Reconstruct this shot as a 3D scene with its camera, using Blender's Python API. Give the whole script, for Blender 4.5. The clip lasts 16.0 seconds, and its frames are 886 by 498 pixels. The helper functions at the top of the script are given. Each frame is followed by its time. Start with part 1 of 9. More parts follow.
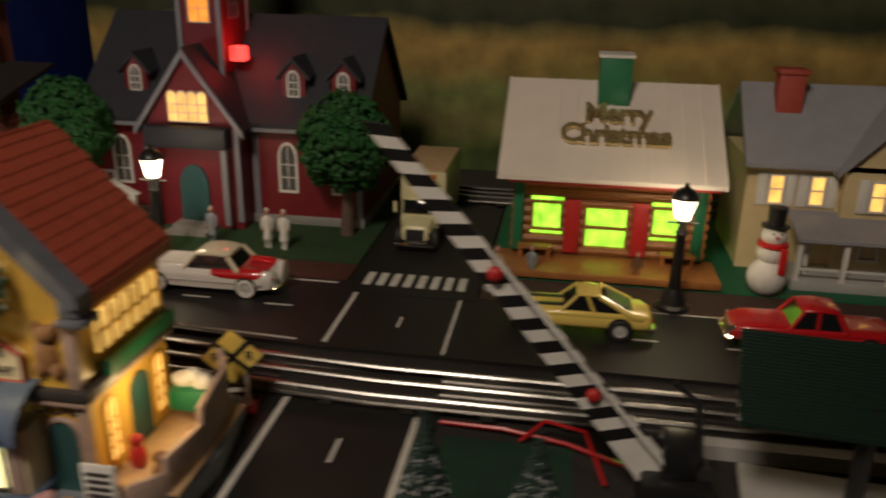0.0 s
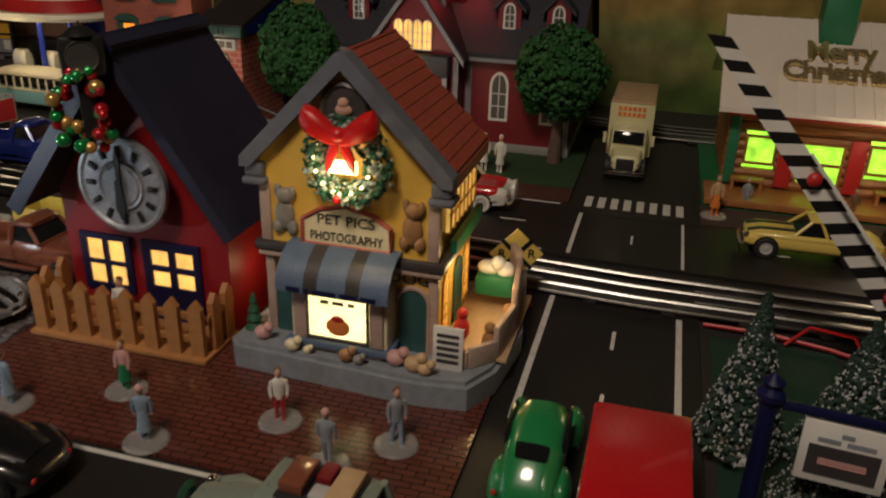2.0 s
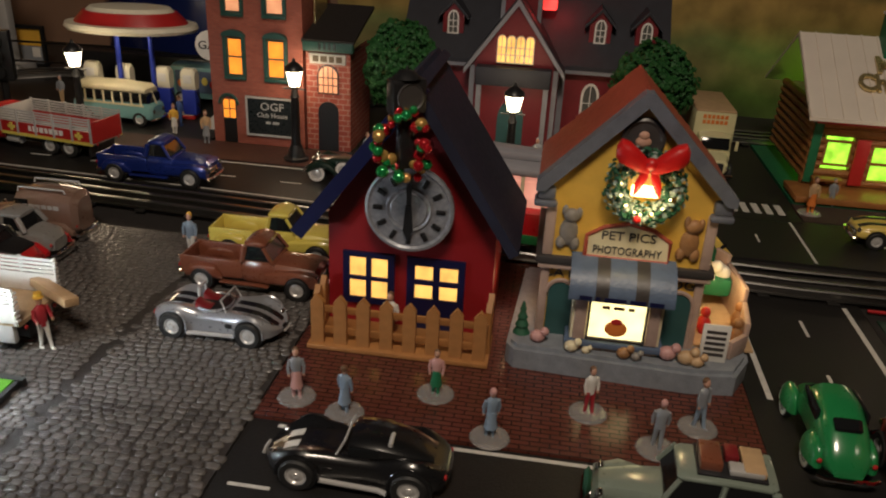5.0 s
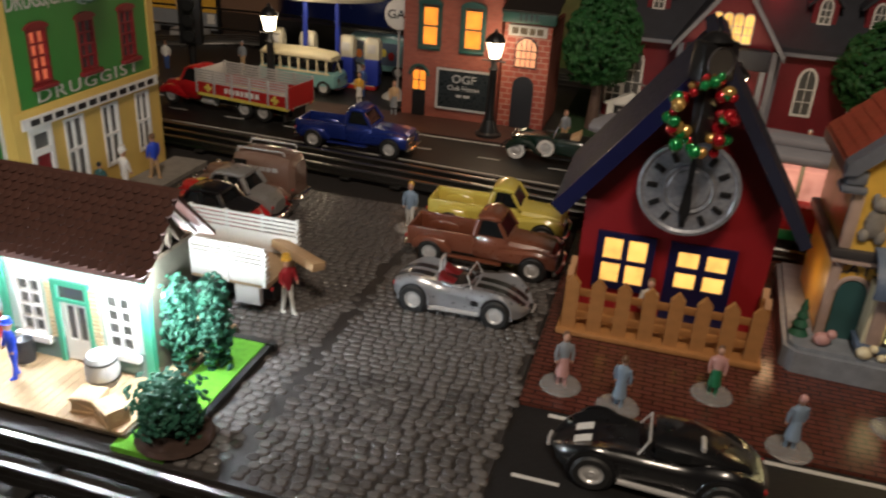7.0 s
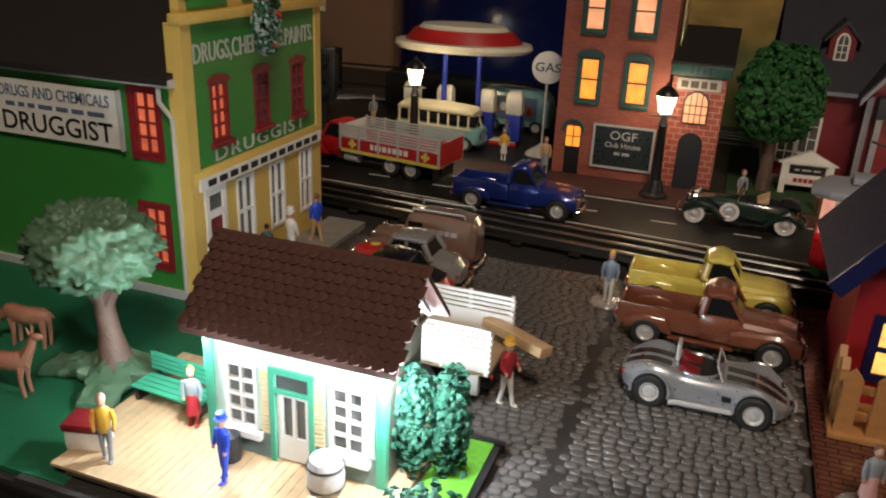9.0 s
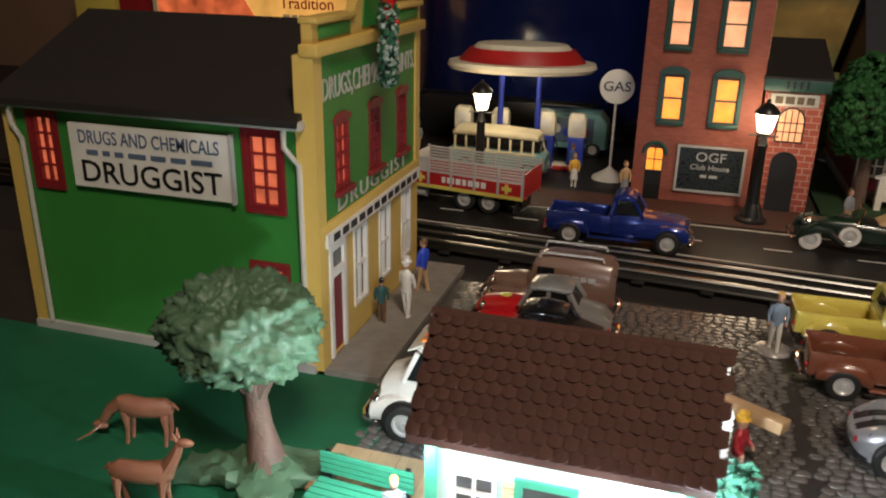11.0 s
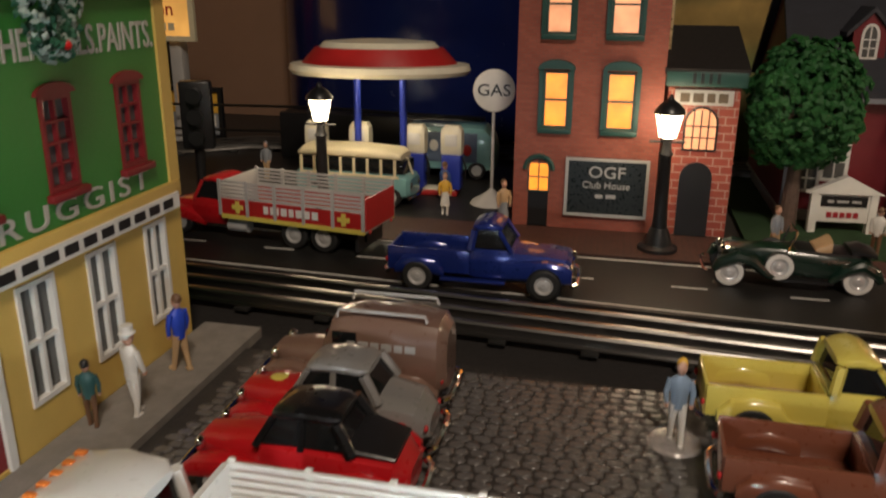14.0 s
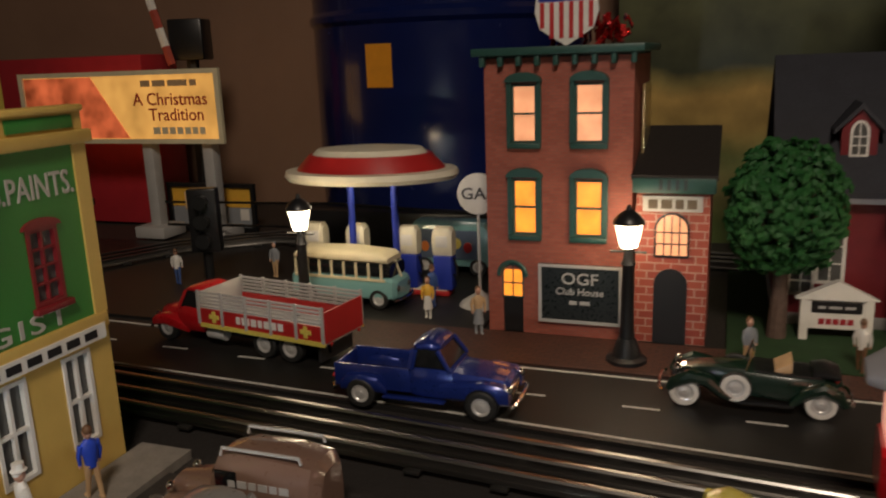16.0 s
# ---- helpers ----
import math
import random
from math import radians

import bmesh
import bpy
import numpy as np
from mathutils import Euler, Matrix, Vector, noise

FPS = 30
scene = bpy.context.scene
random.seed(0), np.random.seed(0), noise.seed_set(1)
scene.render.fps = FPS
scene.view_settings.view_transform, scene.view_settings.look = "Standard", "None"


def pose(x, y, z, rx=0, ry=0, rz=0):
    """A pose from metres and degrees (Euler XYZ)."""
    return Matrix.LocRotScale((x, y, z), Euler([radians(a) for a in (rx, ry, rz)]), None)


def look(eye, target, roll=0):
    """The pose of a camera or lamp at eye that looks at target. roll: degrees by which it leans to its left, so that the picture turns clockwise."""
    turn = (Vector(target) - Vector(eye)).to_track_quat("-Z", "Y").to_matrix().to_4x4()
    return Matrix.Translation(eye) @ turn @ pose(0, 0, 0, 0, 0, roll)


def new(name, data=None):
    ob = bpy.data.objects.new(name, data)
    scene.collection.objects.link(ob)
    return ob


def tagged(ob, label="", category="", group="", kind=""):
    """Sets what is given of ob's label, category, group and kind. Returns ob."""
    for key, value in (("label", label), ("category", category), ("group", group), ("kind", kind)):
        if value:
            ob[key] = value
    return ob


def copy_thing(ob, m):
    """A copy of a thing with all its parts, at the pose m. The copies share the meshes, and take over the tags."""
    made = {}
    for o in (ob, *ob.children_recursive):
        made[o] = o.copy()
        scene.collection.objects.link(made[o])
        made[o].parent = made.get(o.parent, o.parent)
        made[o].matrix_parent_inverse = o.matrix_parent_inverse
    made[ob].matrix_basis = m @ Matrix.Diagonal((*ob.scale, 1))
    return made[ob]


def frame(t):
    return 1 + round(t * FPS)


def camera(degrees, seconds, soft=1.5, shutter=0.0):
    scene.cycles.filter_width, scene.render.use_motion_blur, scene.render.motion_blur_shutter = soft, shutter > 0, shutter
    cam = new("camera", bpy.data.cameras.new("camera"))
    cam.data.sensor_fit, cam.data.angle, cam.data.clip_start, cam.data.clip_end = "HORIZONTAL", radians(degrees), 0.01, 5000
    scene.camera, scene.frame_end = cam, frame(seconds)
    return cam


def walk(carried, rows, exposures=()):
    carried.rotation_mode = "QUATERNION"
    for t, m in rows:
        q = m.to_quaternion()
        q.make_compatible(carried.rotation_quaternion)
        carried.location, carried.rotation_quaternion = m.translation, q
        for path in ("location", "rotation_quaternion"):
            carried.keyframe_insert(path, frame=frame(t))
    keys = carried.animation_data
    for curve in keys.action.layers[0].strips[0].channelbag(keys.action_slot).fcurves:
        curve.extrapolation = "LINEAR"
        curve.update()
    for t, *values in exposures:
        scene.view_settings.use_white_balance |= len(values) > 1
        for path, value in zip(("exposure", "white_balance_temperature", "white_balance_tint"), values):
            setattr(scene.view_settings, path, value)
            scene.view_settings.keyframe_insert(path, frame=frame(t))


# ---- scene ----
cam = camera(58.2, 16.0, 2.0, 0.5)
PATH = [
    (0, (-0.025, 0.011, 0.281), (-0.304, 1.869, -0.405), 1.1),
    (0.3, (-0.068, -0.012, 0.284), (-0.361, 1.848, -0.39), 1.0),
    (0.5, (-0.067, -0.007, 0.284), (-0.43, 1.834, -0.406), 0.8),
    (1, (-0.1, -0.033, 0.281), (-0.525, 1.787, -0.431), 0.8),
    (1.5, (-0.123, -0.054, 0.278), (-0.587, 1.74, -0.475), 1.0),
    (2, (-0.141, -0.074, 0.267), (-0.612, 1.699, -0.532), 1.8),
    (2.5, (-0.144, -0.104, 0.281), (-0.652, 1.643, -0.548), 1.4),
    (3, (-0.187, -0.132, 0.294), (-0.683, 1.615, -0.544), 0.0),
    (3.2, (-0.218, -0.14, 0.295), (-0.676, 1.62, -0.538), -0.5),
    (5.3, (-0.375, -0.185, 0.299), (-0.604, 1.628, -0.516), 3.1),
    (5.5, (-0.385, -0.192, 0.299), (-0.629, 1.621, -0.512), 3.4),
    (6, (-0.408, -0.192, 0.293), (-0.715, 1.604, -0.531), 3.2),
    (6.5, (-0.443, -0.163, 0.281), (-0.821, 1.612, -0.56), 3.2),
    (7, (-0.476, -0.161, 0.269), (-0.931, 1.588, -0.586), 3.5),
    (7.4, (-0.486, -0.161, 0.256), (-1.041, 1.579, -0.559), 2.7),
    (7.5, (-0.508, -0.157, 0.264), (-1.043, 1.583, -0.566), 3.4),
    (8, (-0.546, -0.13, 0.257), (-1.154, 1.607, -0.525), 2.6),
    (8.5, (-0.573, -0.12, 0.253), (-1.209, 1.616, -0.51), 2.4),
    (9, (-0.594, -0.127, 0.25), (-1.212, 1.624, -0.492), 2.5),
    (9.5, (-0.606, -0.143, 0.266), (-1.235, 1.62, -0.44), 2.0),
    (10, (-0.637, -0.13, 0.261), (-1.286, 1.629, -0.435), 1.1),
    (10.2, (-0.66, -0.122, 0.259), (-1.291, 1.648, -0.427), 0.8),
    (12.3, (-0.772, -0.04, 0.206), (-1.156, 1.776, -0.539), 2.7),
    (12.5, (-0.763, -0.025, 0.201), (-1.13, 1.804, -0.52), 2.4),
    (13, (-0.735, 0.021, 0.194), (-1.071, 1.864, -0.506), 1.7),
    (13.5, (-0.711, 0.061, 0.186), (-1.062, 1.906, -0.501), 0.7),
    (14, (-0.69, 0.091, 0.192), (-1.101, 1.947, -0.43), 0.4),
    (14.5, (-0.66, 0.115, 0.196), (-1.201, 1.96, -0.355), -1.0),
    (15, (-0.634, 0.143, 0.2), (-1.271, 1.965, -0.322), -1.9),
    (15.5, (-0.619, 0.148, 0.21), (-1.307, 1.96, -0.284), -2.7),
    (16, (-0.589, 0.128, 0.227), (-1.257, 1.954, -0.242), -2.1),
]
walk(cam, [(t, look(eye, target, roll)) for t, eye, target, roll in PATH], [(0, -0.1), (2.5, -0.3), (6, -0.15), (8.5, -0.05), (12.5, 0.2), (14, 0.08), (16, -0.05)])

# ---- light ----
world = bpy.data.worlds.new("room_air")
scene.world = world
world.use_nodes = True
world.node_tree.nodes["Background"].inputs[0].default_value = (1.0, 0.82, 0.68, 1)
world.node_tree.nodes["Background"].inputs[1].default_value = 0.002
scene.view_settings.exposure = 0.0


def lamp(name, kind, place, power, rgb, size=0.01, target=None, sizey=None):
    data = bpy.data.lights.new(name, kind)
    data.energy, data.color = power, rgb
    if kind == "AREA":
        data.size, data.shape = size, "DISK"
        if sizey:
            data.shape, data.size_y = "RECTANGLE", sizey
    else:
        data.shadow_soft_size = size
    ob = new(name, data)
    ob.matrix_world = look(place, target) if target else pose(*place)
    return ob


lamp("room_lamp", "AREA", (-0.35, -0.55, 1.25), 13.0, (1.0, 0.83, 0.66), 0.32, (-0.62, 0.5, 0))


# ---- materials ----
def shader(name):
    m = bpy.data.materials.new(name)
    m.use_nodes = True
    nodes, links = m.node_tree.nodes, m.node_tree.links
    return m, nodes, links, nodes["Principled BSDF"]


def paint(name, rgb, rough=0.45, metal=0.0, var=0.18, scale=60, bump=0.15, bscale=500, coat=0.0, spots=0.0):
    """Painted, moulded or natural surface: two scales of tone, and fine relief."""
    m, N, L, b = shader(name)
    co = N.new("ShaderNodeTexCoord")
    big, small = N.new("ShaderNodeTexNoise"), N.new("ShaderNodeTexNoise")
    big.inputs["Scale"].default_value, small.inputs["Scale"].default_value = scale, bscale
    big.inputs["Detail"].default_value = 5
    L.new(co.outputs["Object"], big.inputs["Vector"])
    L.new(co.outputs["Object"], small.inputs["Vector"])
    mix = N.new("ShaderNodeMix")
    mix.data_type = "RGBA"
    mix.inputs["A"].default_value = (*[c * (1 - var) for c in rgb], 1)
    mix.inputs["B"].default_value = (*[min(1, c * (1 + var)) for c in rgb], 1)
    L.new(big.outputs["Fac"], mix.inputs["Factor"])
    info = N.new("ShaderNodeObjectInfo")
    hs = N.new("ShaderNodeHueSaturation")
    mr = N.new("ShaderNodeMapRange")
    mr.inputs["To Min"].default_value, mr.inputs["To Max"].default_value = 1 - spots, 1 + spots
    L.new(info.outputs["Random"], mr.inputs["Value"])
    L.new(mr.outputs["Result"], hs.inputs["Value"])
    L.new(mix.outputs["Result"], hs.inputs["Color"])
    L.new(hs.outputs["Color"], b.inputs["Base Color"])
    gloss_var = 0.12 if bump else 0.02
    rr = N.new("ShaderNodeMapRange")
    rr.inputs["To Min"].default_value, rr.inputs["To Max"].default_value = max(0.03, rough - gloss_var), min(1, rough + gloss_var)
    L.new(small.outputs["Fac"], rr.inputs["Value"])
    L.new(rr.outputs["Result"], b.inputs["Roughness"])
    b.inputs["Metallic"].default_value = metal
    b.inputs["Coat Weight"].default_value = coat
    b.inputs["Coat Roughness"].default_value = 0.08
    if bump:
        bp = N.new("ShaderNodeBump")
        bp.inputs["Strength"].default_value, bp.inputs["Distance"].default_value = bump, 0.0006
        L.new(small.outputs["Fac"], bp.inputs["Height"])
        L.new(bp.outputs["Normal"], b.inputs["Normal"])
    return m


def bricks(name, a, c, mortar, bw, bh, axes=(0, 2), rough=0.7, joint=0.0004, bump=0.5):
    """Moulded brickwork: courses bh high, bricks bw long, in metres."""
    m, N, L, b = shader(name)
    co, sep, com = N.new("ShaderNodeTexCoord"), N.new("ShaderNodeSeparateXYZ"), N.new("ShaderNodeCombineXYZ")
    L.new(co.outputs["Object"], sep.inputs[0])
    L.new(sep.outputs[axes[0]], com.inputs[0])
    L.new(sep.outputs[axes[1]], com.inputs[1])
    t = N.new("ShaderNodeTexBrick")
    t.inputs["Scale"].default_value = 1.0
    t.inputs["Brick Width"].default_value, t.inputs["Row Height"].default_value = bw, bh
    t.inputs["Mortar Size"].default_value = joint
    t.inputs["Mortar Smooth"].default_value = 0.3
    t.inputs["Color1"].default_value, t.inputs["Color2"].default_value = (*a, 1), (*c, 1)
    t.inputs["Mortar"].default_value = (*mortar, 1)
    L.new(com.outputs[0], t.inputs["Vector"])
    n = N.new("ShaderNodeTexNoise")
    n.inputs["Scale"].default_value = 45
    L.new(co.outputs["Object"], n.inputs["Vector"])
    mx = N.new("ShaderNodeMix")
    mx.data_type, mx.blend_type = "RGBA", "MULTIPLY"
    mx.inputs["Factor"].default_value = 0.55
    L.new(t.outputs["Color"], mx.inputs["A"])
    L.new(n.outputs["Color"], mx.inputs["B"])
    gr = N.new("ShaderNodeMapRange")
    gr.inputs["To Min"].default_value, gr.inputs["To Max"].default_value = 0.5, 1.35
    L.new(n.outputs["Fac"], gr.inputs["Value"])
    L.new(gr.outputs["Result"], mx.inputs["B"])
    L.new(mx.outputs["Result"], b.inputs["Base Color"])
    b.inputs["Roughness"].default_value = rough
    bp = N.new("ShaderNodeBump")
    bp.invert = True
    bp.inputs["Strength"].default_value, bp.inputs["Distance"].default_value = bump, 0.0005
    L.new(t.outputs["Fac"], bp.inputs["Height"])
    L.new(bp.outputs["Normal"], b.inputs["Normal"])
    return m


def glow(name, rgb, strength, var=0.5, scale=70):
    """A lit pane or lamp glass: unevenly bright as a bulb stands behind it."""
    m, N, L, b = shader(name)
    co, n, mr = N.new("ShaderNodeTexCoord"), N.new("ShaderNodeTexNoise"), N.new("ShaderNodeMapRange")
    n.inputs["Scale"].default_value = scale
    L.new(co.outputs["Object"], n.inputs["Vector"])
    L.new(n.outputs["Fac"], mr.inputs["Value"])
    mr.inputs["From Min"].default_value, mr.inputs["From Max"].default_value = 0.3, 0.7
    mr.inputs["To Min"].default_value, mr.inputs["To Max"].default_value = strength * (1 - var), strength * (1 + var)
    b.inputs["Base Color"].default_value = (*[c * 0.5 for c in rgb], 1)
    b.inputs["Roughness"].default_value = 0.3
    b.inputs["Emission Color"].default_value = (*rgb, 1)
    L.new(mr.outputs["Result"], b.inputs["Emission Strength"])
    return m


def glass(name, rgb, rough=0.05, clear=0.0):
    m, N, L, b = shader(name)
    b.inputs["Base Color"].default_value = (*rgb, 1)
    b.inputs["Roughness"].default_value = rough
    b.inputs["Transmission Weight"].default_value = clear
    b.inputs["IOR"].default_value = 1.45
    return m


M = {}
for key, args in dict(
    asphalt=((0.011, 0.0102, 0.0098), 0.52, 0, 0.3, 40, 0.5, 900), white=((0.72, 0.7, 0.66), 0.5), line=((0.6, 0.58, 0.54), 0.6, 0, 0.3, 200),
    cream=((0.7, 0.62, 0.42), 0.4), grass=((0.016, 0.05, 0.014), 0.95, 0, 0.5, 120, 1.0, 1500), yardfelt=((0.003, 0.03, 0.016), 0.7, 0, 0.3, 50, 0.5, 900), frostneedle=((0.3, 0.38, 0.34), 0.6, 0, 0.3, 200), frost=((0.4, 0.42, 0.42), 0.7), felt=((0.008, 0.11, 0.05), 0.6, 0, 0.25, 50, 0.5, 900),
    lime=((0.13, 0.42, 0.03), 0.9, 0, 0.4, 200, 1.0, 1800), earth=((0.045, 0.024, 0.017), 0.9, 0, 0.5, 200, 1.0, 1200),
    steel=((0.25, 0.24, 0.23), 0.3, 1.0, 0.15, 8, 0.0, 12), tie=((0.012, 0.011, 0.01), 0.6, 0, 0.3), roadbed=((0.018, 0.015, 0.014), 0.8, 0, 0.3, 150, 0.8),
    chrome=((0.75, 0.74, 0.72), 0.1, 1.0, 0.05, 50, 0.0), rubber=((0.018, 0.018, 0.018), 0.6, 0, 0.2, 200, 0.2),
    black=((0.012, 0.012, 0.013), 0.35, 0, 0.2), navy=((0.006, 0.008, 0.05), 0.35, 0, 0.3, 60), schoolred=((0.25, 0.007, 0.011), 0.5, 0, 0.15, 60, 0.3, 300),
    schoolroof=((0.01, 0.012, 0.032), 0.68, 0, 0.35, 40, 0.2, 250), fence=((0.36, 0.16, 0.05), 0.55, 0, 0.3, 150, 0.4), pewter=((0.3, 0.31, 0.34), 0.4, 0.4, 0.5, 300, 0.6, 700),
    petyellow=((0.74, 0.45, 0.08), 0.35, 0, 0.18, 80, 0.2, 400, 0.3), petgrey=((0.13, 0.14, 0.17), 0.45, 0, 0.3, 120, 0.5), petblue=((0.1, 0.14, 0.22), 0.4, 0, 0.25, 120, 0.4),
    petdark=((0.05, 0.045, 0.045), 0.4, 0, 0.3), pinkstone=((0.42, 0.3, 0.25), 0.5, 0, 0.25, 120, 0.5), stonebase=((0.22, 0.24, 0.27), 0.5, 0, 0.35, 150, 0.6),
    shingle=((0.36, 0.07, 0.04), 0.45, 0, 0.3, 150, 0.4), teal=((0.03, 0.09, 0.09), 0.4), brownfur=((0.3, 0.15, 0.06), 0.5, 0, 0.4, 200, 0.6), greyfur=((0.22, 0.2, 0.18), 0.5, 0, 0.4, 200, 0.6),
    pine=((0.015, 0.09, 0.045), 0.7, 0, 0.5, 300), bow=((0.55, 0.012, 0.012), 0.35, 0, 0.2, 100), orange=((0.7, 0.2, 0.04), 0.4), tan=((0.5, 0.33, 0.18), 0.5, 0, 0.25, 120, 0.4),
    logs=((0.32, 0.13, 0.04), 0.4, 0, 0.35, 120, 0.4), cabinroof=((0.75, 0.68, 0.6), 0.45, 0, 0.08, 40), green=((0.015, 0.16, 0.07), 0.5, 0, 0.2), red=((0.45, 0.02, 0.02), 0.45, 0, 0.2),
    gold=((0.75, 0.6, 0.3), 0.3, 0.8, 0.3, 200), houseyellow=((0.62, 0.5, 0.28), 0.6, 0, 0.15), greyroof=((0.28, 0.28, 0.31), 0.6, 0, 0.15), brickred=((0.35, 0.06, 0.04), 0.6, 0, 0.3, 150, 0.5),
    churchred=((0.16, 0.01, 0.016), 0.5, 0, 0.25, 60), churchgrey=((0.22, 0.22, 0.25), 0.5, 0, 0.2), slate=((0.024, 0.025, 0.034), 0.6, 0, 0.3, 60, 0.5), stonestep=((0.25, 0.24, 0.23), 0.7),
    trim=((0.02, 0.07, 0.06), 0.45, 0, 0.25), board=((0.012, 0.016, 0.017), 0.3), druggreen=((0.035, 0.2, 0.035), 0.45, 0, 0.12, 40), drugyellow=((0.62, 0.42, 0.11), 0.45, 0, 0.12, 60), maroon=((0.19, 0.012, 0.016), 0.45, 0, 0.2),
    roofblack=((0.014, 0.01, 0.009), 0.75, 0, 0.3, 80), drain=((0.45, 0.43, 0.38), 0.45, 0, 0.15), tile=((0.068, 0.025, 0.017), 0.82, 0, 0.2, 150, 0.3, 600, 0, 0.12), deck=((0.45, 0.31, 0.18), 0.55, 0, 0.2, 120, 0.4),
    planks=((0.1, 0.075, 0.05), 0.7, 0, 0.3, 200, 0.5), stationdark=((0.075, 0.07, 0.05), 0.7, 0, 0.35, 90, 0.5), stationblue=((0.13, 0.2, 0.19), 0.55, 0, 0.25), stationgreen=((0.05, 0.32, 0.2), 0.45), mint=((0.42, 0.58, 0.52), 0.5, 0, 0.08), beige=((0.62, 0.5, 0.3), 0.5),
    drum=((0.006, 0.012, 0.075), 0.22, 0, 0.2, 10, 0.05, 60, 0.5), sticker=((0.75, 0.3, 0.02), 0.5), kraft=((0.22, 0.13, 0.085), 0.8, 0, 0.2, 6, 0.2, 40), lightgrey=((0.42, 0.41, 0.4), 0.6, 0, 0.15, 60, 0.3), concrete=((0.22, 0.2, 0.18), 0.8, 0, 0.3, 120, 0.6),
    fxblue=((0.02, 0.04, 0.34), 0.4), canopywhite=((0.75, 0.7, 0.55), 0.35), canopyred=((0.42, 0.02, 0.02), 0.35), tableedge=((0.03, 0.025, 0.022), 0.6), bark=((0.11, 0.07, 0.055), 0.8, 0, 0.5, 200, 1.0, 700),
    leaf=((0.012, 0.085, 0.016), 0.65, 0, 0.5, 200, 0.6), leaf2=((0.008, 0.028, 0.02), 0.7, 0, 0.5, 300, 0.6), rubbertree=((0.085, 0.16, 0.095), 0.5, 0, 0.35, 120, 0.6, 500), rubbertrunk=((0.17, 0.1, 0.08), 0.55, 0, 0.5, 90, 0.8),
    deer=((0.3, 0.13, 0.08), 0.4, 0, 0.25, 150), skin=((0.5, 0.28, 0.2), 0.5), bluejeans=((0.05, 0.1, 0.28), 0.5), paleblue=((0.22, 0.29, 0.38), 0.5), figblue=((0.02, 0.06, 0.5), 0.45), figred=((0.35, 0.02, 0.03), 0.45), figyellow=((0.7, 0.4, 0.05), 0.45), figgrey=((0.25, 0.27, 0.3), 0.5), figwhite=((0.7, 0.68, 0.64), 0.5), figbrown=((0.14, 0.07, 0.035), 0.5), figpink=((0.55, 0.3, 0.28), 0.5),
    bush=((0.012, 0.085, 0.05), 0.7, 0, 0.5, 300, 0.6), gunmetal=((0.05, 0.05, 0.055), 0.4, 0.6),
).items():
    M[key] = paint(key, *args)
for key, rgb, coat in (("carblue", (0.015, 0.034, 0.23), 1), ("caryellow", (0.72, 0.6, 0.12), 1), ("carbrown", (0.2, 0.065, 0.035), 1), ("carsilver", (0.4, 0.41, 0.44), 1), ("carblack", (0.008, 0.008, 0.009), 1), ("cargreen", (0.006, 0.022, 0.014), 1), ("carred", (0.5, 0.01, 0.015), 1), ("carwhite", (0.7, 0.68, 0.64), 1), ("carcream", (0.72, 0.66, 0.48), 1), ("mustang", (0.8, 0.6, 0.14), 1), ("beetle", (0.015, 0.2, 0.06), 1), ("busblue", (0.2, 0.42, 0.42), 1), ("cartaupe", (0.2, 0.12, 0.09), 1), ("cargrey", (0.22, 0.21, 0.2), 1), ("truckcream", (0.66, 0.62, 0.36), 0.6), ("jeep", (0.2, 0.24, 0.2), 0.6)):
    M[key] = paint(key, rgb, 0.28, 0.5 if key == "carsilver" else 0.35 if key == "carblue" else 0.0, 0.06, 40, 0.0, 300, coat)
M["plaza"] = bricks("plaza", (0.1, 0.03, 0.02), (0.12, 0.036, 0.026), (0.04, 0.014, 0.01), 0.012, 0.0045, (0, 1), 0.2, 0.0005, 0.7)
M["walk"] = bricks("walk", (0.075, 0.03, 0.022), (0.1, 0.04, 0.028), (0.03, 0.016, 0.012), 0.01, 0.005, (0, 1), 0.5, 0.0006)
M["brickwall"] = bricks("brickwall", (0.3, 0.07, 0.045), (0.38, 0.1, 0.065), (0.24, 0.1, 0.075), 0.0062, 0.0024, (0, 2), 0.65, 0.0003)
M["brickside"] = bricks("brickside", (0.3, 0.07, 0.045), (0.38, 0.1, 0.065), (0.24, 0.1, 0.075), 0.0062, 0.0024, (1, 2), 0.65, 0.0003)
M["bigbrick"] = bricks("bigbrick", (0.28, 0.05, 0.035), (0.36, 0.08, 0.05), (0.42, 0.25, 0.2), 0.012, 0.0065, (0, 2), 0.65, 0.0006)
M["bigbrickside"] = bricks("bigbrickside", (0.28, 0.05, 0.035), (0.36, 0.08, 0.05), (0.42, 0.25, 0.2), 0.012, 0.0065, (1, 2), 0.65, 0.0006)
M["amber"] = glow("amber", (1.0, 0.3, 0.03), 1.3, 0.25)
M["amberpale"] = glow("amberpale", (1.0, 0.42, 0.2), 0.85, 0.25)
M["petglow"] = glow("petglow", (1.0, 0.58, 0.14), 0.75, 0.35)
M["warm"] = glow("warm", (1.0, 0.55, 0.13), 1.3, 0.3)
M["reddim"] = glow("reddim", (1.0, 0.22, 0.1), 0.4, 0.4)
M["lime_light"] = glow("lime_light", (0.45, 1.0, 0.06), 1.3, 0.5)
M["photo"] = glow("photo", (1.0, 0.86, 0.42), 2.0, 0.2)
M["lantern"] = glow("lantern", (1.0, 0.84, 0.58), 9.0, 0.1)
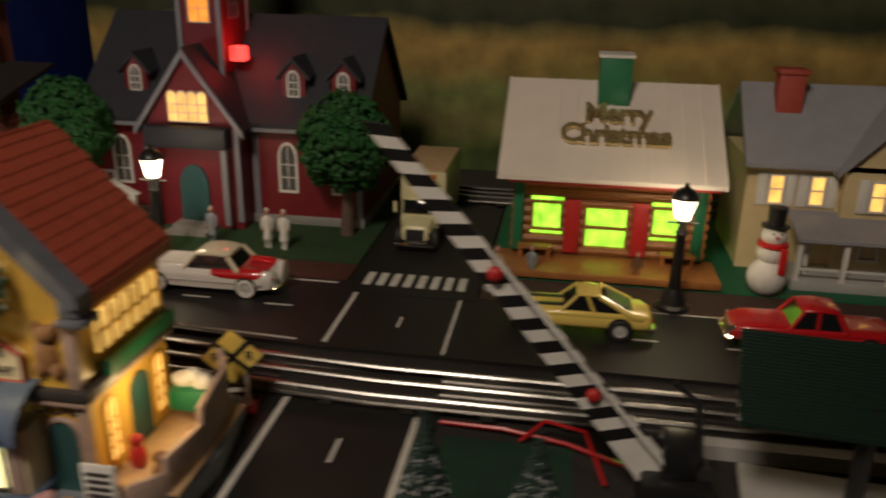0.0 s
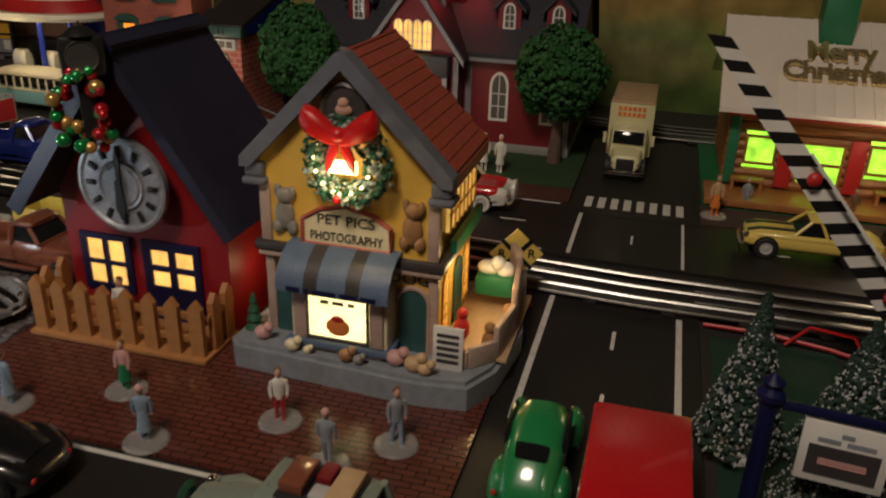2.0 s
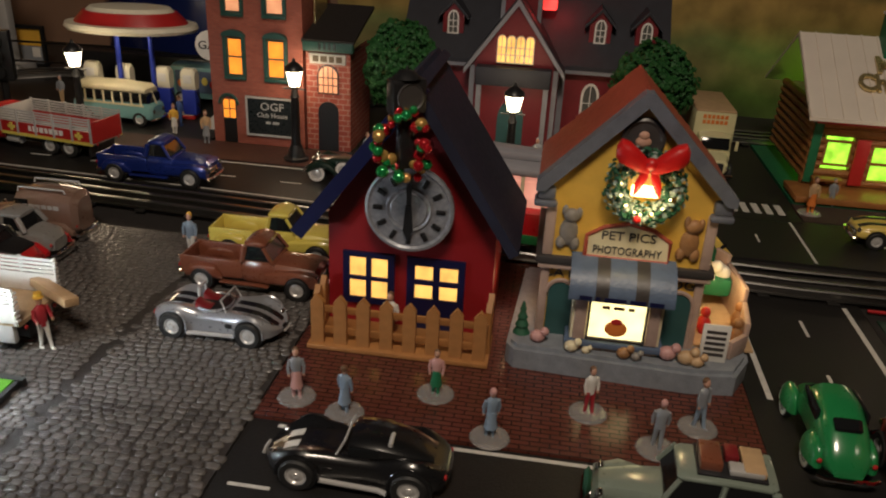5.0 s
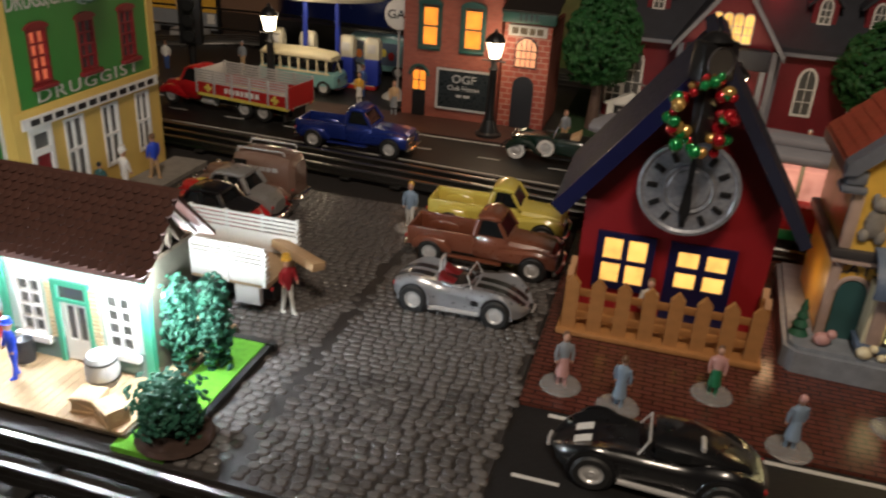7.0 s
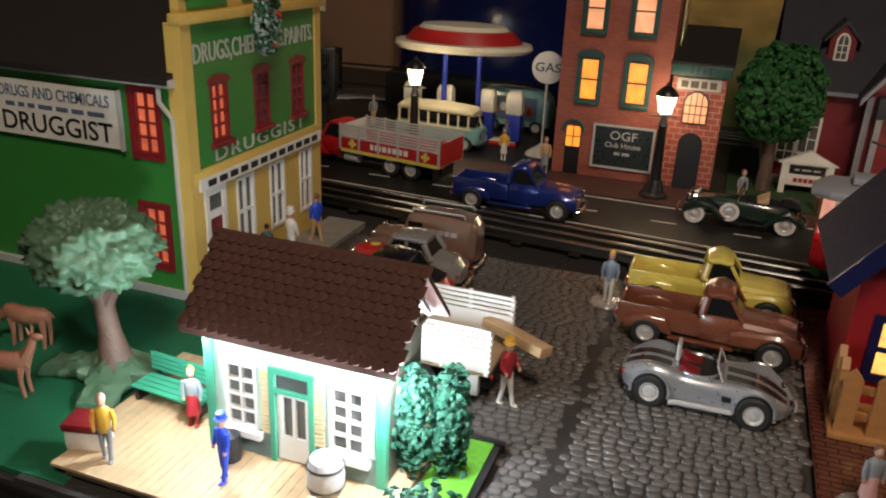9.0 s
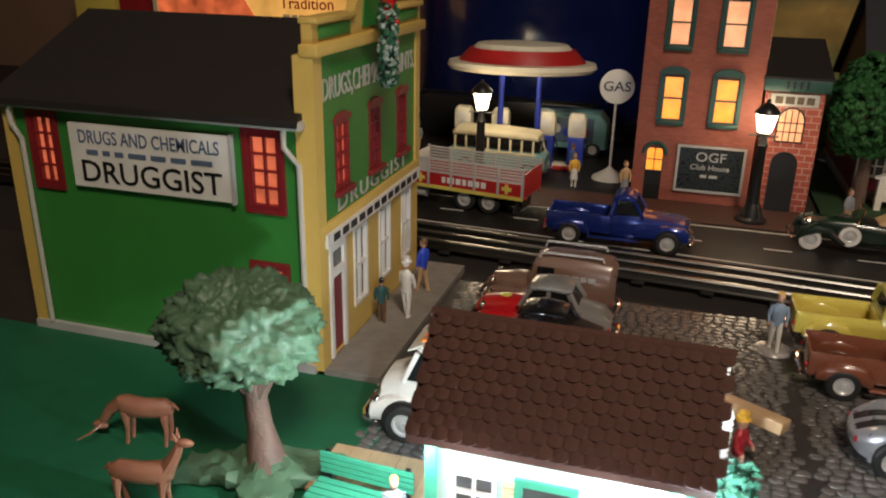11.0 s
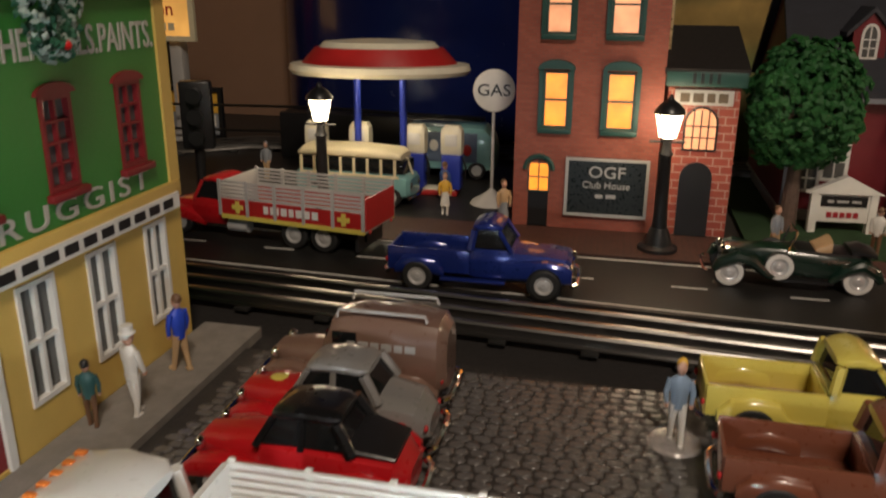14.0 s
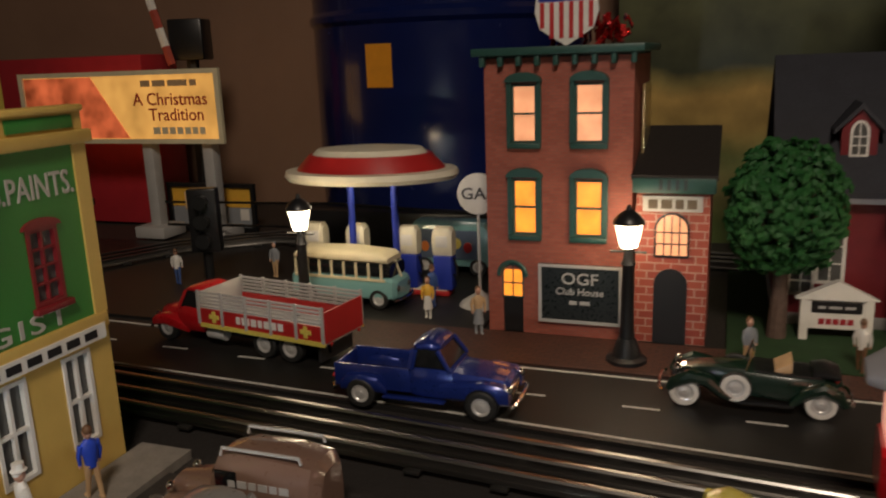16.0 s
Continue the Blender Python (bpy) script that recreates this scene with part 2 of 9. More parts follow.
M["bulb"] = glow("bulb", (0.95, 1.0, 1.0), 14.0, 0.0)
M["posterlight"] = glow("posterlight", (1.0, 0.5, 0.12), 0.55, 0.3, 25)
M["trolleylight"] = glow("trolleylight", (1.0, 0.42, 0.3), 0.7, 0.3)
M["redlight"] = glow("redlight", (1.0, 0.05, 0.04), 2.5, 0.3)
M["fairy"] = glow("fairy", (1.0, 0.75, 0.35), 6.0, 0.1)
M["pondice"] = glass("pondice", (0.85, 0.8, 0.78), 0.2, 0.75)
M["hubcap"] = paint("hubcap", (0.66, 0.65, 0.64), 0.25, 0.35, 0.05, 50, 0.0)
M["screenglass"] = glass("screenglass", (0.95, 0.97, 0.97), 0.02, 1.0)
M["darkglass"] = glass("darkglass", (0.01, 0.011, 0.012), 0.08)
M["paneglass"] = glass("paneglass", (0.1, 0.1, 0.095), 0.12)


# ---- shapes, all in centimetres ----
def box(bm, x0, x1, y0, y1, z0, z1, bev=0.0, m=None):
    r = bmesh.ops.create_cube(bm, size=1.0)
    vs = r["verts"]
    for v in vs:
        v.co = Vector(((x0 + x1) / 2 + v.co.x * (x1 - x0), (y0 + y1) / 2 + v.co.y * (y1 - y0), (z0 + z1) / 2 + v.co.z * (z1 - z0)))
    if bev:
        es = list({e for v in vs for e in v.link_edges})
        r = bmesh.ops.bevel(bm, geom=es, offset=bev, segments=2, affect="EDGES", profile=0.5)
        vs = list({v for f in r["faces"] for v in f.verts})
    if m is not None:
        bmesh.ops.transform(bm, matrix=m, verts=vs)
    return bm


def prism(bm, pts, a, b, axis="y"):
    """A polygon pulled from a to b along an axis. pts: (x, z) for y, (y, z) for x, (x, y) for z."""
    put = {"y": lambda p, w: (p[0], w, p[1]), "x": lambda p, w: (w, p[0], p[1]), "z": lambda p, w: (p[0], p[1], w)}[axis]
    va, vb = [bm.verts.new(put(p, a)) for p in pts], [bm.verts.new(put(p, b)) for p in pts]
    bm.faces.new(va), bm.faces.new(vb[::-1])
    for i in range(len(pts)):
        j = (i + 1) % len(pts)
        bm.faces.new((va[j], va[i], vb[i], vb[j]))
    return bm


def rings(bm, loops, caps=True):
    vs = [[bm.verts.new(p) for p in lp] for lp in loops]
    for a, b in zip(vs, vs[1:]):
        for i in range(len(a)):
            j = (i + 1) % len(a)
            bm.faces.new((a[i], a[j], b[j], b[i]))
    if caps:
        bm.faces.new(vs[0][::-1]), bm.faces.new(vs[-1])
    return bm


def tube(bm, pts, r, n=8):
    pts = [Vector(p) for p in pts]
    rr = r if isinstance(r, (list, tuple)) else [r] * len(pts)
    loops = []
    for i, p in enumerate(pts):
        d = (pts[min(i + 1, len(pts) - 1)] - pts[max(i - 1, 0)]).normalized()
        u = d.orthogonal().normalized() if i == 0 else (u - d * u.dot(d)).normalized()
        w = d.cross(u)
        loops.append([p + (u * math.cos(2 * math.pi * k / n) + w * math.sin(2 * math.pi * k / n)) * rr[i] for k in range(n)])
    return rings(bm, loops)


def lathe(bm, prof, c=(0, 0, 0), n=20, m=None, closed=False):
    loops = [[Vector((r * math.cos(2 * math.pi * k / n), r * math.sin(2 * math.pi * k / n), z)) for k in range(n)] for r, z in prof]
    loops = [[(m @ p if m else p) + Vector(c) for p in lp] for lp in loops]
    return rings(bm, loops + loops[:1], False) if closed else rings(bm, loops)


def ball(bm, c, rx, ry=None, rz=None, u=12, v=8, m=None):
    r = bmesh.ops.create_uvsphere(bm, u_segments=u, v_segments=v, radius=1.0)
    mat = Matrix.Translation(c) @ (m or Matrix.Identity(4)) @ Matrix.Diagonal((rx, ry or rx, rz or rx, 1))
    bmesh.ops.transform(bm, matrix=mat, verts=r["verts"])
    return bm


def sheet(bm, wall, holes, put, thick):
    """A wall with openings. wall: u0, u1, z0, z1; holes alike; put(u, z, d) gives the place at depth d."""
    us = sorted({wall[0], wall[1], *[h[0] for h in holes], *[h[1] for h in holes]})
    zs = sorted({wall[2], wall[3], *[h[2] for h in holes], *[h[3] for h in holes]})
    full = lambda i, j: 0 <= i < len(us) - 1 and 0 <= j < len(zs) - 1 and not any(h[0] < (us[i] + us[i + 1]) / 2 < h[1] and h[2] < (zs[j] + zs[j + 1]) / 2 < h[3] for h in holes)
    vs = {}

    def v(i, j, k):
        if (i, j, k) not in vs:
            vs[i, j, k] = bm.verts.new(put(us[i], zs[j], k * thick))
        return vs[i, j, k]
    for i in range(len(us) - 1):
        for j in range(len(zs) - 1):
            if not full(i, j):
                continue
            bm.faces.new([v(i, j, 0), v(i + 1, j, 0), v(i + 1, j + 1, 0), v(i, j + 1, 0)])
            bm.faces.new([v(i, j + 1, 1), v(i + 1, j + 1, 1), v(i + 1, j, 1), v(i, j, 1)])
            for di, dj, (a, b, c, d) in ((-1, 0, (i, j, i, j + 1)), (1, 0, (i + 1, j, i + 1, j + 1)), (0, -1, (i, j, i + 1, j)), (0, 1, (i, j + 1, i + 1, j + 1))):
                if not full(i + di, j + dj):
                    bm.faces.new([v(a, b, 0), v(c, d, 0), v(c, d, 1), v(a, b, 1)])
    bmesh.ops.recalc_face_normals(bm, faces=bm.faces)
    return bm


def mesh_of(name, bm, mats):
    bmesh.ops.recalc_face_normals(bm, faces=bm.faces)
    bmesh.ops.scale(bm, vec=(0.01, 0.01, 0.01), verts=bm.verts)
    me = bpy.data.meshes.new(name)
    bm.to_mesh(me)
    bm.free()
    for m in mats if isinstance(mats, (list, tuple)) else [mats]:
        me.materials.append(M[m] if isinstance(m, str) else m)
    me.polygons.foreach_set("use_smooth", [True] * len(me.polygons))
    me.set_sharp_from_angle(angle=radians(34))
    return me


def part(name, bm, material, parent, label="", at=None):
    ob = new(name, mesh_of(name, bm, material))
    ob.parent = parent
    if at is not None:
        ob.matrix_basis = at
    return tagged(ob, label)


def thing(name, x, y, z=0.0, turn=0.0, label="", category="", group="", kind=""):
    """An Empty in centimetres that carries the parts of one thing."""
    ob = new(name)
    ob.empty_display_size = 0.01
    ob.matrix_basis = pose(x / 100, y / 100, z / 100, 0, 0, turn)
    return tagged(ob, label, category, group, kind)


def solo(name, bm, material, label, category, group="", kind="", at=None):
    ob = new(name, mesh_of(name, bm, material))
    if at is not None:
        ob.matrix_basis = at
    return tagged(ob, label, category, group, kind)


def B():
    return bmesh.new()


def words(text, size, depth=0.03, spread=1.0, weight=0.006):
    """Raised lettering as a mesh in centimetres, centred, in the xz plane and facing -y."""
    cu = bpy.data.curves.new("lettering", "FONT")
    cu.body, cu.size, cu.extrude, cu.align_x, cu.align_y, cu.resolution_u = text, size, depth, "CENTER", "CENTER", 3
    cu.space_character = spread
    cu.offset = size * weight
    ob = bpy.data.objects.new("lettering", cu)
    scene.collection.objects.link(ob)
    me = bpy.data.meshes.new_from_object(ob.evaluated_get(bpy.context.evaluated_depsgraph_get()))
    bm = B()
    bm.from_mesh(me)
    bpy.data.objects.remove(ob)
    bmesh.ops.transform(bm, matrix=pose(0, 0, 0, 90), verts=bm.verts)
    return bm


def letter(text, size, material, parent, x, y, z, turn=0, tilt=0, wide=1.0, label="", spread=1.0):
    bm = words(text, size, 0.03, spread)
    bmesh.ops.transform(bm, matrix=pose(x, y, z, 0, 0, turn) @ pose(0, 0, 0, tilt, 0, 0) @ Matrix.Diagonal((wide, 1, 1, 1)), verts=bm.verts)
    return part("lettering", bm, material, parent, label)


def bars(parent, material, x, y, z, widths, h, turn=0, gap=0.25, name="lettering_bar"):
    """A row of plain bars where writing cannot be given."""
    total = sum(widths) + gap * (len(widths) - 1)
    u = -total / 2
    for w in widths:
        bm = box(B(), u, u + w, -0.03, 0.03, -h / 2, h / 2)
        bmesh.ops.transform(bm, matrix=pose(x, y, z, 0, 0, turn), verts=bm.verts)
        part(name, bm, material, parent)
        u += w + gap


def arch(w, h, n=10, point=0.0):
    """Outline of a round-headed opening, base centred on (0, 0)."""
    r = w / 2
    top = [(r * math.cos(a), h - r * (1 + point) + r * (1 + point) * math.sin(a)) for a in [math.pi * k / n for k in range(n + 1)]]
    return [(-r, 0), (r, 0)] + top


def arch_window(parent, x, z, w, h, y, frame_mat, pane_mat, nx=2, nz=3, rim=0.25, turn=None, point=0.0, proud=0.12):
    """Arched window on a wall that faces -y: a pane, a rim and glazing bars."""
    m = turn or Matrix.Identity(4)
    win, sticks = B(), []
    out, inn = arch(w, h, 10, point), [(px * (w - 2 * rim) / w, rim + pz * (h - 2 * rim) / h) for px, pz in arch(w, h, 10, point)]
    rings_ = [[(x + p[0], yy, z + p[1]) for p in lp] for lp, yy in ((out, y), (out, y - proud), (inn, y - proud), (inn, y))]
    vs = [[win.verts.new(p) for p in lp] for lp in rings_]
    for a, b in zip(vs, vs[1:]):
        for i in range(len(a)):
            win.faces.new((a[i], a[(i + 1) % len(a)], b[(i + 1) % len(a)], b[i]))
    for k in range(1, nx):
        u = x - w / 2 + rim + (w - 2 * rim) * k / nx
        sticks.append(box(B(), u - 0.05, u + 0.05, y - proud * 0.9, y - 0.01, z + rim * 0.8, z + h - rim * (1.1 if nx == 2 else 1.8)))
    for k in range(1, nz):
        u = z + rim + (h - 2 * rim) * k / nz * 0.85
        sticks.append(box(B(), x - w / 2 + rim * 0.8, x + w / 2 - rim * 0.8, y - proud * 0.86, y - 0.012, u - 0.05, u + 0.05))
    bmesh.ops.transform(win, matrix=m, verts=win.verts)
    wob = part("window", win, frame_mat, parent)
    for st in sticks:
        bmesh.ops.transform(st, matrix=m, verts=st.verts)
        part("glazing_bar", st, frame_mat, wob)
    pane = prism(B(), [(x + p[0], z + p[1]) for p in inn], y - 0.04, y - 0.02)
    bmesh.ops.transform(pane, matrix=m, verts=pane.verts)
    part("pane", pane, pane_mat, wob)
    return wob


def square_window(parent, u, z, w, h, put, frame_mat, pane_mat, nx=2, nz=2, rim=0.2, bar=0.12, inset=0.25, name="window"):
    """A window in an opening: put(u, z, d) gives places at depth d behind the wall's face."""
    def slab(bm, u0, u1, z0, z1, d0, d1):
        vs = [bm.verts.new(put(uu, zz, dd)) for dd in (d0, d1) for uu, zz in ((u0, z0), (u1, z0), (u1, z1), (u0, z1))]
        for f in ((0, 1, 2, 3), (7, 6, 5, 4), (0, 4, 5, 1), (1, 5, 6, 2), (2, 6, 7, 3), (3, 7, 4, 0)):
            bm.faces.new([vs[i] for i in f])
        return bm
    fr, sticks = B(), []
    for a in ((u, u + rim, z, z + h), (u + w - rim, u + w, z, z + h), (u + rim, u + w - rim, z, z + rim), (u + rim, u + w - rim, z + h - rim, z + h)):
        slab(fr, *a, -0.1, inset)
    for k in range(1, nx):
        c = u + rim + (w - 2 * rim) * k / nx
        sticks.append(slab(B(), c - bar / 2, c + bar / 2, z + rim, z + h - rim, -0.03, inset * 0.8))
    for k in range(1, nz):
        c = z + rim + (h - 2 * rim) * k / nz
        sticks.append(slab(B(), u + rim, u + w - rim, c - bar / 2, c + bar / 2, -0.028, inset * 0.78))
    wob = part(name, fr, frame_mat, parent)
    for st in sticks:
        part("glazing_bar", st, frame_mat, wob)
    pn = B()
    slab(pn, u + rim * 0.5, u + w - rim * 0.5, z + rim * 0.5, z + h - rim * 0.5, inset * 0.85, inset * 0.95)
    part("pane", pn, pane_mat, wob)
    return wob


# ---- ground, streets and tracks ----
def slab(name, x0, x1, y0, y1, z1, material, label, category, z0=-0.3):
    return solo(name, box(B(), x0, x1, y0, y1, z0, z1), material, label, category, kind="structure")


slab("ground", -260, 160, -60, 150, -0.35, "tableedge", "dark painted table top under the model town", "table top", -3)
near_edge = [(-150, 62.0), (-72, 57.4), (-20, 53.9), (60, 53.4)]
far_edge = [(60, 65.0), (-9, 65.9), (-20, 67.0), (-72, 67.4), (-150, 70.5)]
solo("road", prism(B(), near_edge + far_edge, -0.3, 0.0, "z"), "asphalt", "dark asphalt main street with white lines", "road", kind="structure")
slab("road_crossing", -21.2, -9.0, 64.5, 92, 0.05, "asphalt", "dark asphalt side street behind the crosswalk", "road")
slab("road_approach", -21.2, -9.3, 5, 46.8, 0.0, "asphalt", "dark asphalt street in front of the rails", "road")
slab("road_front", -52.4, -21.4, 4, 21.0, -0.05, "asphalt", "dark asphalt front street with a white edge line", "road")
slab("pavement", -90, -56.5, 67.45, 74.1, 0.12, "walk", "dark reddish brick pavement before the club house", "pavement")
slab("pavement_east", -8.8, 60, 65.2, 70.4, 0.08, "earth", "dark brown earth verge beside the street", "verge")
slab("pavement_church", -56.4, -21.3, 67.1, 71.0, 0.08, "walk", "narrow brick pavement before the church lawn", "pavement")
slab("plaza", -52.3, -21.3, 21.1, 47.2, 0.1, "plaza", "glossy reddish brown brick plaza", "plaza")
slab("lawn_church", -58.5, -21.3, 71.1, 100, 0.15, "grass", "dark green lawn round the church", "lawn")
slab("lawn_cabin", -8.6, 60, 70.5, 94, 0.1, "felt", "green felt round the log cabin", "lawn")
slab("lawn_park", -150, -86.0, 10.2, 29.2, 0.0, "felt", "smooth green park board with deer", "lawn")
slab("lawn_yard", -9.2, 40, 5, 45.4, -0.05, "roadbed", "black board beside the crossing road", "board")
slab("lawn_yard_patch", -8.6, -0.6, 24, 43.5, 0.04, "yardfelt", "green felt patch between the frosted pines", "lawn", -0.2)
slab("gas_court", -150, -78.3, 70.2, 98, -0.02, "asphalt", "dark forecourt of the gas station", "forecourt")
slab("sidewalk", -92.2, -88.6, 29.4, 48.6, 0.3, "concrete", "grey brown sidewalk along the drug store", "sidewalk")


def stripe(x0, x1, y0, y1, z=0.0):
    return solo("road_marking", box(B(), x0, x1, y0, y1, z + 0.002, z + 0.03), "line", "white painted line on the asphalt", "road marking", kind="structure")


def long_stripe(pts, w=0.25):
    """A painted line along a run of points."""
    left = [(x, y - w / 2) for x, y in pts]
    return solo("road_marking", prism(B(), left + [(x, y + w / 2) for x, y in pts[::-1]], 0.002, 0.03, "z"), "line", "white painted line on the asphalt", "road marking", kind="structure")


long_stripe([(-128, 69.0), (-72, 66.9), (-22, 66.4)])
long_stripe([(-8.5, 65.4), (50, 64.6)])
long_stripe([(-130, 61.2), (-72, 58.0), (-22, 54.7)])
for k in range(-6, 14):
    x = -72.4 + 7.6 * k
    y = 62.2 + (x + 72) * (-0.036 if x > -72 else -0.05)
    if not -23 < x < -8 and x < 50:
        stripe(x, x + 2.4, y, y + 0.22)
stripe(-19.9, -19.55, 54.6, 66.6), stripe(-10.5, -10.25, 54.2, 65), stripe(-19.95, -19.55, 30, 46.2), stripe(-10.8, -10.4, 30, 45.2)
stripe(-9.9, -9.6, 69.2, 74), stripe(-14.8, -14.6, 58.2, 60.2), stripe(-15.0, -14.75, 39.5, 42), stripe(-15.1, -14.85, 31.5, 34)
for k in range(8):
    stripe(-19.7 + 1.24 * k, -19.0 + 1.24 * k, 66.4, 69.4, 0.05)
stripe(-50.5, -22.0, 20.4, 20.7, -0.05)
for k in range(3):
    stripe(-51.5 + 8 * k, -49.1 + 8 * k, 15.0, 15.25, -0.05)


def track(name, pts, label):
    """Three tubular rails on dark ties along a line of points."""
    t = thing(name, 0, 0, 0, 0, label, "railway track", kind="structure")
    P = [Vector((*p, 0)) for p in pts]
    nrm = [((P[min(i + 1, len(P) - 1)] - P[max(i - 1, 0)]).normalized().cross(Vector((0, 0, 1)))) for i in range(len(P))]
    for off in (-1.85, 0, 1.85):
        bm = B()
        loops = []
        for p, n in zip(P, nrm):
            c = p + n * off
            sec = [(-0.42, 0.25), (0.42, 0.25), (0.42, 0.32), (0.08, 0.36), (0.08, 0.7), (0.2, 0.76), (0.24, 0.9), (0.14, 1.02), (-0.14, 1.02), (-0.24, 0.9), (-0.2, 0.76), (-0.08, 0.7), (-0.08, 0.36), (-0.42, 0.32)]
            loops.append([c + n * a + Vector((0, 0, b)) for a, b in sec])
        part("rail", rings(bm, loops), "steel", t)
    tie = mesh_of("tie", box(B(), -0.5, 0.5, -2.6, 2.6, 0, 0.26, 0.06), "tie")
    for i in range(len(P) - 1):
        seg, n = P[i + 1] - P[i], max(1, round((P[i + 1] - P[i]).length / 5.2))
        for k in range(n):
            p = P[i] + seg * ((k + 0.5) / n)
            ob = new("tie", tie)
            ob.parent = t
            ob.matrix_basis = pose(p.x / 100, p.y / 100, p.z, 0, 0, math.degrees(math.atan2(seg.y, seg.x)))
    return t


slab("roadbed", -150, 60, 45.0, 62, -0.32, "roadbed", "dark roadbed under the rails", "roadbed")
track("track", [(-150, 58.4), (-110, 55.2), (-72, 52.3), (-42, 49.9), (-14, 48.0), (60, 47.9)], "shiny three-rail steel track with dark ties")
track("track_front", [(-150, 6.6), (-70, 6.6), (-53, 6.0)], "shiny three-rail steel track before the station")
loop = [(-142, 62), (-135, 73), (-129, 85), (-124, 94), (-114, 101.5), (-92, 103.5), (-60, 100), (-12, 96), (60, 96)]
track("track_back", loop, "steel three-rail track curving behind the gas station")
solo("crossing_plate", box(B(), -20.8, -9.6, 46.6, 49.4, 0.45, 0.7, 0.05), "roadbed", "dark crossing plate between the rails", "crossing plate", kind="structure")

# ---- room and backdrop ----
slab("wall_back", -260, 160, 128, 130, 120, "kraft", "plain brown wall behind the layout", "wall")
slab("wall_west", -262, -260, -160, 130, 150, "kraft", "plain brown wall of the room", "wall")
slab("wall_east", 160, 162, -160, 130, 150, "kraft", "plain brown wall of the room", "wall")
slab("wall_south", -262, 162, -162, -160, 210, "kraft", "plain brown wall behind the viewer", "wall")
slab("floor", -262, 162, -160, 130, -60, "kraft", "brown floor of the room", "floor", -62)


def landscape():
    """Printed scenery: woods above, a golden meadow, and bushes below."""
    m, N, L, b = shader("landscape")
    co, sep = N.new("ShaderNodeTexCoord"), N.new("ShaderNodeSeparateXYZ")
    L.new(co.outputs["Object"], sep.inputs[0])
    n = N.new("ShaderNodeTexNoise")
    n.inputs["Scale"].default_value, n.inputs["Detail"].default_value = 9, 8
    L.new(co.outputs["Object"], n.inputs["Vector"])
    ad = N.new("ShaderNodeMath")
    ad.operation = "MULTIPLY_ADD"
    L.new(n.outputs["Fac"], ad.inputs[0])
    ad.inputs[1].default_value = 0.06
    L.new(sep.outputs[2], ad.inputs[2])
    ramp = N.new("ShaderNodeValToRGB")
    mr = N.new("ShaderNodeMapRange")
    mr.inputs["From Min"].default_value, mr.inputs["From Max"].default_value = 0.0, 0.6
    L.new(ad.outputs[0], mr.inputs["Value"])
    L.new(mr.outputs["Result"], ramp.inputs[0])
    e = ramp.color_ramp.elements
    e[0].position, e[0].color = 0.1, (0.075, 0.105, 0.030, 1)
    e[1].position, e[1].color = 1.0, (0.045, 0.075, 0.038, 1)
    for p, c in ((0.17, (0.210, 0.180, 0.075, 1)), (0.23, (0.180, 0.210, 0.075, 1)), (0.28, (0.330, 0.232, 0.075, 1)), (0.345, (0.420, 0.277, 0.087, 1)), (0.37, (0.240, 0.195, 0.068, 1)), (0.395, (0.045, 0.053, 0.030, 1)), (0.5, (0.083, 0.090, 0.042, 1))):
        el = e.new(p)
        el.color = c
    t = N.new("ShaderNodeTexNoise")
    t.inputs["Scale"].default_value, t.inputs["Detail"].default_value = 26, 5
    L.new(co.outputs["Object"], t.inputs["Vector"])
    mx = N.new("ShaderNodeMix")
    mx.data_type, mx.blend_type = "RGBA", "MULTIPLY"
    mx.inputs["Factor"].default_value = 1.0
    g = N.new("ShaderNodeMapRange")
    g.inputs["From Min"].default_value, g.inputs["From Max"].default_value = 0.3, 0.7
    g.inputs["To Min"].default_value, g.inputs["To Max"].default_value = 0.7, 1.3
    L.new(t.outputs["Fac"], g.inputs["Value"])
    L.new(ramp.outputs["Color"], mx.inputs["A"])
    L.new(g.outputs["Result"], mx.inputs["B"])
    L.new(mx.outputs["Result"], b.inputs["Base Color"])
    b.inputs["Roughness"].default_value = 0.35
    return m


M["landscape"] = landscape()
slab("backdrop", -72, 120, 112, 112.4, 62, "landscape", "printed scenery of woods above a golden meadow", "backdrop", -5)

drum = thing("steel_drum", -98, 127, -1, 0, "dark blue glossy steel drum with an orange sticker", "drum")
part("body", lathe(B(), [(20, 0), (20, 28), (20.5, 28.6), (20.5, 29.4), (20, 30), (20, 58), (20.5, 59), (20, 60), (20, 80)], n=64), "drum", drum)
part("sticker", box(B(), -1.9, 1.9, -20.12, -19.98, 20.2, 25.6, 0, pose(0, 0, 0, 0, 0, -9)), "sticker", drum, "orange paper sticker")


# ---- school house ----
def roof_plank(bm, x0, z0, x1, z1, y0, y1, t):
    d = Vector((x1 - x0, z1 - z0)).normalized()
    n = Vector((-d.y, d.x)) * t
    if n.y > 0:
        n = -n
    return prism(bm, [(x0, z0), (x1, z1), (x1 + n.x, z1 + n.y), (x0 + n.x, z0 + n.y)], y0, y1)


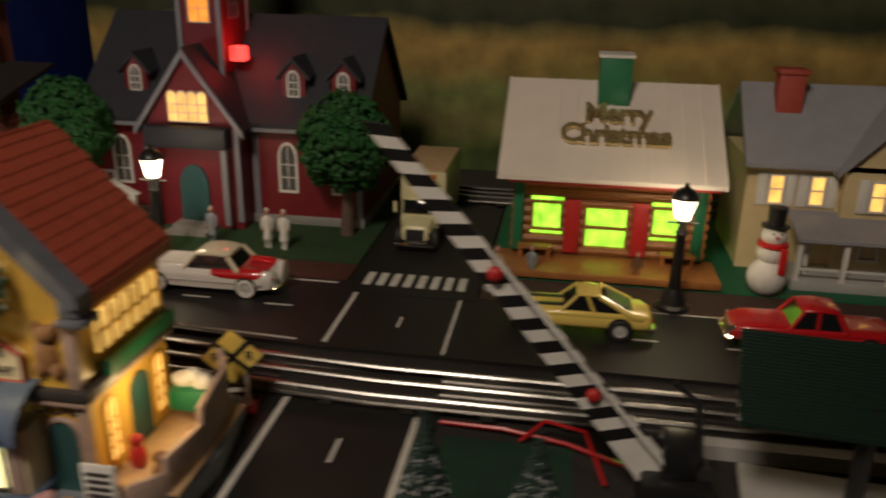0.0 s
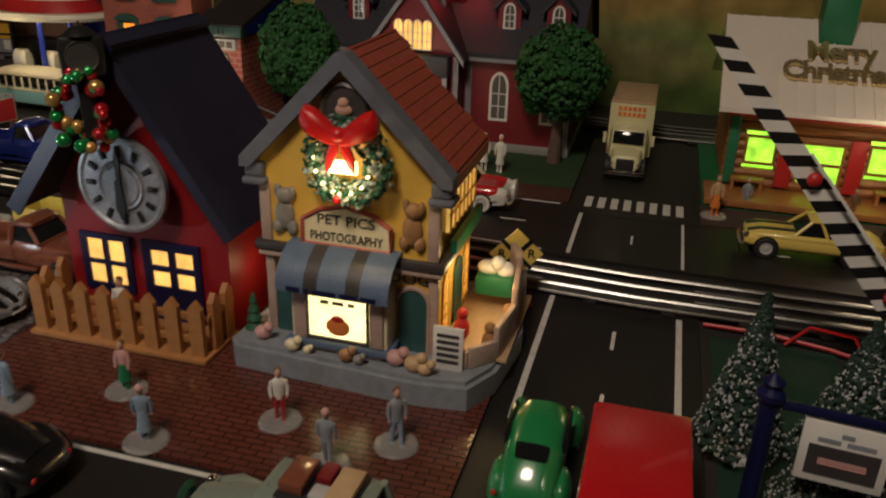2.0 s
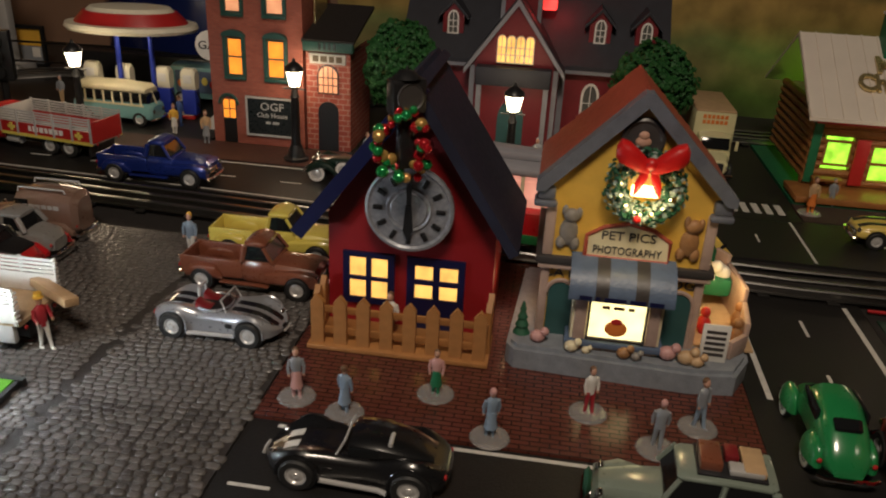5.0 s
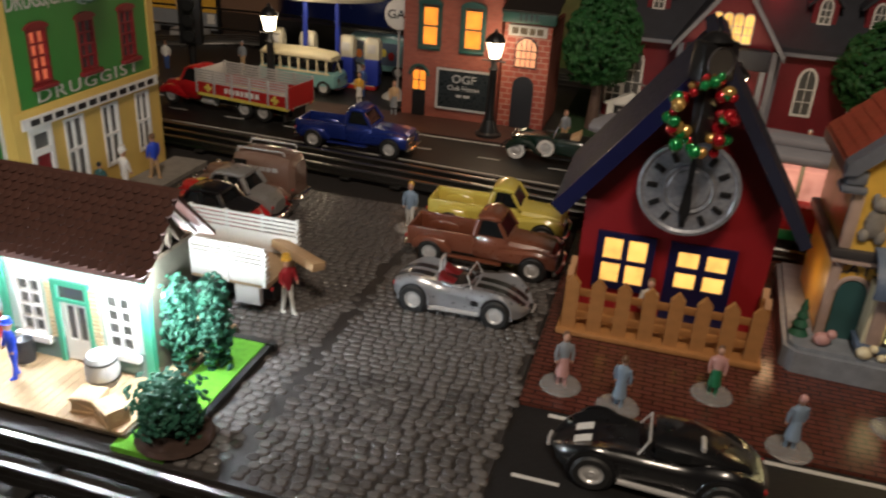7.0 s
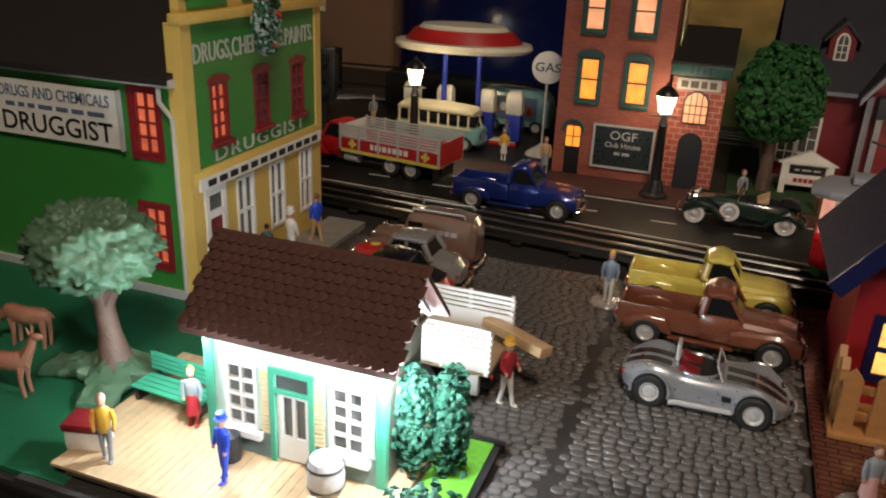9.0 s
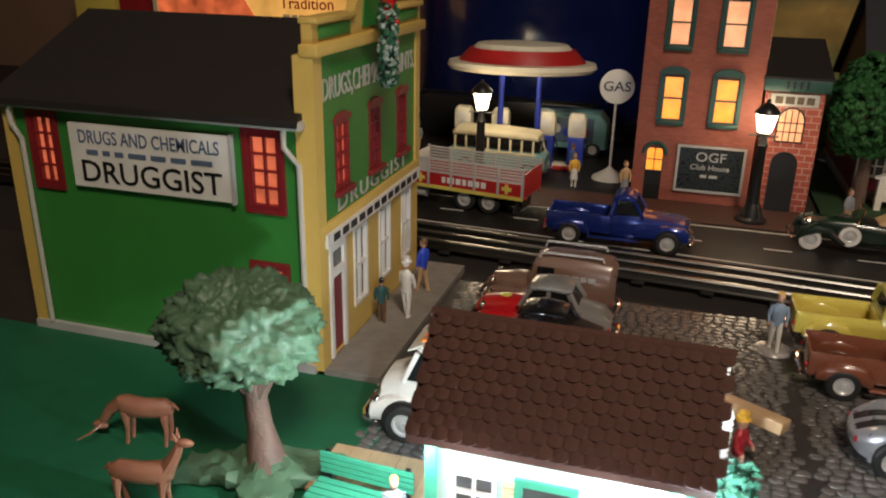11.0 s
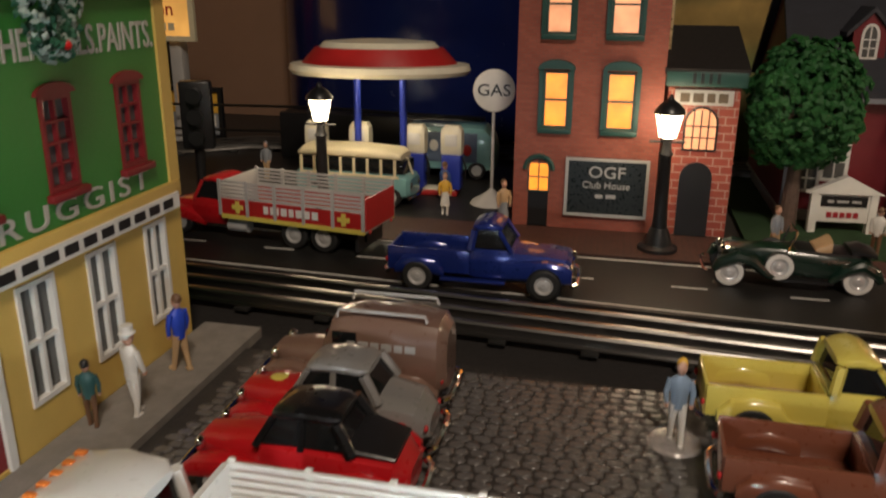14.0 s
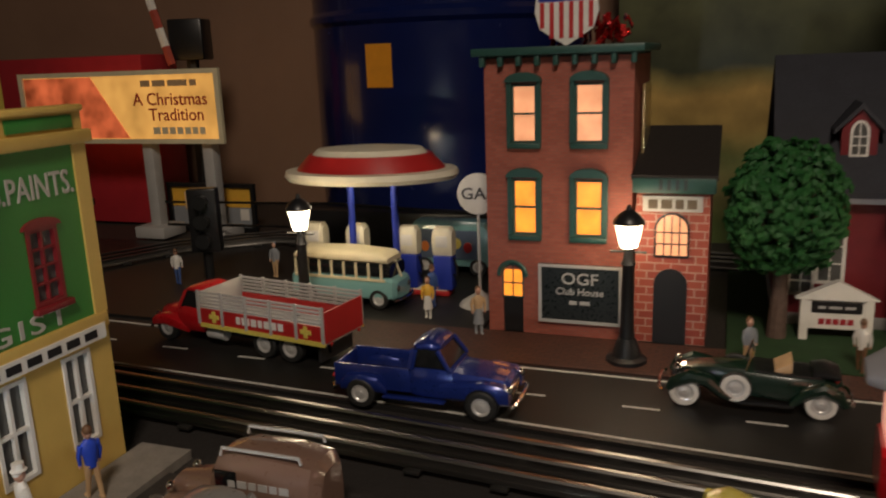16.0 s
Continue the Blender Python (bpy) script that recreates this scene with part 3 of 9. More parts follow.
sch = thing("school_house", -45.0, 33.5, 0.1, 0, "red wooden school house with a dark blue roof and lit windows", "model house")
front = lambda u, z, d: (u, d, z)
bm = sheet(B(), (-6, 6, 0, 8.8), [(-4.6, -1.4, 2.2, 5.7), (0, 3.8, 0, 5.7)], front, 0.5)
part("wall", bm, "schoolred", sch)
part("gable", prism(B(), [(-6, 8.8), (6, 8.8), (0.6, 17.4), (-0.4, 17.4)], 0, 0.5), "schoolred", sch)
for sx in (-6, 5.5):
    part("wall", box(B(), sx, sx + 0.5, 0.5, 8, 0, 8.8), "schoolred", sch)
part("wall", prism(B(), [(-5.5, 0), (5.5, 0), (5.5, 8.8), (0.1, 17.4), (-5.5, 8.8)], 7.5, 8), "schoolred", sch)
r = part("roof", roof_plank(B(), -7.9, 8.3, 0.55, 19.2, -2.3, 8.4, 0.7), "schoolroof", sch, "dark blue painted roof board")
part("roof", roof_plank(B(), 0.15, 19.3, 7.7, 7.9, -2.2, 8.4, 0.7), "schoolroof", sch)
part("fascia", roof_plank(B(), -8.0, 8.2, 0.5, 19.15, -2.55, -2.32, 1.0), "navy", sch)
w = part("window", sheet(B(), (-4.9, -1.1, 1.9, 6.0), [(-4.4, -3.2, 4.1, 5.6), (-2.8, -1.6, 4.1, 5.6), (-4.4, -3.2, 2.4, 3.8), (-2.8, -1.6, 2.4, 3.8)], lambda u, z, d: (u, -0.25 + d, z), 0.24), "navy", sch, "dark blue window with four lit panes")
for a, b in ((-4.45, 4.05), (-2.85, 4.05), (-4.45, 2.35), (-2.85, 2.35)):
    part("pane", box(B(), a, a + 1.3, -0.1, -0.04, b, b + 1.6), "warm", w)
w = part("door", sheet(B(), (-0.2, 4.0, 0.1, 6.0), [(0.4, 1.7, 4.3, 5.4), (2.2, 3.5, 4.3, 5.4), (0.4, 1.7, 2.8, 3.9), (2.2, 3.5, 2.8, 3.9)], lambda u, z, d: (u, -0.25 + d, z), 0.24), "navy", sch, "dark blue door with four lit panes")
for a, b in ((0.35, 4.25), (2.15, 4.25), (0.35, 2.75), (2.15, 2.75)):
    part("pane", box(B(), a, a + 1.4, -0.1, -0.04, b, b + 1.2), "warm", w)
ck = part("clock", lathe(B(), [(0.01, 0.5), (1.2, 0.5), (1.3, 0.42), (1.5, 0.5), (1.6, 0.35), (2.7, 0.32), (2.85, 0.45), (3.05, 0.4), (3.05, 0), (0.01, 0)], n=48), "pewter", sch, "round grey pewter clock face", pose(0.001, -0.0135, 0.102, 90))
for k in range(12):
    a = math.radians(30 * k)
    part("numeral", box(B(), -0.16, 0.16, -0.33, 0.33, 0.3, 0.48, 0.05), "black", ck, "", Matrix.Translation((0.0217 * math.sin(a), 0.0217 * math.cos(a), 0)) @ pose(0, 0, 0, 0, 0, -30 * k))
part("clock_hand", prism(B(), [(-0.12, -0.4), (0.12, -0.4), (0.2, 1.6), (0, 2.4), (-0.2, 1.6)], 0.5, 0.6, "z"), "black", ck)
part("clock_hand", prism(B(), [(-0.2, 0.4), (0.2, 0.4), (0.35, -1.4), (0, -2.2), (-0.35, -1.4)], 0.62, 0.72, "z"), "black", ck)

fe = thing("picket_fence", -45.1, 29.9, 0.1, 0, "brown wooden picket fence round the school yard", "fence")
pk = lambda: prism(B(), [(-0.45, 0), (0.45, 0), (0.45, 3.4), (0, 3.95), (-0.45, 3.4)], -0.25, 0.15)
for k in range(8):
    part("picket", pk(), "fence", fe, "", pose((-5.7 + 1.63 * k) / 100, 0, 0.002, 0, 0, 0))
for z in (1.0, 2.6):
    part("fence_rail", box(B(), -6.1, 6.1, 0.15, 0.4, z, z + 0.5, 0.05), "fence", fe)
part("sill_board", box(B(), -6.4, 6.4, -0.6, 3.6, 0, 0.35, 0.08), "fence", fe)
for sx in (-6.1, 6.1):
    for k in range(2):
        part("picket", pk(), "fence", fe, "", pose(sx / 100, (1.3 + 1.5 * k) / 100, 0.002, 0, 0, 90))
    part("fence_rail", box(B(), sx - 0.12, sx + 0.12, 0.4, 3.6, 2.4, 2.9, 0.05), "fence", fe)

# ---- pet photograph shop ----
pet = thing("pet_photo_shop", -30.3, 32.2, 0.85, 0, "yellow porcelain pet photography shop with a red shingle roof", "model house")
pts = [(-7.3, -1.4), (-6.7, -2.2), (5.0, -2.9), (8.0, -2.5), (9.2, -0.2), (9.8, 5), (8.8, 11), (-6.6, 11)]
bm = prism(B(), pts, -0.74, 1.0, "z")
bmesh.ops.bevel(bm, geom=[e for e in bm.edges if all(v.co.z > 0.9 for v in e.verts)], offset=0.3, segments=2, affect="EDGES")
part("base", bm, "stonebase", pet, "grey stone-like base")
part("lower_wall", box(B(), -5.3, 5.3, 0.3, 8.4, 0.8, 7.0), "petyellow", pet)
part("cornice", box(B(), -5.9, 5.9, -0.4, 8.8, 6.5, 7.1, 0.15), "petdark", pet)
part("cornice", box(B(), -5.7, 5.7, -0.3, 8.7, 6.15, 6.48, 0.1), "pinkstone", pet)
part("upper_wall", prism(B(), [(-5.4, 7.1), (5.4, 7.1), (5.4, 12.6), (0, 17.9), (-5.4, 12.6)], 0, 8.4), "petyellow", pet)
for sx in (-1, 1):
    bm = B()
    prism(bm, [(sx * 0.0, 17.4), (sx * 6.2, 11.4), (sx * 6.2, 12.1), (sx * 0.0, 18.3)], 0.4, 8.6)
    ro = part("roof", bm, "shingle", pet, "red shingle roof")
    sh = B()
    for row in range(12):
        for c in range(16):
            f, g = row / 12, (c + (row % 2) * 0.5) / 16
            x, z, y = sx * (0.15 + f * 6.15), 18.3 - f * 6.3, 0.6 + g * 7.9
            box(sh, -0.36, 0.36, -0.28, 0.28, 0, 0.1, 0, pose(x, y, z, 0, sx * 42, 0))
    tagged(part("shingles", sh, "shingle", ro), kind="stuff")
    part("gable_trim", prism(B(), [(sx * 0.0, 17.65), (sx * 5.7, 11.8), (sx * 6.3, 11.75), (sx * 6.3, 12.35), (sx * 0.25, 18.55), (0, 18.55)], -0.75, 0.45), "petgrey", pet)
    part("bracket", box(B(), sx * 5.6 - 0.6, sx * 5.6 + 0.6, -0.5, 0.9, 11.1, 12.0, 0.2), "petgrey", pet)
    part("bracket", box(B(), sx * 5.6 - 0.75, sx * 5.6 + 0.75, -0.6, 1.0, 10.6, 11.08, 0.2), "petgrey", pet)
    part("pilaster", box(B(), sx * 5.15 - 0.35, sx * 5.15 + 0.35, -0.15, 0.3, 7.1, 10.9, 0.1), "pinkstone", pet)
    part("pilaster", box(B(), sx * 5.15 - 0.3, sx * 5.15 + 0.3, 0.05, 0.5, 0.9, 6.2, 0.1), "pinkstone", pet)
    dr = part("door", prism(B(), [(sx * 3.95 + p[0], 1.0 + p[1]) for p in arch(1.7, 4.0)], 0.05, 0.28), "teal", pet)
    fr = B()
    tube(fr, [(sx * 3.95 + p[0], 0.12, 1.0 + p[1]) for p in arch(1.95, 4.2)[1:]], 0.16, 6)
    part("door_frame", fr, "pinkstone", dr)
letter("CATS", 0.95, "petdark", pet, -4.0, 0.26, 5.65, wide=1.2)
letter("DOGS", 0.95, "petdark", pet, 3.9, 0.26, 5.65, wide=1.2)
bay = part("bay", box(B(), -3.1, 2.9, -1.5, 0.4, 0.9, 5.3, 0.1), "cream", pet)
part("counter", box(B(), -3.4, 3.2, -1.9, 0.2, 1.3, 1.75, 0.12), "petblue", bay)
for k in range(5):
    part("panel", box(B(), -2.8 + 1.1 * k, -1.9 + 1.1 * k, -1.6, -1.45, 0.95, 1.25), "pinkstone", bay)
for x in (-2.5, 2.3):
    part("post", box(B(), x - 0.4, x + 0.4, -1.72, -1.4, 1.8, 5.2, 0.08), "pinkstone", bay)
part("lit_screen", box(B(), -1.95, 1.75, -1.66, -1.45, 2.05, 4.85), "photo", bay, "glowing yellow picture window")
part("screen_frame", sheet(B(), (-2.05, 1.85, 1.9, 4.98), [(-1.9, 1.7, 2.1, 4.8)], lambda u, z, d: (u, -1.8 + d, z), 0.13), "petdark", bay)
part("picture_shape", ball(B(), (-0.1, -1.67, 2.85), 0.75, 0.05, 0.6), "orange", bay)
part("picture_shape", ball(B(), (-0.1, -1.68, 3.35), 0.4, 0.05, 0.25), "red", bay)
bars(bay, "tan", -0.1, -1.68, 4.4, [0.5, 0.7, 0.4], 0.22)
aw = part("awning", B(), "petblue", pet)
for k in range(8):
    bm = B()
    x0, x1 = -3.5 + 0.85 * k, -2.65 + 0.85 * k
    prof = [(0.2, 7.5), (-0.8, 7.45), (-1.7, 7.0), (-2.4, 6.3), (-2.6, 5.6), (-2.6, 5.2), (-2.45, 5.2), (-2.45, 5.6), (-2.25, 6.2), (-1.6, 6.8), (-0.8, 7.2), (0.2, 7.3)]
    part("awning_stripe", prism(bm, prof, x0, x1, "x"), "petdark" if k in (2, 5) else "petblue", aw)
bars(pet, "navy", -0.1, -2.66, 5.45, [0.8, 0.3, 1.4, 1.0, 0.9], 0.26)
sg = part("sign_board", prism(B(), [(-2.7, 7.4), (2.7, 7.4), (2.7, 8.9), (1.6, 9.6), (0, 9.95), (-1.6, 9.6), (-2.7, 8.9)], -0.35, 0.0), "cream", pet)
tb = B()
tube(tb, [(-2.7, -0.36, 7.4), (2.7, -0.36, 7.4), (2.7, -0.36, 8.9), (1.6, -0.36, 9.6), (0, -0.36, 9.95), (-1.6, -0.36, 9.6), (-2.7, -0.36, 8.9), (-2.7, -0.36, 7.4)], 0.15, 6)
part("sign_rim", tb, "shingle", sg)
letter("PET PICS", 0.85, "petdark", sg, 0, -0.38, 9.0, wide=1.1)
letter("PHOTOGRAPHY", 0.78, "petdark", sg, 0, -0.38, 7.95, wide=0.78)
part("medallion", lathe(B(), [(0.01, 0.25), (1.0, 0.25), (1.2, 0.4), (1.35, 0.3), (1.35, 0), (0.01, 0)], n=24), "petdark", pet, "", pose(0, 0, 0.156, 90))
part("relief", ball(ball(B(), (0, -0.32, 15.45), 0.5, 0.2, 0.35), (0, -0.36, 15.85), 0.32, 0.2, 0.3), "skin", pet)


def sitting_pet(x, z, mt):
    bm = ball(B(), (x, -0.1, z), 0.62, 0.3, 1.0)
    ball(bm, (x + 0.1, -0.2, z + 1.2), 0.55, 0.35, 0.5), ball(bm, (x - 0.45, -0.1, z - 0.8), 0.35, 0.3, 0.45), ball(bm, (x + 0.45, -0.1, z - 0.8), 0.35, 0.3, 0.5)
    ball(bm, (x - 0.35, -0.2, z + 1.5), 0.22, 0.2, 0.4), ball(bm, (x + 0.55, -0.2, z + 1.4), 0.22, 0.2, 0.4)
    part("pet_relief", bm, mt, pet)


sitting_pet(-3.9, 8.9, "greyfur")
sitting_pet(3.9, 8.9, "brownfur")
arch_window(pet, 5.3, 1.6, 1.3, 4.0, 0, "petyellow", "warm", 2, 4, 0.18, Matrix.Translation((5.3, 2.2, 0)) @ pose(0, 0, 0, 0, 0, 90) @ Matrix.Translation((-5.3, 0, 0)))
arch_window(pet, 5.3, 1.6, 1.3, 4.0, 0, "petyellow", "warm", 2, 4, 0.18, Matrix.Translation((5.3, 7.2, 0)) @ pose(0, 0, 0, 0, 0, 90) @ Matrix.Translation((-5.3, 0, 0)))
part("side_door", prism(B(), [(5.0 + p[0], 1.0 + p[1]) for p in arch(1.9, 4.4)], 5.28, 5.45, "x"), "teal", pet)
sd = part("side_window", box(B(), 5.35, 5.6, 1.6, 7.8, 8.3, 10.5, 0.1), "petglow", pet, "row of lit yellow panes")
for k in range(7):
    part("glazing_bar", box(B(), 5.58, 5.7, 1.7 + 0.98 * k, 1.84 + 0.98 * k, 8.25, 10.55), "petyellow", sd)
part("glazing_bar", box(B(), 5.58, 5.69, 1.6, 7.8, 9.35, 9.5), "petyellow", sd)
pine_ = B()
for k in range(4):
    lathe(pine_, [(0.62 - 0.12 * k, 1.0 + 0.6 * k), (0.3 - 0.07 * k, 1.55 + 0.6 * k), (0.01, 1.7 + 0.6 * k)], (-6.35, -0.2, 0), 12)
part("small_pine", pine_, "pine", pet, "small green pine by the door")
bm = sheet(B(), (1.6, 8.3, 7.1, 7.9), [], lambda u, z, d: (5.7 + d, u, z), 0.4)
part("side_ledge", bm, "green", pet)
# patio at the side, with a low wall, a green sleigh and small seated shapes
part("patio", box(B(), 5.4, 9.6, 0.5, 9.5, 0.98, 1.15), "tan", pet)
wl = B()
path = [(6.0, -0.6), (7.6, -0.8), (8.9, 0.6), (9.3, 4), (8.8, 8.5), (8.0, 9.8)]
for (x0, y0), (x1, y1), h in zip(path, path[1:], (2.2, 2.4, 3.2, 4.2, 4.8)):
    a = math.degrees(math.atan2(y1 - y0, x1 - x0))
    box(wl, 0, math.hypot(x1 - x0, y1 - y0), -0.2, 0.2, 1.0, h, 0.12, pose(x0, y0, 0, 0, 0, a))
part("patio_wall", wl, "pinkstone", pet)
part("sleigh", box(B(), 6.2, 8.8, 6.2, 8.0, 2.2, 3.7, 0.35), "green", pet)
part("sack", ball(ball(ball(B(), (7, 7.1, 4.0), 0.8, 0.6, 0.5), (8.1, 7.1, 3.9), 0.6), (7.6, 6.9, 4.4), 0.5), "figwhite", pet)
for x, y, c in ((6.4, 2.4, "red"), (8.4, 1.2, "brownfur"), (9.0, 3.8, "brownfur")):
    part("seated_shape", ball(ball(B(), (x, y, 1.8), 0.5, 0.45, 0.8, 10, 6), (x, y, 2.8), 0.36, 0.36, 0.4, 10, 6), c, pet)
aboard = part("sandwich_board", box(B(), 5.6, 7.4, -1.35, -1.15, 1.0, 3.8, 0.06, None), "white", pet, "white board with dark lines")
for k in range(5):
    part("lettering_bar", box(B(), 5.85, 7.15, -1.4, -1.34, 1.5 + 0.42 * k, 1.7 + 0.42 * k), "petdark", aboard)
for x, y, c, s in ((-5.2, -1.3, "figpink", 0.45), (-2.9, -2.05, "cream", 0.4), (-1.9, -2.1, "cream", 0.25), (0.6, -2.2, "brownfur", 0.4), (1.4, -2.3, "greyfur", 0.3), (3.5, -1.7, "figpink", 0.5), (4.7, -2.0, "tan", 0.5), (5.4, -2.2, "tan", 0.4)):
    part("pet_shape", ball(ball(B(), (x, y, 1.0 + s), s * 1.2, s, s, 10, 6), (x + s, y - 0.1, 1.0 + 2 * s), s * 0.7, s * 0.7, s * 0.7, 10, 6), c, pet)


# ---- log cabin ----
cab = thing("log_cabin", 2.1, 76.0, 0.1, 0, "toy log cabin with a white roof and green-lit windows", "model house")
part("porch_floor", box(B(), -10.6, 10.4, -5.6, 0.2, 0.2, 0.9, 0.1), "logs", cab)
wins = [(-7.2, -4.1, 3.2, 6.2), (-2.1, 2.2, 1.5, 6.0), (4.2, 7.3, 3.2, 6.2)]
for k in range(9):
    z = 0.9 + k * 0.95
    segs, u = [], -9.0
    for w in wins:
        if w[2] < z + 0.45 < w[3]:
            segs.append((u, w[0]))
            u = w[1]
    segs.append((u, 9.4))
    for a, b in segs:
        part("log", tube(B(), [(a, 0, z + 0.45), (b, 0, z + 0.45)], 0.5, 8), "logs", cab)
    for sx in (-8.6, 9.0):
        part("log", tube(B(), [(sx, -0.8, z + 0.9), (sx, 15.5, z + 0.9)], 0.5, 8), "logs", cab)
part("inner_wall", box(B(), -8.2, 8.6, 2.2, 2.4, 0.5, 9), "lime_light", cab, "green lit room inside")
part("inner_floor", box(B(), -8.2, 8.6, 0.4, 2.3, 0.5, 0.9), "lime_light", cab)
for a, b, c, d in wins:
    square_window(cab, a, c, b - a, d - c, lambda u, z, dd: (u, dd - 0.3, z), "logs", "lime_light" if a != wins[1][0] else "lime_light", 1, 2 if a == wins[1][0] else 1, 0.25, 0.3, 0.3)
for x in (-3.2, 3.2):
    part("shutter", box(B(), x - 0.75, x + 0.75, -0.9, -0.5, 1.2, 6.6, 0.1), "red", cab)
for x in (-8.4, 8.6):
    part("shutter", box(B(), x - 0.5, x + 0.5, -0.95, -0.55, 1.2, 8.4, 0.1), "green", cab)
part("beam", box(B(), -9.4, 9.8, -3.0, -2.6, 8.6, 9.2), "red", cab)
th = math.degrees(math.atan2(7.4, 11.0))
ro = part("roof", prism(B(), [(-3.3, 9.3), (8, 16.7), (19, 9.3), (19, 8.9), (8, 16.2), (-3.3, 8.9)], -10.4, 10.3, "x"), "cabinroof", cab, "white ribbed roof")
for k in range(13):
    x = -10.3 + k * 1.71
    part("roof_rib", box(B(), x - 0.06, x + 0.06, 0, 13.5, 0.02, 0.14, 0, pose(0, -3.3, 9.3) @ pose(0, 0, 0, math.degrees(math.atan2(7.4, 11.3)))), "cabinroof", ro)
ch = part("chimney", box(B(), -1.5, 1.6, 5.0, 8.0, 13.5, 19.3, 0.05), "green", cab)
part("chimney_cap", box(B(), -1.65, 1.75, 4.85, 8.15, 19.3, 19.6), "white", ch)
for txt, s, x, d in (("Merry", 3.5, 0.5, 8.3), ("Christmas", 3.5, 0.3, 5.4)):
    bm = words(txt, s, 0.16, 0.9, 0.03)
    bmesh.ops.transform(bm, matrix=pose(x, -3.3, 9.3) @ pose(0, 0, 0, math.degrees(math.atan2(7.4, 11.3)) - 90) @ pose(0, -0.35, d) @ Matrix.Shear("XZ", 4, (0.2, 0)) @ Matrix.Diagonal((0.8, 1, 1, 1)), verts=bm.verts)
    part("lettering", bm, "gold", cab, "gold glitter lettering on the roof")
for x in (-6.6, 6.8):
    part("bench", box(box(box(B(), x - 1.6, x + 1.6, -2.4, -1.2, 1.9, 2.15), x - 1.5, x - 1.2, -2.3, -1.3, 0.9, 1.9), x + 1.2, x + 1.5, -2.3, -1.3, 0.9, 1.9), "logs", cab)

# ---- frame house ----
hou = thing("frame_house", 24, 78, 0.1, 0, "pale yellow frame house with a grey roof and porch", "model house")
part("wall", box(B(), -8.9, 8.9, 0.1, 12, 0, 10.5), "houseyellow", hou)
for k in range(12):
    part("siding_board", prism(B(), [(0.1, k * 0.88), (-0.06, k * 0.88), (0.0, k * 0.88 + 0.86), (0.1, k * 0.88 + 0.86)], -9.0, 9.0, "x"), "houseyellow", hou)
part("gable_wall", prism(B(), [(-0.5, 0), (8.8, 0), (8.8, 10.6), (4.1, 15.6), (-0.5, 10.6)], -1.2, 4), "houseyellow", hou)
part("roof", prism(B(), [(-1.2, 10.3), (6, 16.6), (13, 10.3), (13, 10.8), (6, 17.2), (-1.2, 10.8)], -9.6, 9.6, "x"), "greyroof", hou, "grey shingled roof")
for sx in (-1, 1):
    part("gable_roof", prism(B(), [(4.1, 15.9), (4.1 + sx * 5.6, 9.9), (4.1 + sx * 5.6, 10.5), (4.1, 16.5)], -2.0, 5), "greyroof", hou)
ch = part("chimney", box(B(), -6.6, -4.2, 3.2, 5.4, 12.2, 18.4, 0.1), "brickred", hou)
part("chimney_cap", box(B(), -6.8, -4.0, 3.0, 5.6, 18.3, 18.8, 0.1), "brickred", ch)
for x, y in ((-6.3, -0.1), (-2.6, -0.1), (2.4, -1.25), (5.6, -1.25)):
    square_window(hou, x - 0.75, 6.6, 1.5, 3.0, lambda u, z, d, y=y: (u, y + d - 0.2, z), "white", "warm", 1, 2, 0.18)
    for sx in (-1.3, 1.3):
        part("shutter", box(B(), x + sx - 0.45, x + sx + 0.45, y - 0.2, y - 0.02, 6.5, 9.7, 0.05), "white", hou)
square_window(hou, 1.6, 1.8, 1.8, 3.2, lambda u, z, d: (u, d - 1.4, z), "white", "amber", 1, 2, 0.18)
part("porch_roof", prism(B(), [(-5.6, 5.0), (0, 6.2), (0, 5.8), (-5.6, 4.7)], -5.0, 9, "x"), "greyroof", hou)
part("porch_floor", box(B(), -5.0, 9, -5.4, 0, 0, 0.9, 0.05), "lightgrey", hou)
for x in (-4.6, -0.6, 3.4, 7.6):
    part("porch_post", box(B(), x - 0.2, x + 0.2, -5.2, -4.8, 0.9, 4.8), "white", hou)
    part("porch_rail", box(B(), x + 0.2, x + 3.6, -5.1, -4.9, 1.9, 2.1), "white", hou)

# ---- church ----
chu = thing("church", -40, 81.6, 0.1, 0, "dark red church with a slate roof, dormers and tower", "model church")
part("wall", box(B(), -14.8, 16.5, 0, 20, 0, 11), "churchred", chu)
part("end_wall", prism(B(), [(0, 11), (20, 11), (10, 20.6)], 16.0, 16.5, "x"), "churchred", chu)
part("end_wall", prism(B(), [(0, 11), (20, 11), (10, 20.6)], -14.8, -14.3, "x"), "churchred", chu)
part("roof", prism(B(), [(-1.0, 10.6), (10, 21.0), (21, 10.6), (21, 11.3), (10, 21.7), (-1.0, 11.3)], -15.5, 17.2, "x"), "slate", chu, "dark slate roof")
part("eave_trim", box(B(), -15.5, 17.2, -1.15, -0.9, 10.4, 10.8), "churchgrey", chu)
part("base_course", box(B(), -15.0, 16.7, -0.2, 20.2, 0, 1.0, 0.1), "stonestep", chu)
for x in (-10.9, 8.3, 14.2):
    arch_window(chu, x, 3.6, 2.2, 5.6, -0.02, "white", "paneglass", 2, 3, 0.28, None, 0.5)
for x in (-14.5, 16.2, 4.7):
    part("corner_board", box(B(), x - 0.35, x + 0.35, -0.15, 0.2, 1.0, 10.5), "churchgrey", chu)
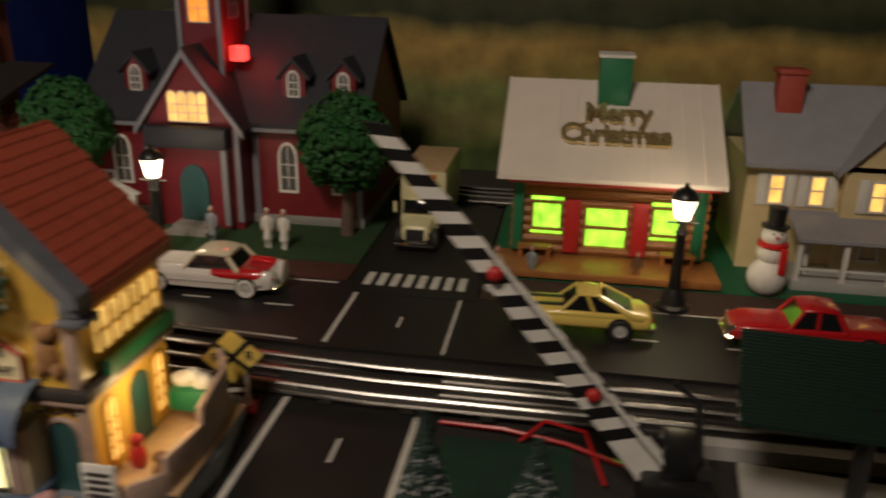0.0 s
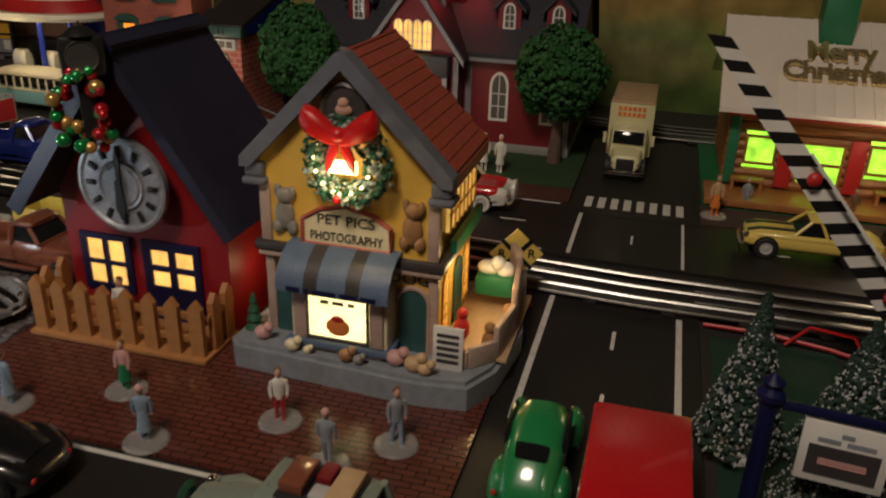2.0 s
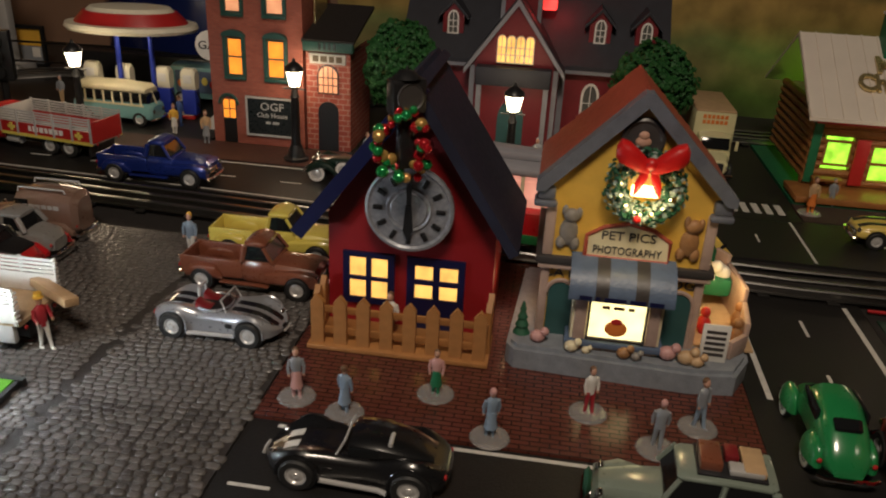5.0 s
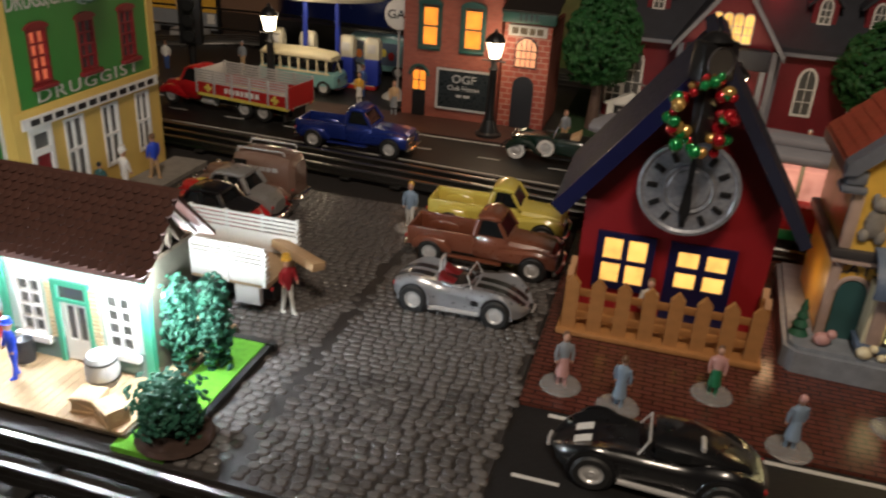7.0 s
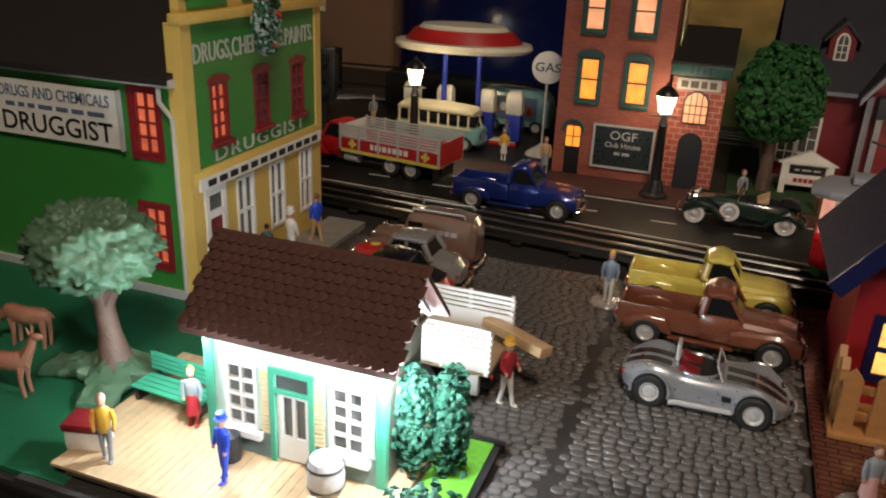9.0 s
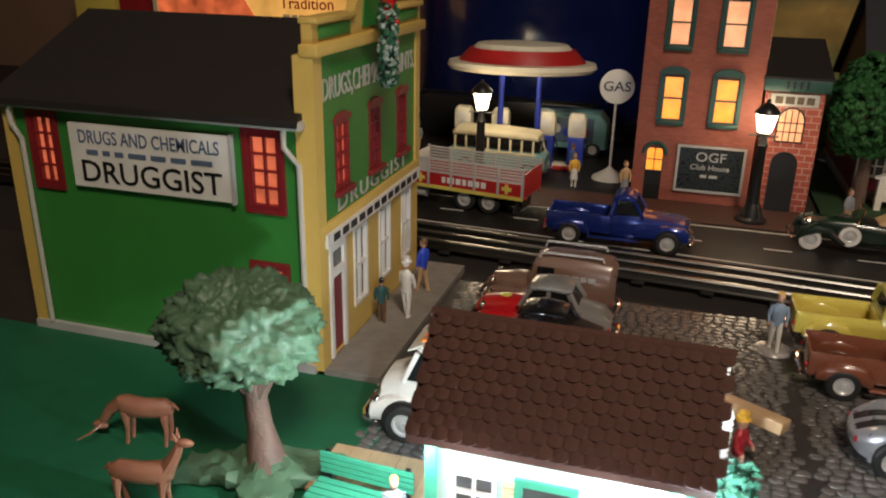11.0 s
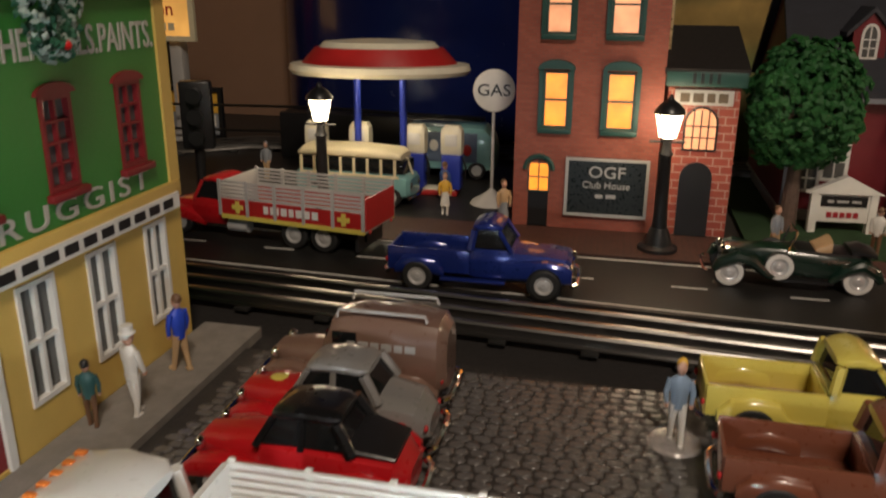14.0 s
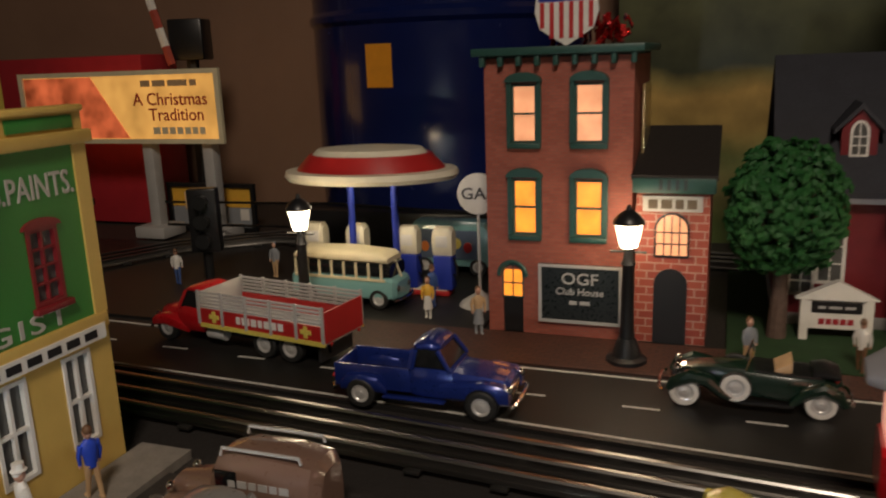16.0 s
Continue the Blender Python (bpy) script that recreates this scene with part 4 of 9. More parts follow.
for x in (-9.3, 8.7, 14.2):
    d = part("dormer", prism(B(), [(x - 1.3, 13.4), (x + 1.3, 13.4), (x + 1.3, 16.0), (x, 17.5), (x - 1.3, 16.0)], 1.7, 6.5), "churchred", chu)
    for sx in (-1, 1):
        part("dormer_roof", prism(B(), [(x, 17.5), (x + sx * 1.9, 15.5), (x + sx * 1.9, 15.9), (x, 17.95)], 1.3, 7), "slate", d)
    arch_window(d, x, 13.7, 1.4, 2.9, 1.69, "white", "paneglass", 2, 3, 0.2, None, 0.4)
square_window(chu, -14.0, 2.6, 2.0, 2.4, lambda u, z, d: (u, d - 0.25, z), "white", "paneglass", 2, 2, 0.22)
# entrance wing and tower
part("entrance_wall", prism(B(), [(-6.3, 0), (4.1, 0), (4.1, 11), (-1.1, 18.3), (-6.3, 11)], -3.0, 8), "churchred", chu)
for sx in (-1, 1):
    part("entrance_roof", prism(B(), [(-1.1, 18.4), (-1.1 + sx * 6.0, 10.2), (-1.1 + sx * 6.0, 10.9), (-1.1, 19.2)], -3.4, 9), "slate", chu)
    part("barge_board", prism(B(), [(-1.1, 18.2), (-1.1 + sx * 6.0, 10.0), (-1.1 + sx * 6.0, 10.7), (-1.1, 19.0)], -3.75, -3.42), "churchgrey", chu)
    part("corner_board", box(B(), -1.1 + sx * 5.0 - 0.3, -1.1 + sx * 5.0 + 0.3, -3.2, -2.9, 0.9, 11), "churchgrey", chu)
    part("porch_post", box(B(), -1.1 + sx * 4.0 - 0.3, -1.1 + sx * 4.0 + 0.3, -4.4, -3.9, 0.8, 9.0), "churchgrey", chu)
part("porch_roof", box(B(), -5.6, 3.4, -4.8, -3.0, 9.0, 11.2, 0.2), "slate", chu)
w = part("lit_window", box(B(), -3.3, 1.1, -3.2, -3.02, 11.5, 13.6), "churchgrey", chu)
for k in range(4):
    arch_window(w, -2.75 + 1.1 * k, 11.5, 1.1, 3.3, -3.2, "cream", "warm", 2, 3, 0.12)
dr = part("door", prism(B(), [(-1.1 + p[0], 0.8 + p[1]) for p in arch(3.2, 6.2, 10, 0.4)], -3.35, -3.0), "teal", chu, "dark arched door")
part("steps", box(box(B(), -3.4, 1.2, -6.4, -3, 0, 0.45), -3.0, 0.8, -5.2, -3, 0.45, 0.85), "stonestep", chu)
tw = part("tower", box(B(), -3.2, 1.2, 1.0, 8.4, 15, 40), "churchred", chu)
for x, y in ((-3.2, 1.0), (1.2, 1.0), (1.2, 8.4)):
    part("corner_board", box(B(), x - 0.25, x + 0.25, y - 0.25, y + 0.25, 15, 40), "churchgrey", tw)
arch_window(tw, -1.0, 21.2, 2.4, 6.5, 0.98, "cream", "amber", 2, 4, 0.15)
arch_window(tw, 1.2, 21.5, 2.4, 6.5, 0, "churchgrey", "paneglass", 2, 4, 0.15, Matrix.Translation((1.22, 4.6, 0)) @ pose(0, 0, 0, 0, 0, 90) @ Matrix.Translation((-1.2, 0, 0)))
lb = part("red_lantern", box(B(), 1.5, 3.2, 2.2, 3.6, 17.2, 18.8, 0.2), "redlight", chu, "small red lamp at the tower foot")
lamp("tower_lamp", "POINT", (-0.36, 0.845, 0.195), 0.05, (1, 0.05, 0.05), 0.008)

# ---- club house of brick ----
ogf = thing("brick_club_house", -71.6, 74.2, 0.1, 0, "three-storey red brick club house with amber windows", "model house")
holes = [(-3.6, -1.6, 8.4, 12.9), (1.4, 3.6, 8.4, 12.9), (-3.6, -1.6, 15.8, 20.3), (1.4, 3.6, 15.8, 20.3), (-4.55, -2.85, 0, 5.4)]
part("front_wall", sheet(B(), (-5.8, 5.8, 0, 22.3), holes, front, 0.4), "brickwall", ogf)
for x in (-5.8, 5.4):
    part("side_wall", box(B(), x, x + 0.4, 0.4, 12, 0, 22.3), "brickside", ogf)
part("back_wall", box(B(), -5.4, 5.4, 11.6, 12, 0, 22.3), "brickwall", ogf)
part("roof", box(B(), -5.8, 5.8, 0.0, 12, 22.3, 22.5), "roofblack", ogf)
co = part("cornice", box(B(), -6.6, 6.6, -0.9, 12.2, 22.5, 23.1, 0.1), "trim", ogf, "dark green cornice")
for k in range(9):
    part("cornice_bracket", box(B(), -6.0 + 1.45 * k, -5.6 + 1.45 * k, -0.7, 0, 21.7, 22.5, 0.08), "trim", co)
for i, (a, b, c, d) in enumerate(holes[:4]):
    w = square_window(ogf, a, c, b - a, d - c, front, "trim", "amber" if i < 2 else "amberpale", 1, 2, 0.15, 0.16)
    hood = B()
    pts = [((a + b) / 2 + 1.5 * math.cos(t), d + 0.2 + 0.75 * math.sin(t)) for t in [math.pi * k / 8 for k in range(9)]]
    prism(hood, pts, -0.5, 0.0)
    part("hood", hood, "trim", w)
    part("sill", box(B(), a - 0.35, b + 0.35, -0.45, 0, c - 0.45, c, 0.08), "trim", w)
    for x in (a - 0.2, b + 0.2):
        part("side_casing", box(B(), x - 0.18, x + 0.18, -0.3, 0, c, d + 0.3), "trim", w)
dr = part("door", box(B(), -4.55, -2.85, 0.15, 0.3, 0, 3.0), "black", ogf, "black door under a lit arched light")
arch_window(dr, -3.7, 3.0, 1.8, 2.9, 0.1, "trim", "amber", 2, 2, 0.12)
hd = B()
tube(hd, [(-3.7 + 1.15 * math.cos(t), -0.15, 4.9 + 1.15 * math.sin(t)) for t in [math.pi * k / 10 for k in range(11)]], 0.2, 6)
part("hood", hd, "trim", dr)
sg = part("sign_board", box(B(), -1.5, 5.2, -0.25, 0, 1.2, 6.1), "board", ogf, "black board with grey lettering")
part("sign_rim", sheet(B(), (-1.5, 5.2, 1.2, 6.1), [(-1.25, 4.95, 1.45, 5.85)], lambda u, z, d: (u, -0.34 + d, z), 0.08), "lightgrey", sg)
letter("OGF", 1.35, "lightgrey", sg, 1.85, -0.3, 4.9, wide=1.1)
letter("Club House", 0.8, "lightgrey", sg, 1.85, -0.3, 3.85)
bars(sg, "lightgrey", 1.85, -0.3, 2.95, [0.6, 0.8], 0.3)
part("poster_frame", box(B(), 6.0, 6.2, 4.0, 9.0, 12, 20), "gold", ogf)
sh = thing("shield_sign", -71.3, 76.5, 23.2, 0, "shield-shaped sign with red and white stripes", "sign")
pts = [(-2.3, 4.2), (-1.2, 4.6), (0, 4.3), (1.2, 4.6), (2.3, 4.2), (2.5, 2.6), (2.1, 1.3), (1.0, 0.6), (0, 0.0), (-1.0, 0.6), (-2.1, 1.3), (-2.5, 2.6)]
part("plate", prism(B(), pts, -0.15, 0.15), "white", sh)
for k in range(6):
    x = -1.9 + 0.76 * k
    part("stripe", box(B(), x - 0.17, x + 0.17, -0.2, -0.14, 0.9 + 0.25 * abs(x) if abs(x) > 1.2 else 0.6, 3.3), "red", sh)
part("blue_field", box(B(), -2.2, 2.2, -0.19, -0.14, 3.35, 4.1), "fxblue", sh)
tin = thing("tinsel", -69.5, 78.5, 23.2, 0, "crumpled red and green foil tinsel on the roof", "tinsel")
bm = B()
rnd = random.Random(3)
for k in range(60):
    p = Vector((rnd.uniform(-3.5, 3), rnd.uniform(-1.2, 1.2), rnd.uniform(0, 2.2)))
    box(bm, -0.5, 0.5, -0.06, 0.06, -0.2, 0.2, 0, Matrix.Translation(p) @ pose(0, 0, 0, rnd.uniform(0, 180), rnd.uniform(0, 180), rnd.uniform(0, 180)))
part("foil", bm, paint("redfoil", (0.5, 0.02, 0.02), 0.2, 0.8, 0.4, 200), tin)

ann = thing("brick_annex", -62.8, 74.4, 0.1, 0, "small brick jail house with a dark sloped roof", "model house")
part("front_wall", sheet(B(), (-2.7, 2.7, 0, 12.0), [(-1.15, 1.15, 0, 5.0), (-1.1, 1.1, 7.3, 10.0)], front, 0.4), "bigbrick", ann)
for x in (-2.7, 2.3):
    part("side_wall", box(B(), x, x + 0.4, 0.4, 10, 0, 12.0), "bigbrickside", ann)
part("cornice", box(B(), -3.0, 3.1, -0.5, 0.4, 12.0, 13.2, 0.15), "trim", ann)
for k in range(4):
    part("cornice_slot", box(B(), -1.0 + 0.6 * k, -0.75 + 0.6 * k, -0.56, -0.5, 12.3, 13.1), "black", ann)
part("roof", prism(B(), [(-0.4, 13.4), (10, 16.2), (10, 15.8), (-0.4, 13.0)], -3.1, 3.2, "x"), "roofblack", ann, "black sloping roof")
sgn = part("sign_board", box(B(), -2.2, 2.2, -0.3, 0, 10.6, 11.8, 0.05), "lightgrey", ann, "worn pale sign")
bars(sgn, "planks", 0, -0.33, 11.2, [0.7, 0.8, 0.6, 0.7], 0.7)
arch_window(ann, 0, 7.0, 2.6, 3.5, -0.02, "black", "amberpale", 4, 3, 0.16)
part("pale_shade", box(B(), -1.0, 1.0, 0.1, 0.2, 7.3, 8.9), "cream", ann)
part("door", prism(B(), [(p[0], p[1]) for p in arch(2.5, 6.1)], -0.12, 0.05), "black", ann, "dark arched door")

# ---- drug store ----
dru = thing("drug_store", -92.3, 29.4, 0.0, 0, "green and yellow drug store with maroon windows", "model house")
# front faces +x; side faces -y
fx = lambda u, z, d: (-d, u, z)
ups = [(2.7, 4.7, 10.8, 14.9), (8.0, 10.0, 10.8, 14.9), (13.2, 15.2, 10.8, 14.9)]
low = [(1.6, 3.4, 0.4, 7.4), (5.1, 7.4, 2.2, 7.6), (9.6, 11.8, 2.2, 7.6), (14.2, 16.2, 2.2, 7.6)]
part("upper_wall", sheet(B(), (0.9, 17.0, 9.0, 18.9), ups, fx, 0.4), "druggreen", dru)
part("lower_wall", sheet(B(), (0, 17.9, 0.2, 8.4), low, fx, 0.4), "drugyellow", dru)
part("sign_band", box(B(), -0.3, 0.25, 0.1, 17.8, 8.4, 9.3, 0.08), "drugyellow", dru)
nb = part("name_board", box(B(), 0.2, 0.38, 0.6, 17.3, 7.9, 8.75), "white", dru, "white name board with dark bars")
for k in range(12):
    part("lettering_bar", box(B(), 0.37, 0.42, 1.4 + 1.3 * k, 2.3 + 1.3 * k, 8.1, 8.55), "black", nb)
for y in (0, 17.0):
    part("corner_post", box(B(), -0.4, 0.15, y, y + 0.9, 9.3, 19.1), "drugyellow", dru)
part("cornice", box(B(), -0.6, 0.5, -0.3, 18.2, 18.9, 19.6, 0.12), "drugyellow", dru)
part("parapet", prism(B(), [(0, 19.6), (17.9, 19.6), (17.9, 20.6), (12.4, 20.6), (11.4, 22.0), (9.0, 22.9), (6.6, 22.0), (5.6, 20.6), (0, 20.6)], -0.5, 0.1, "x"), "drugyellow", dru)
for a, b in ((0.8, 5.0), (12.9, 17.2)):
    part("parapet_panel", box(B(), 0.08, 0.2, a, b, 19.75, 20.45, 0.03), "druggreen", dru)
part("parapet_panel", prism(B(), [(6.9, 19.9), (11.1, 19.9), (10.8, 21.4), (9.0, 22.2), (7.2, 21.4)], 0.08, 0.2, "x"), "druggreen", dru)
part("parapet_cap", box(B(), -0.7, 0.4, 0, 5.5, 20.6, 20.95, 0.1), "drugyellow", dru)
part("parapet_cap", box(B(), -0.7, 0.4, 12.5, 17.9, 20.6, 20.95, 0.1), "drugyellow", dru)
for a, b, c, d in ups:
    w = square_window(dru, a, c, b - a, d - c, fx, "maroon", "reddim" if a < 5 else "paneglass", 2, 4, 0.22, 0.12)
    part("window_head", prism(B(), [((a + b) / 2 + 1.25 * math.cos(t), d + 0.5 * math.sin(t)) for t in [math.pi * k / 8 for k in range(9)]], 0.0, 0.2, "x"), "maroon", w)
    part("sill", box(B(), 0, 0.4, a - 0.25, b + 0.25, c - 0.35, c, 0.05), "maroon", w)
for i, (a, b, c, d) in enumerate(low):
    if i:
        square_window(dru, a, c, b - a, d - c, fx, "white", "paneglass", 2, 2, 0.22, 0.2)
dd = part("door", box(B(), -0.3, -0.1, 1.6, 3.4, 0.4, 5.8), "maroon", dru, "maroon door with a pale light above")
part("transom", box(B(), -0.3, -0.1, 1.6, 3.4, 5.9, 7.4), "paneglass", dd)
part("door_frame", sheet(B(), (1.3, 3.7, 0.3, 7.8), [(1.7, 3.3, 0.3, 5.6), (1.7, 3.3, 6.1, 7.3)], lambda u, z, d: (0.15 - d, u, z), 0.2), "white", dd)
for txt, s, z, sp in (("DRUGS,CHEMICALS.PAINTS.", 1.8, 16.9, 1.0), ("DRUGGIST", 1.4, 9.92, 1.2)):
    letter(txt, s, "drain", dru, 0.06, 8.95, z, 90, 0, 0.7 if "," in txt else 1.6, spread=sp)
side = lambda u, z, d: (u, d, z)
shole = [(-18.9, -17.3, 10.2, 14.6), (-4.1, -2.1, 10.2, 14.6), (-4.1, -2.1, 2.2, 6.6)]
part("side_wall", sheet(B(), (-20.7, -0.4, 0, 15.2), shole, side, 0.4), "druggreen", dru)
for a, b, c, d in shole:
    square_window(dru, a, c, b - a, d - c, side, "maroon", "reddim", 2, 4, 0.22, 0.12)
    part("casing", sheet(B(), (a - 0.3, b + 0.3, c - 0.3, d + 0.3), [(a, b, c, d)], lambda u, z, dd: (u, -0.2 + dd, z), 0.18), "maroon", dru)
part("back_wall", box(B(), -20.7, -20.3, 0.4, 17.9, 0, 15.2), "druggreen", dru)
part("north_wall", box(B(), -20.3, -0.4, 17.5, 17.9, 0, 15.2), "druggreen", dru)
part("corner_post", box(B(), -20.9, -20.2, -0.2, 0.3, 0, 15.2), "drugyellow", dru)
part("corner_post", box(B(), -1.0, 0.2, -0.18, 0.9, 0.2, 19.0), "drugyellow", dru)
part("foundation", box(B(), -20.9, -0.3, -0.35, 0, 0, 0.55), "lightgrey", dru)
part("gutter", box(B(), -21.6, -0.4, -0.8, 0.0, 15.0, 15.55, 0.15), "drain", dru)
for x in (-19.9, -1.4):
    bm = B()
    tube(bm, [(x - 0.2, -0.45, 15.0), (x - 0.2, -0.45, 14.0), (x + (0.6 if x > -10 else 0.3), -0.3, 13.0), (x + (0.6 if x > -10 else 0.3), -0.3, 0.6)], 0.17, 8)
    part("downspout", bm, "drain", dru)
part("roof", prism(B(), [(-0.9, 15.2), (9.0, 19.6), (18.8, 15.2), (18.8, 15.6), (9.0, 20.1), (-0.9, 15.6)], -21.2, -0.55, "x"), "roofblack", dru, "black sloping roof")
bd = part("sign_board", box(B(), -16.0, -5.1, -0.35, -0.1, 10.4, 14.3), "white", dru, "white sign with dark lettering")
part("sign_rim", box(B(), -5.1, -4.95, -0.45, -0.08, 10.3, 14.4), "lightgrey", bd)
letter("DRUGS AND CHEMICALS", 1.15, "petblue", bd, -10.55, -0.36, 13.5, wide=0.74)
bars(bd, "petblue", -10.55, -0.36, 12.6, [0.8, 0.5, 0.6, 1.2, 1.0, 1.0, 1.4], 0.3, gap=0.35)
letter("DRUGGIST", 1.9, "black", bd, -10.55, -0.36, 11.35, wide=1.06)

# ---- station ----
sta = thing("railway_station", -76.3, 15.1, 0.7, 0, "small railway station with a brown tile roof and bright eave light", "model house")
sw = [(-3.75, -1.95, 1.4, 5.0), (-1.0, 0.9, 0.1, 4.9), (1.9, 3.75, 1.4, 5.0)]
part("lower_wall", sheet(B(), (-4.7, 4.7, 0, 1.5), [(-1.0, 0.9, 0, 1.5)], front, 0.3), "stationblue", sta)
part("upper_wall", sheet(B(), (-4.7, 4.7, 1.5, 6.7), [(-3.75, -1.95, 1.5, 5.0), (-1.0, 0.9, 1.5, 4.9), (1.9, 3.75, 1.5, 5.0)], front, 0.3), "mint", sta)
# Brown planks with the unlit side's shade put into their colour.
part("side_wall", sheet(B(), (0.3, 4.2, 0, 7.0), [(1.3, 2.7, 2.2, 4.8)], lambda u, z, d: (4.7 - d, u, z), 0.3), "stationdark", sta)
part("side_wall", box(B(), -4.7, -4.4, 0.3, 4.2, 0, 7.0), "stationgreen", sta)
part("gable", prism(B(), [(0.0, 7.0), (4.2, 7.0), (2.1, 9.6)], 4.4, 4.7, "x"), "stationdark", sta)
for y0, z0, y1, z1 in ((-0.6, 7.0, 2.1, 9.9), (4.8, 7.0, 2.1, 9.9), (0.0, 7.1, 4.2, 7.1), (2.1, 7.1, 2.1, 9.7), (1.0, 7.1, 2.1, 8.6), (3.2, 7.1, 2.1, 8.6)):
    part("gable_timber", tube(B(), [(4.85, y0, z0), (4.85, y1, z1)], 0.16, 4), "planks", sta)
part("back_wall", box(B(), -4.4, 4.4, 3.9, 4.2, 0, 7.0), "stationblue", sta)
square_window(sta, 1.3, 2.2, 1.4, 2.6, lambda u, z, d: (4.7 - d, u, z), "white", "paneglass", 2, 3, 0.15)
for x in (-4.55, 4.55):
    part("corner_post", box(B(), x - 0.25, x + 0.25, -0.1, 0.25, 0, 6.7), "stationgreen", sta)
for a, b, c, d in (sw[0], sw[2]):
    w = square_window(sta, a, 1.4, b - a, 3.6, front, "white", "paneglass", 2, 4, 0.16, 0.12)
    part("sill", box(B(), a - 0.25, b + 0.25, -0.35, 0, 1.05, 1.4), "white", w)
    sv = B()
    for x in ((b + 0.25,) if a < 0 else (a - 0.75,)):
        for k in range(14):
            box(sv, x, x + 0.5, -0.12, 0.0, 1.5 + 0.25 * k, 1.68 + 0.25 * k)
    part("louvre", sv, "beige", w)
dr = part("door", sheet(B(), (-0.95, 0.85, 0.1, 3.9), [(-0.65, -0.15, 1.4, 3.6), (0.05, 0.55, 1.4, 3.6)], lambda u, z, d: (u, 0.1 + d, z), 0.15), "white", sta, "white door with two long panes")
part("pane", box(B(), -0.75, 0.65, 0.26, 0.3, 1.3, 3.7), "paneglass", dr)
part("transom", box(B(), -0.95, 0.85, 0.1, 0.2, 4.0, 4.9), "paneglass", dr)
part("door_frame", sheet(B(), (-1.25, 1.15, 0.0, 5.2), [(-0.95, 0.85, 0.0, 3.9), (-0.95, 0.85, 4.1, 4.9)], lambda u, z, d: (u, -0.15 + d, z), 0.15), "stationgreen", dr)
for sy, yb in ((-1, -1.2), (1, 5.4)):
    part("roof_deck", prism(B(), [(yb, 7.0), (2.1, 10.5), (2.1, 10.1), (yb, 6.7)], -5.2, 5.7, "x"), "tile", sta)
sl = math.degrees(math.atan2(3.5, 3.3))
ln = math.hypot(3.5, 3.3)
tl = B()
wide = [(-0.275, 0.2, 0.0), (-0.24, 0.07, 0.03), (-0.13, 0.0, 0.06), (0.0, -0.03, 0.07), (0.13, 0.0, 0.06), (0.24, 0.07, 0.03), (0.275, 0.2, 0.0)]
va = [tl.verts.new((x, y, z + 0.12)) for x, y, z in wide]
vb = [tl.verts.new((x, 0.66, z)) for x, y, z in wide]
vc = [tl.verts.new((x, y + 0.02, -0.02)) for x, y, z in wide]
for i in range(6):
    tl.faces.new((va[i], va[i + 1], vb[i + 1], vb[i]))
    tl.faces.new((vc[i], vc[i + 1], va[i + 1], va[i]))
tile_mesh = mesh_of("roof_tile", tl, "tile")
for row in range(10):
    for c in range(20):
        ob = new("roof_tile", tile_mesh)
        ob.parent = sta
        ob.matrix_basis = pose(0, -0.0122, 0.0702) @ pose(0, 0, 0, sl) @ pose((-4.95 + 0.545 * c + (0.27 if row % 2 else 0.0)) / 100, row * ln / 10 / 100, 0.0005)
part("ridge_cap", tube(B(), [(-5.25, 2.1, 10.5), (5.75, 2.1, 10.5)], 0.22, 8), "tile", sta)
part("light_strip", box(B(), -4.4, 5.4, -0.8, -0.55, 6.62, 6.75), "bulb", sta, "bright white light strip under the eave")
for x, y, power in ((-0.8168, 0.149, 0.42), (-0.79, 0.118, 0.06), (-0.742, 0.118, 0.06), (-0.7065, 0.141, 0.6), (-0.7208, 0.2035, 0.25)):
    lamp("station_light", "POINT", (x, y, 0.067), power, (0.84, 0.93, 1.0), 0.004)

plat = thing("station_platform", -77.0, 17.0, 0, 0, "tan plank platform on short dark posts", "platform")
out = [(6.7, -6.4), (6.7, 5.0), (-11.4, 4.8), (-10.2, -6.0), (-9.2, -6.4)]
part("frame", prism(B(), [(x * 0.99, y * 0.99) for x, y in out], 0.3, 0.55, "z"), "planks", plat)
for k in range(36):
    x0 = -11.0 + 0.5 * k
    lo = -6.4 if x0 > -10.1 else -6.0 + (-10.1 - x0) * 8.0
    hi = 4.95
    if hi > lo + 0.2 and x0 < 6.5:
        part("plank", box(B(), x0, x0 + 0.47, lo, hi, 0.56, 0.7), "deck", plat)
for k in range(7):
    part("post", box(B(), 6.2 - 2.6 * k, 6.6 - 2.6 * k, -6.2, -5.8, 0, 0.35), "planks", plat)


# ---- vehicles: local +x is forward, ground at z = 0, centimetres ----
def hull(bm, stations, n=20, power=4.0):
    """Body skin through stations (x, half width, z low, z high), each a rounded box section."""
    loops = []
    for x, w, z0, z1 in stations:
        zc, h = (z0 + z1) / 2, (z1 - z0) / 2
        lp = []
        for k in range(n):
            a = 2 * math.pi * (k + 0.5) / n
            c, s = math.cos(a), math.sin(a)
            r = (abs(c) ** power + abs(s) ** power) ** (-1 / power)
            lp.append((x, w * r * c, zc + h * r * s))
        loops.append(lp)
    return rings(bm, loops)


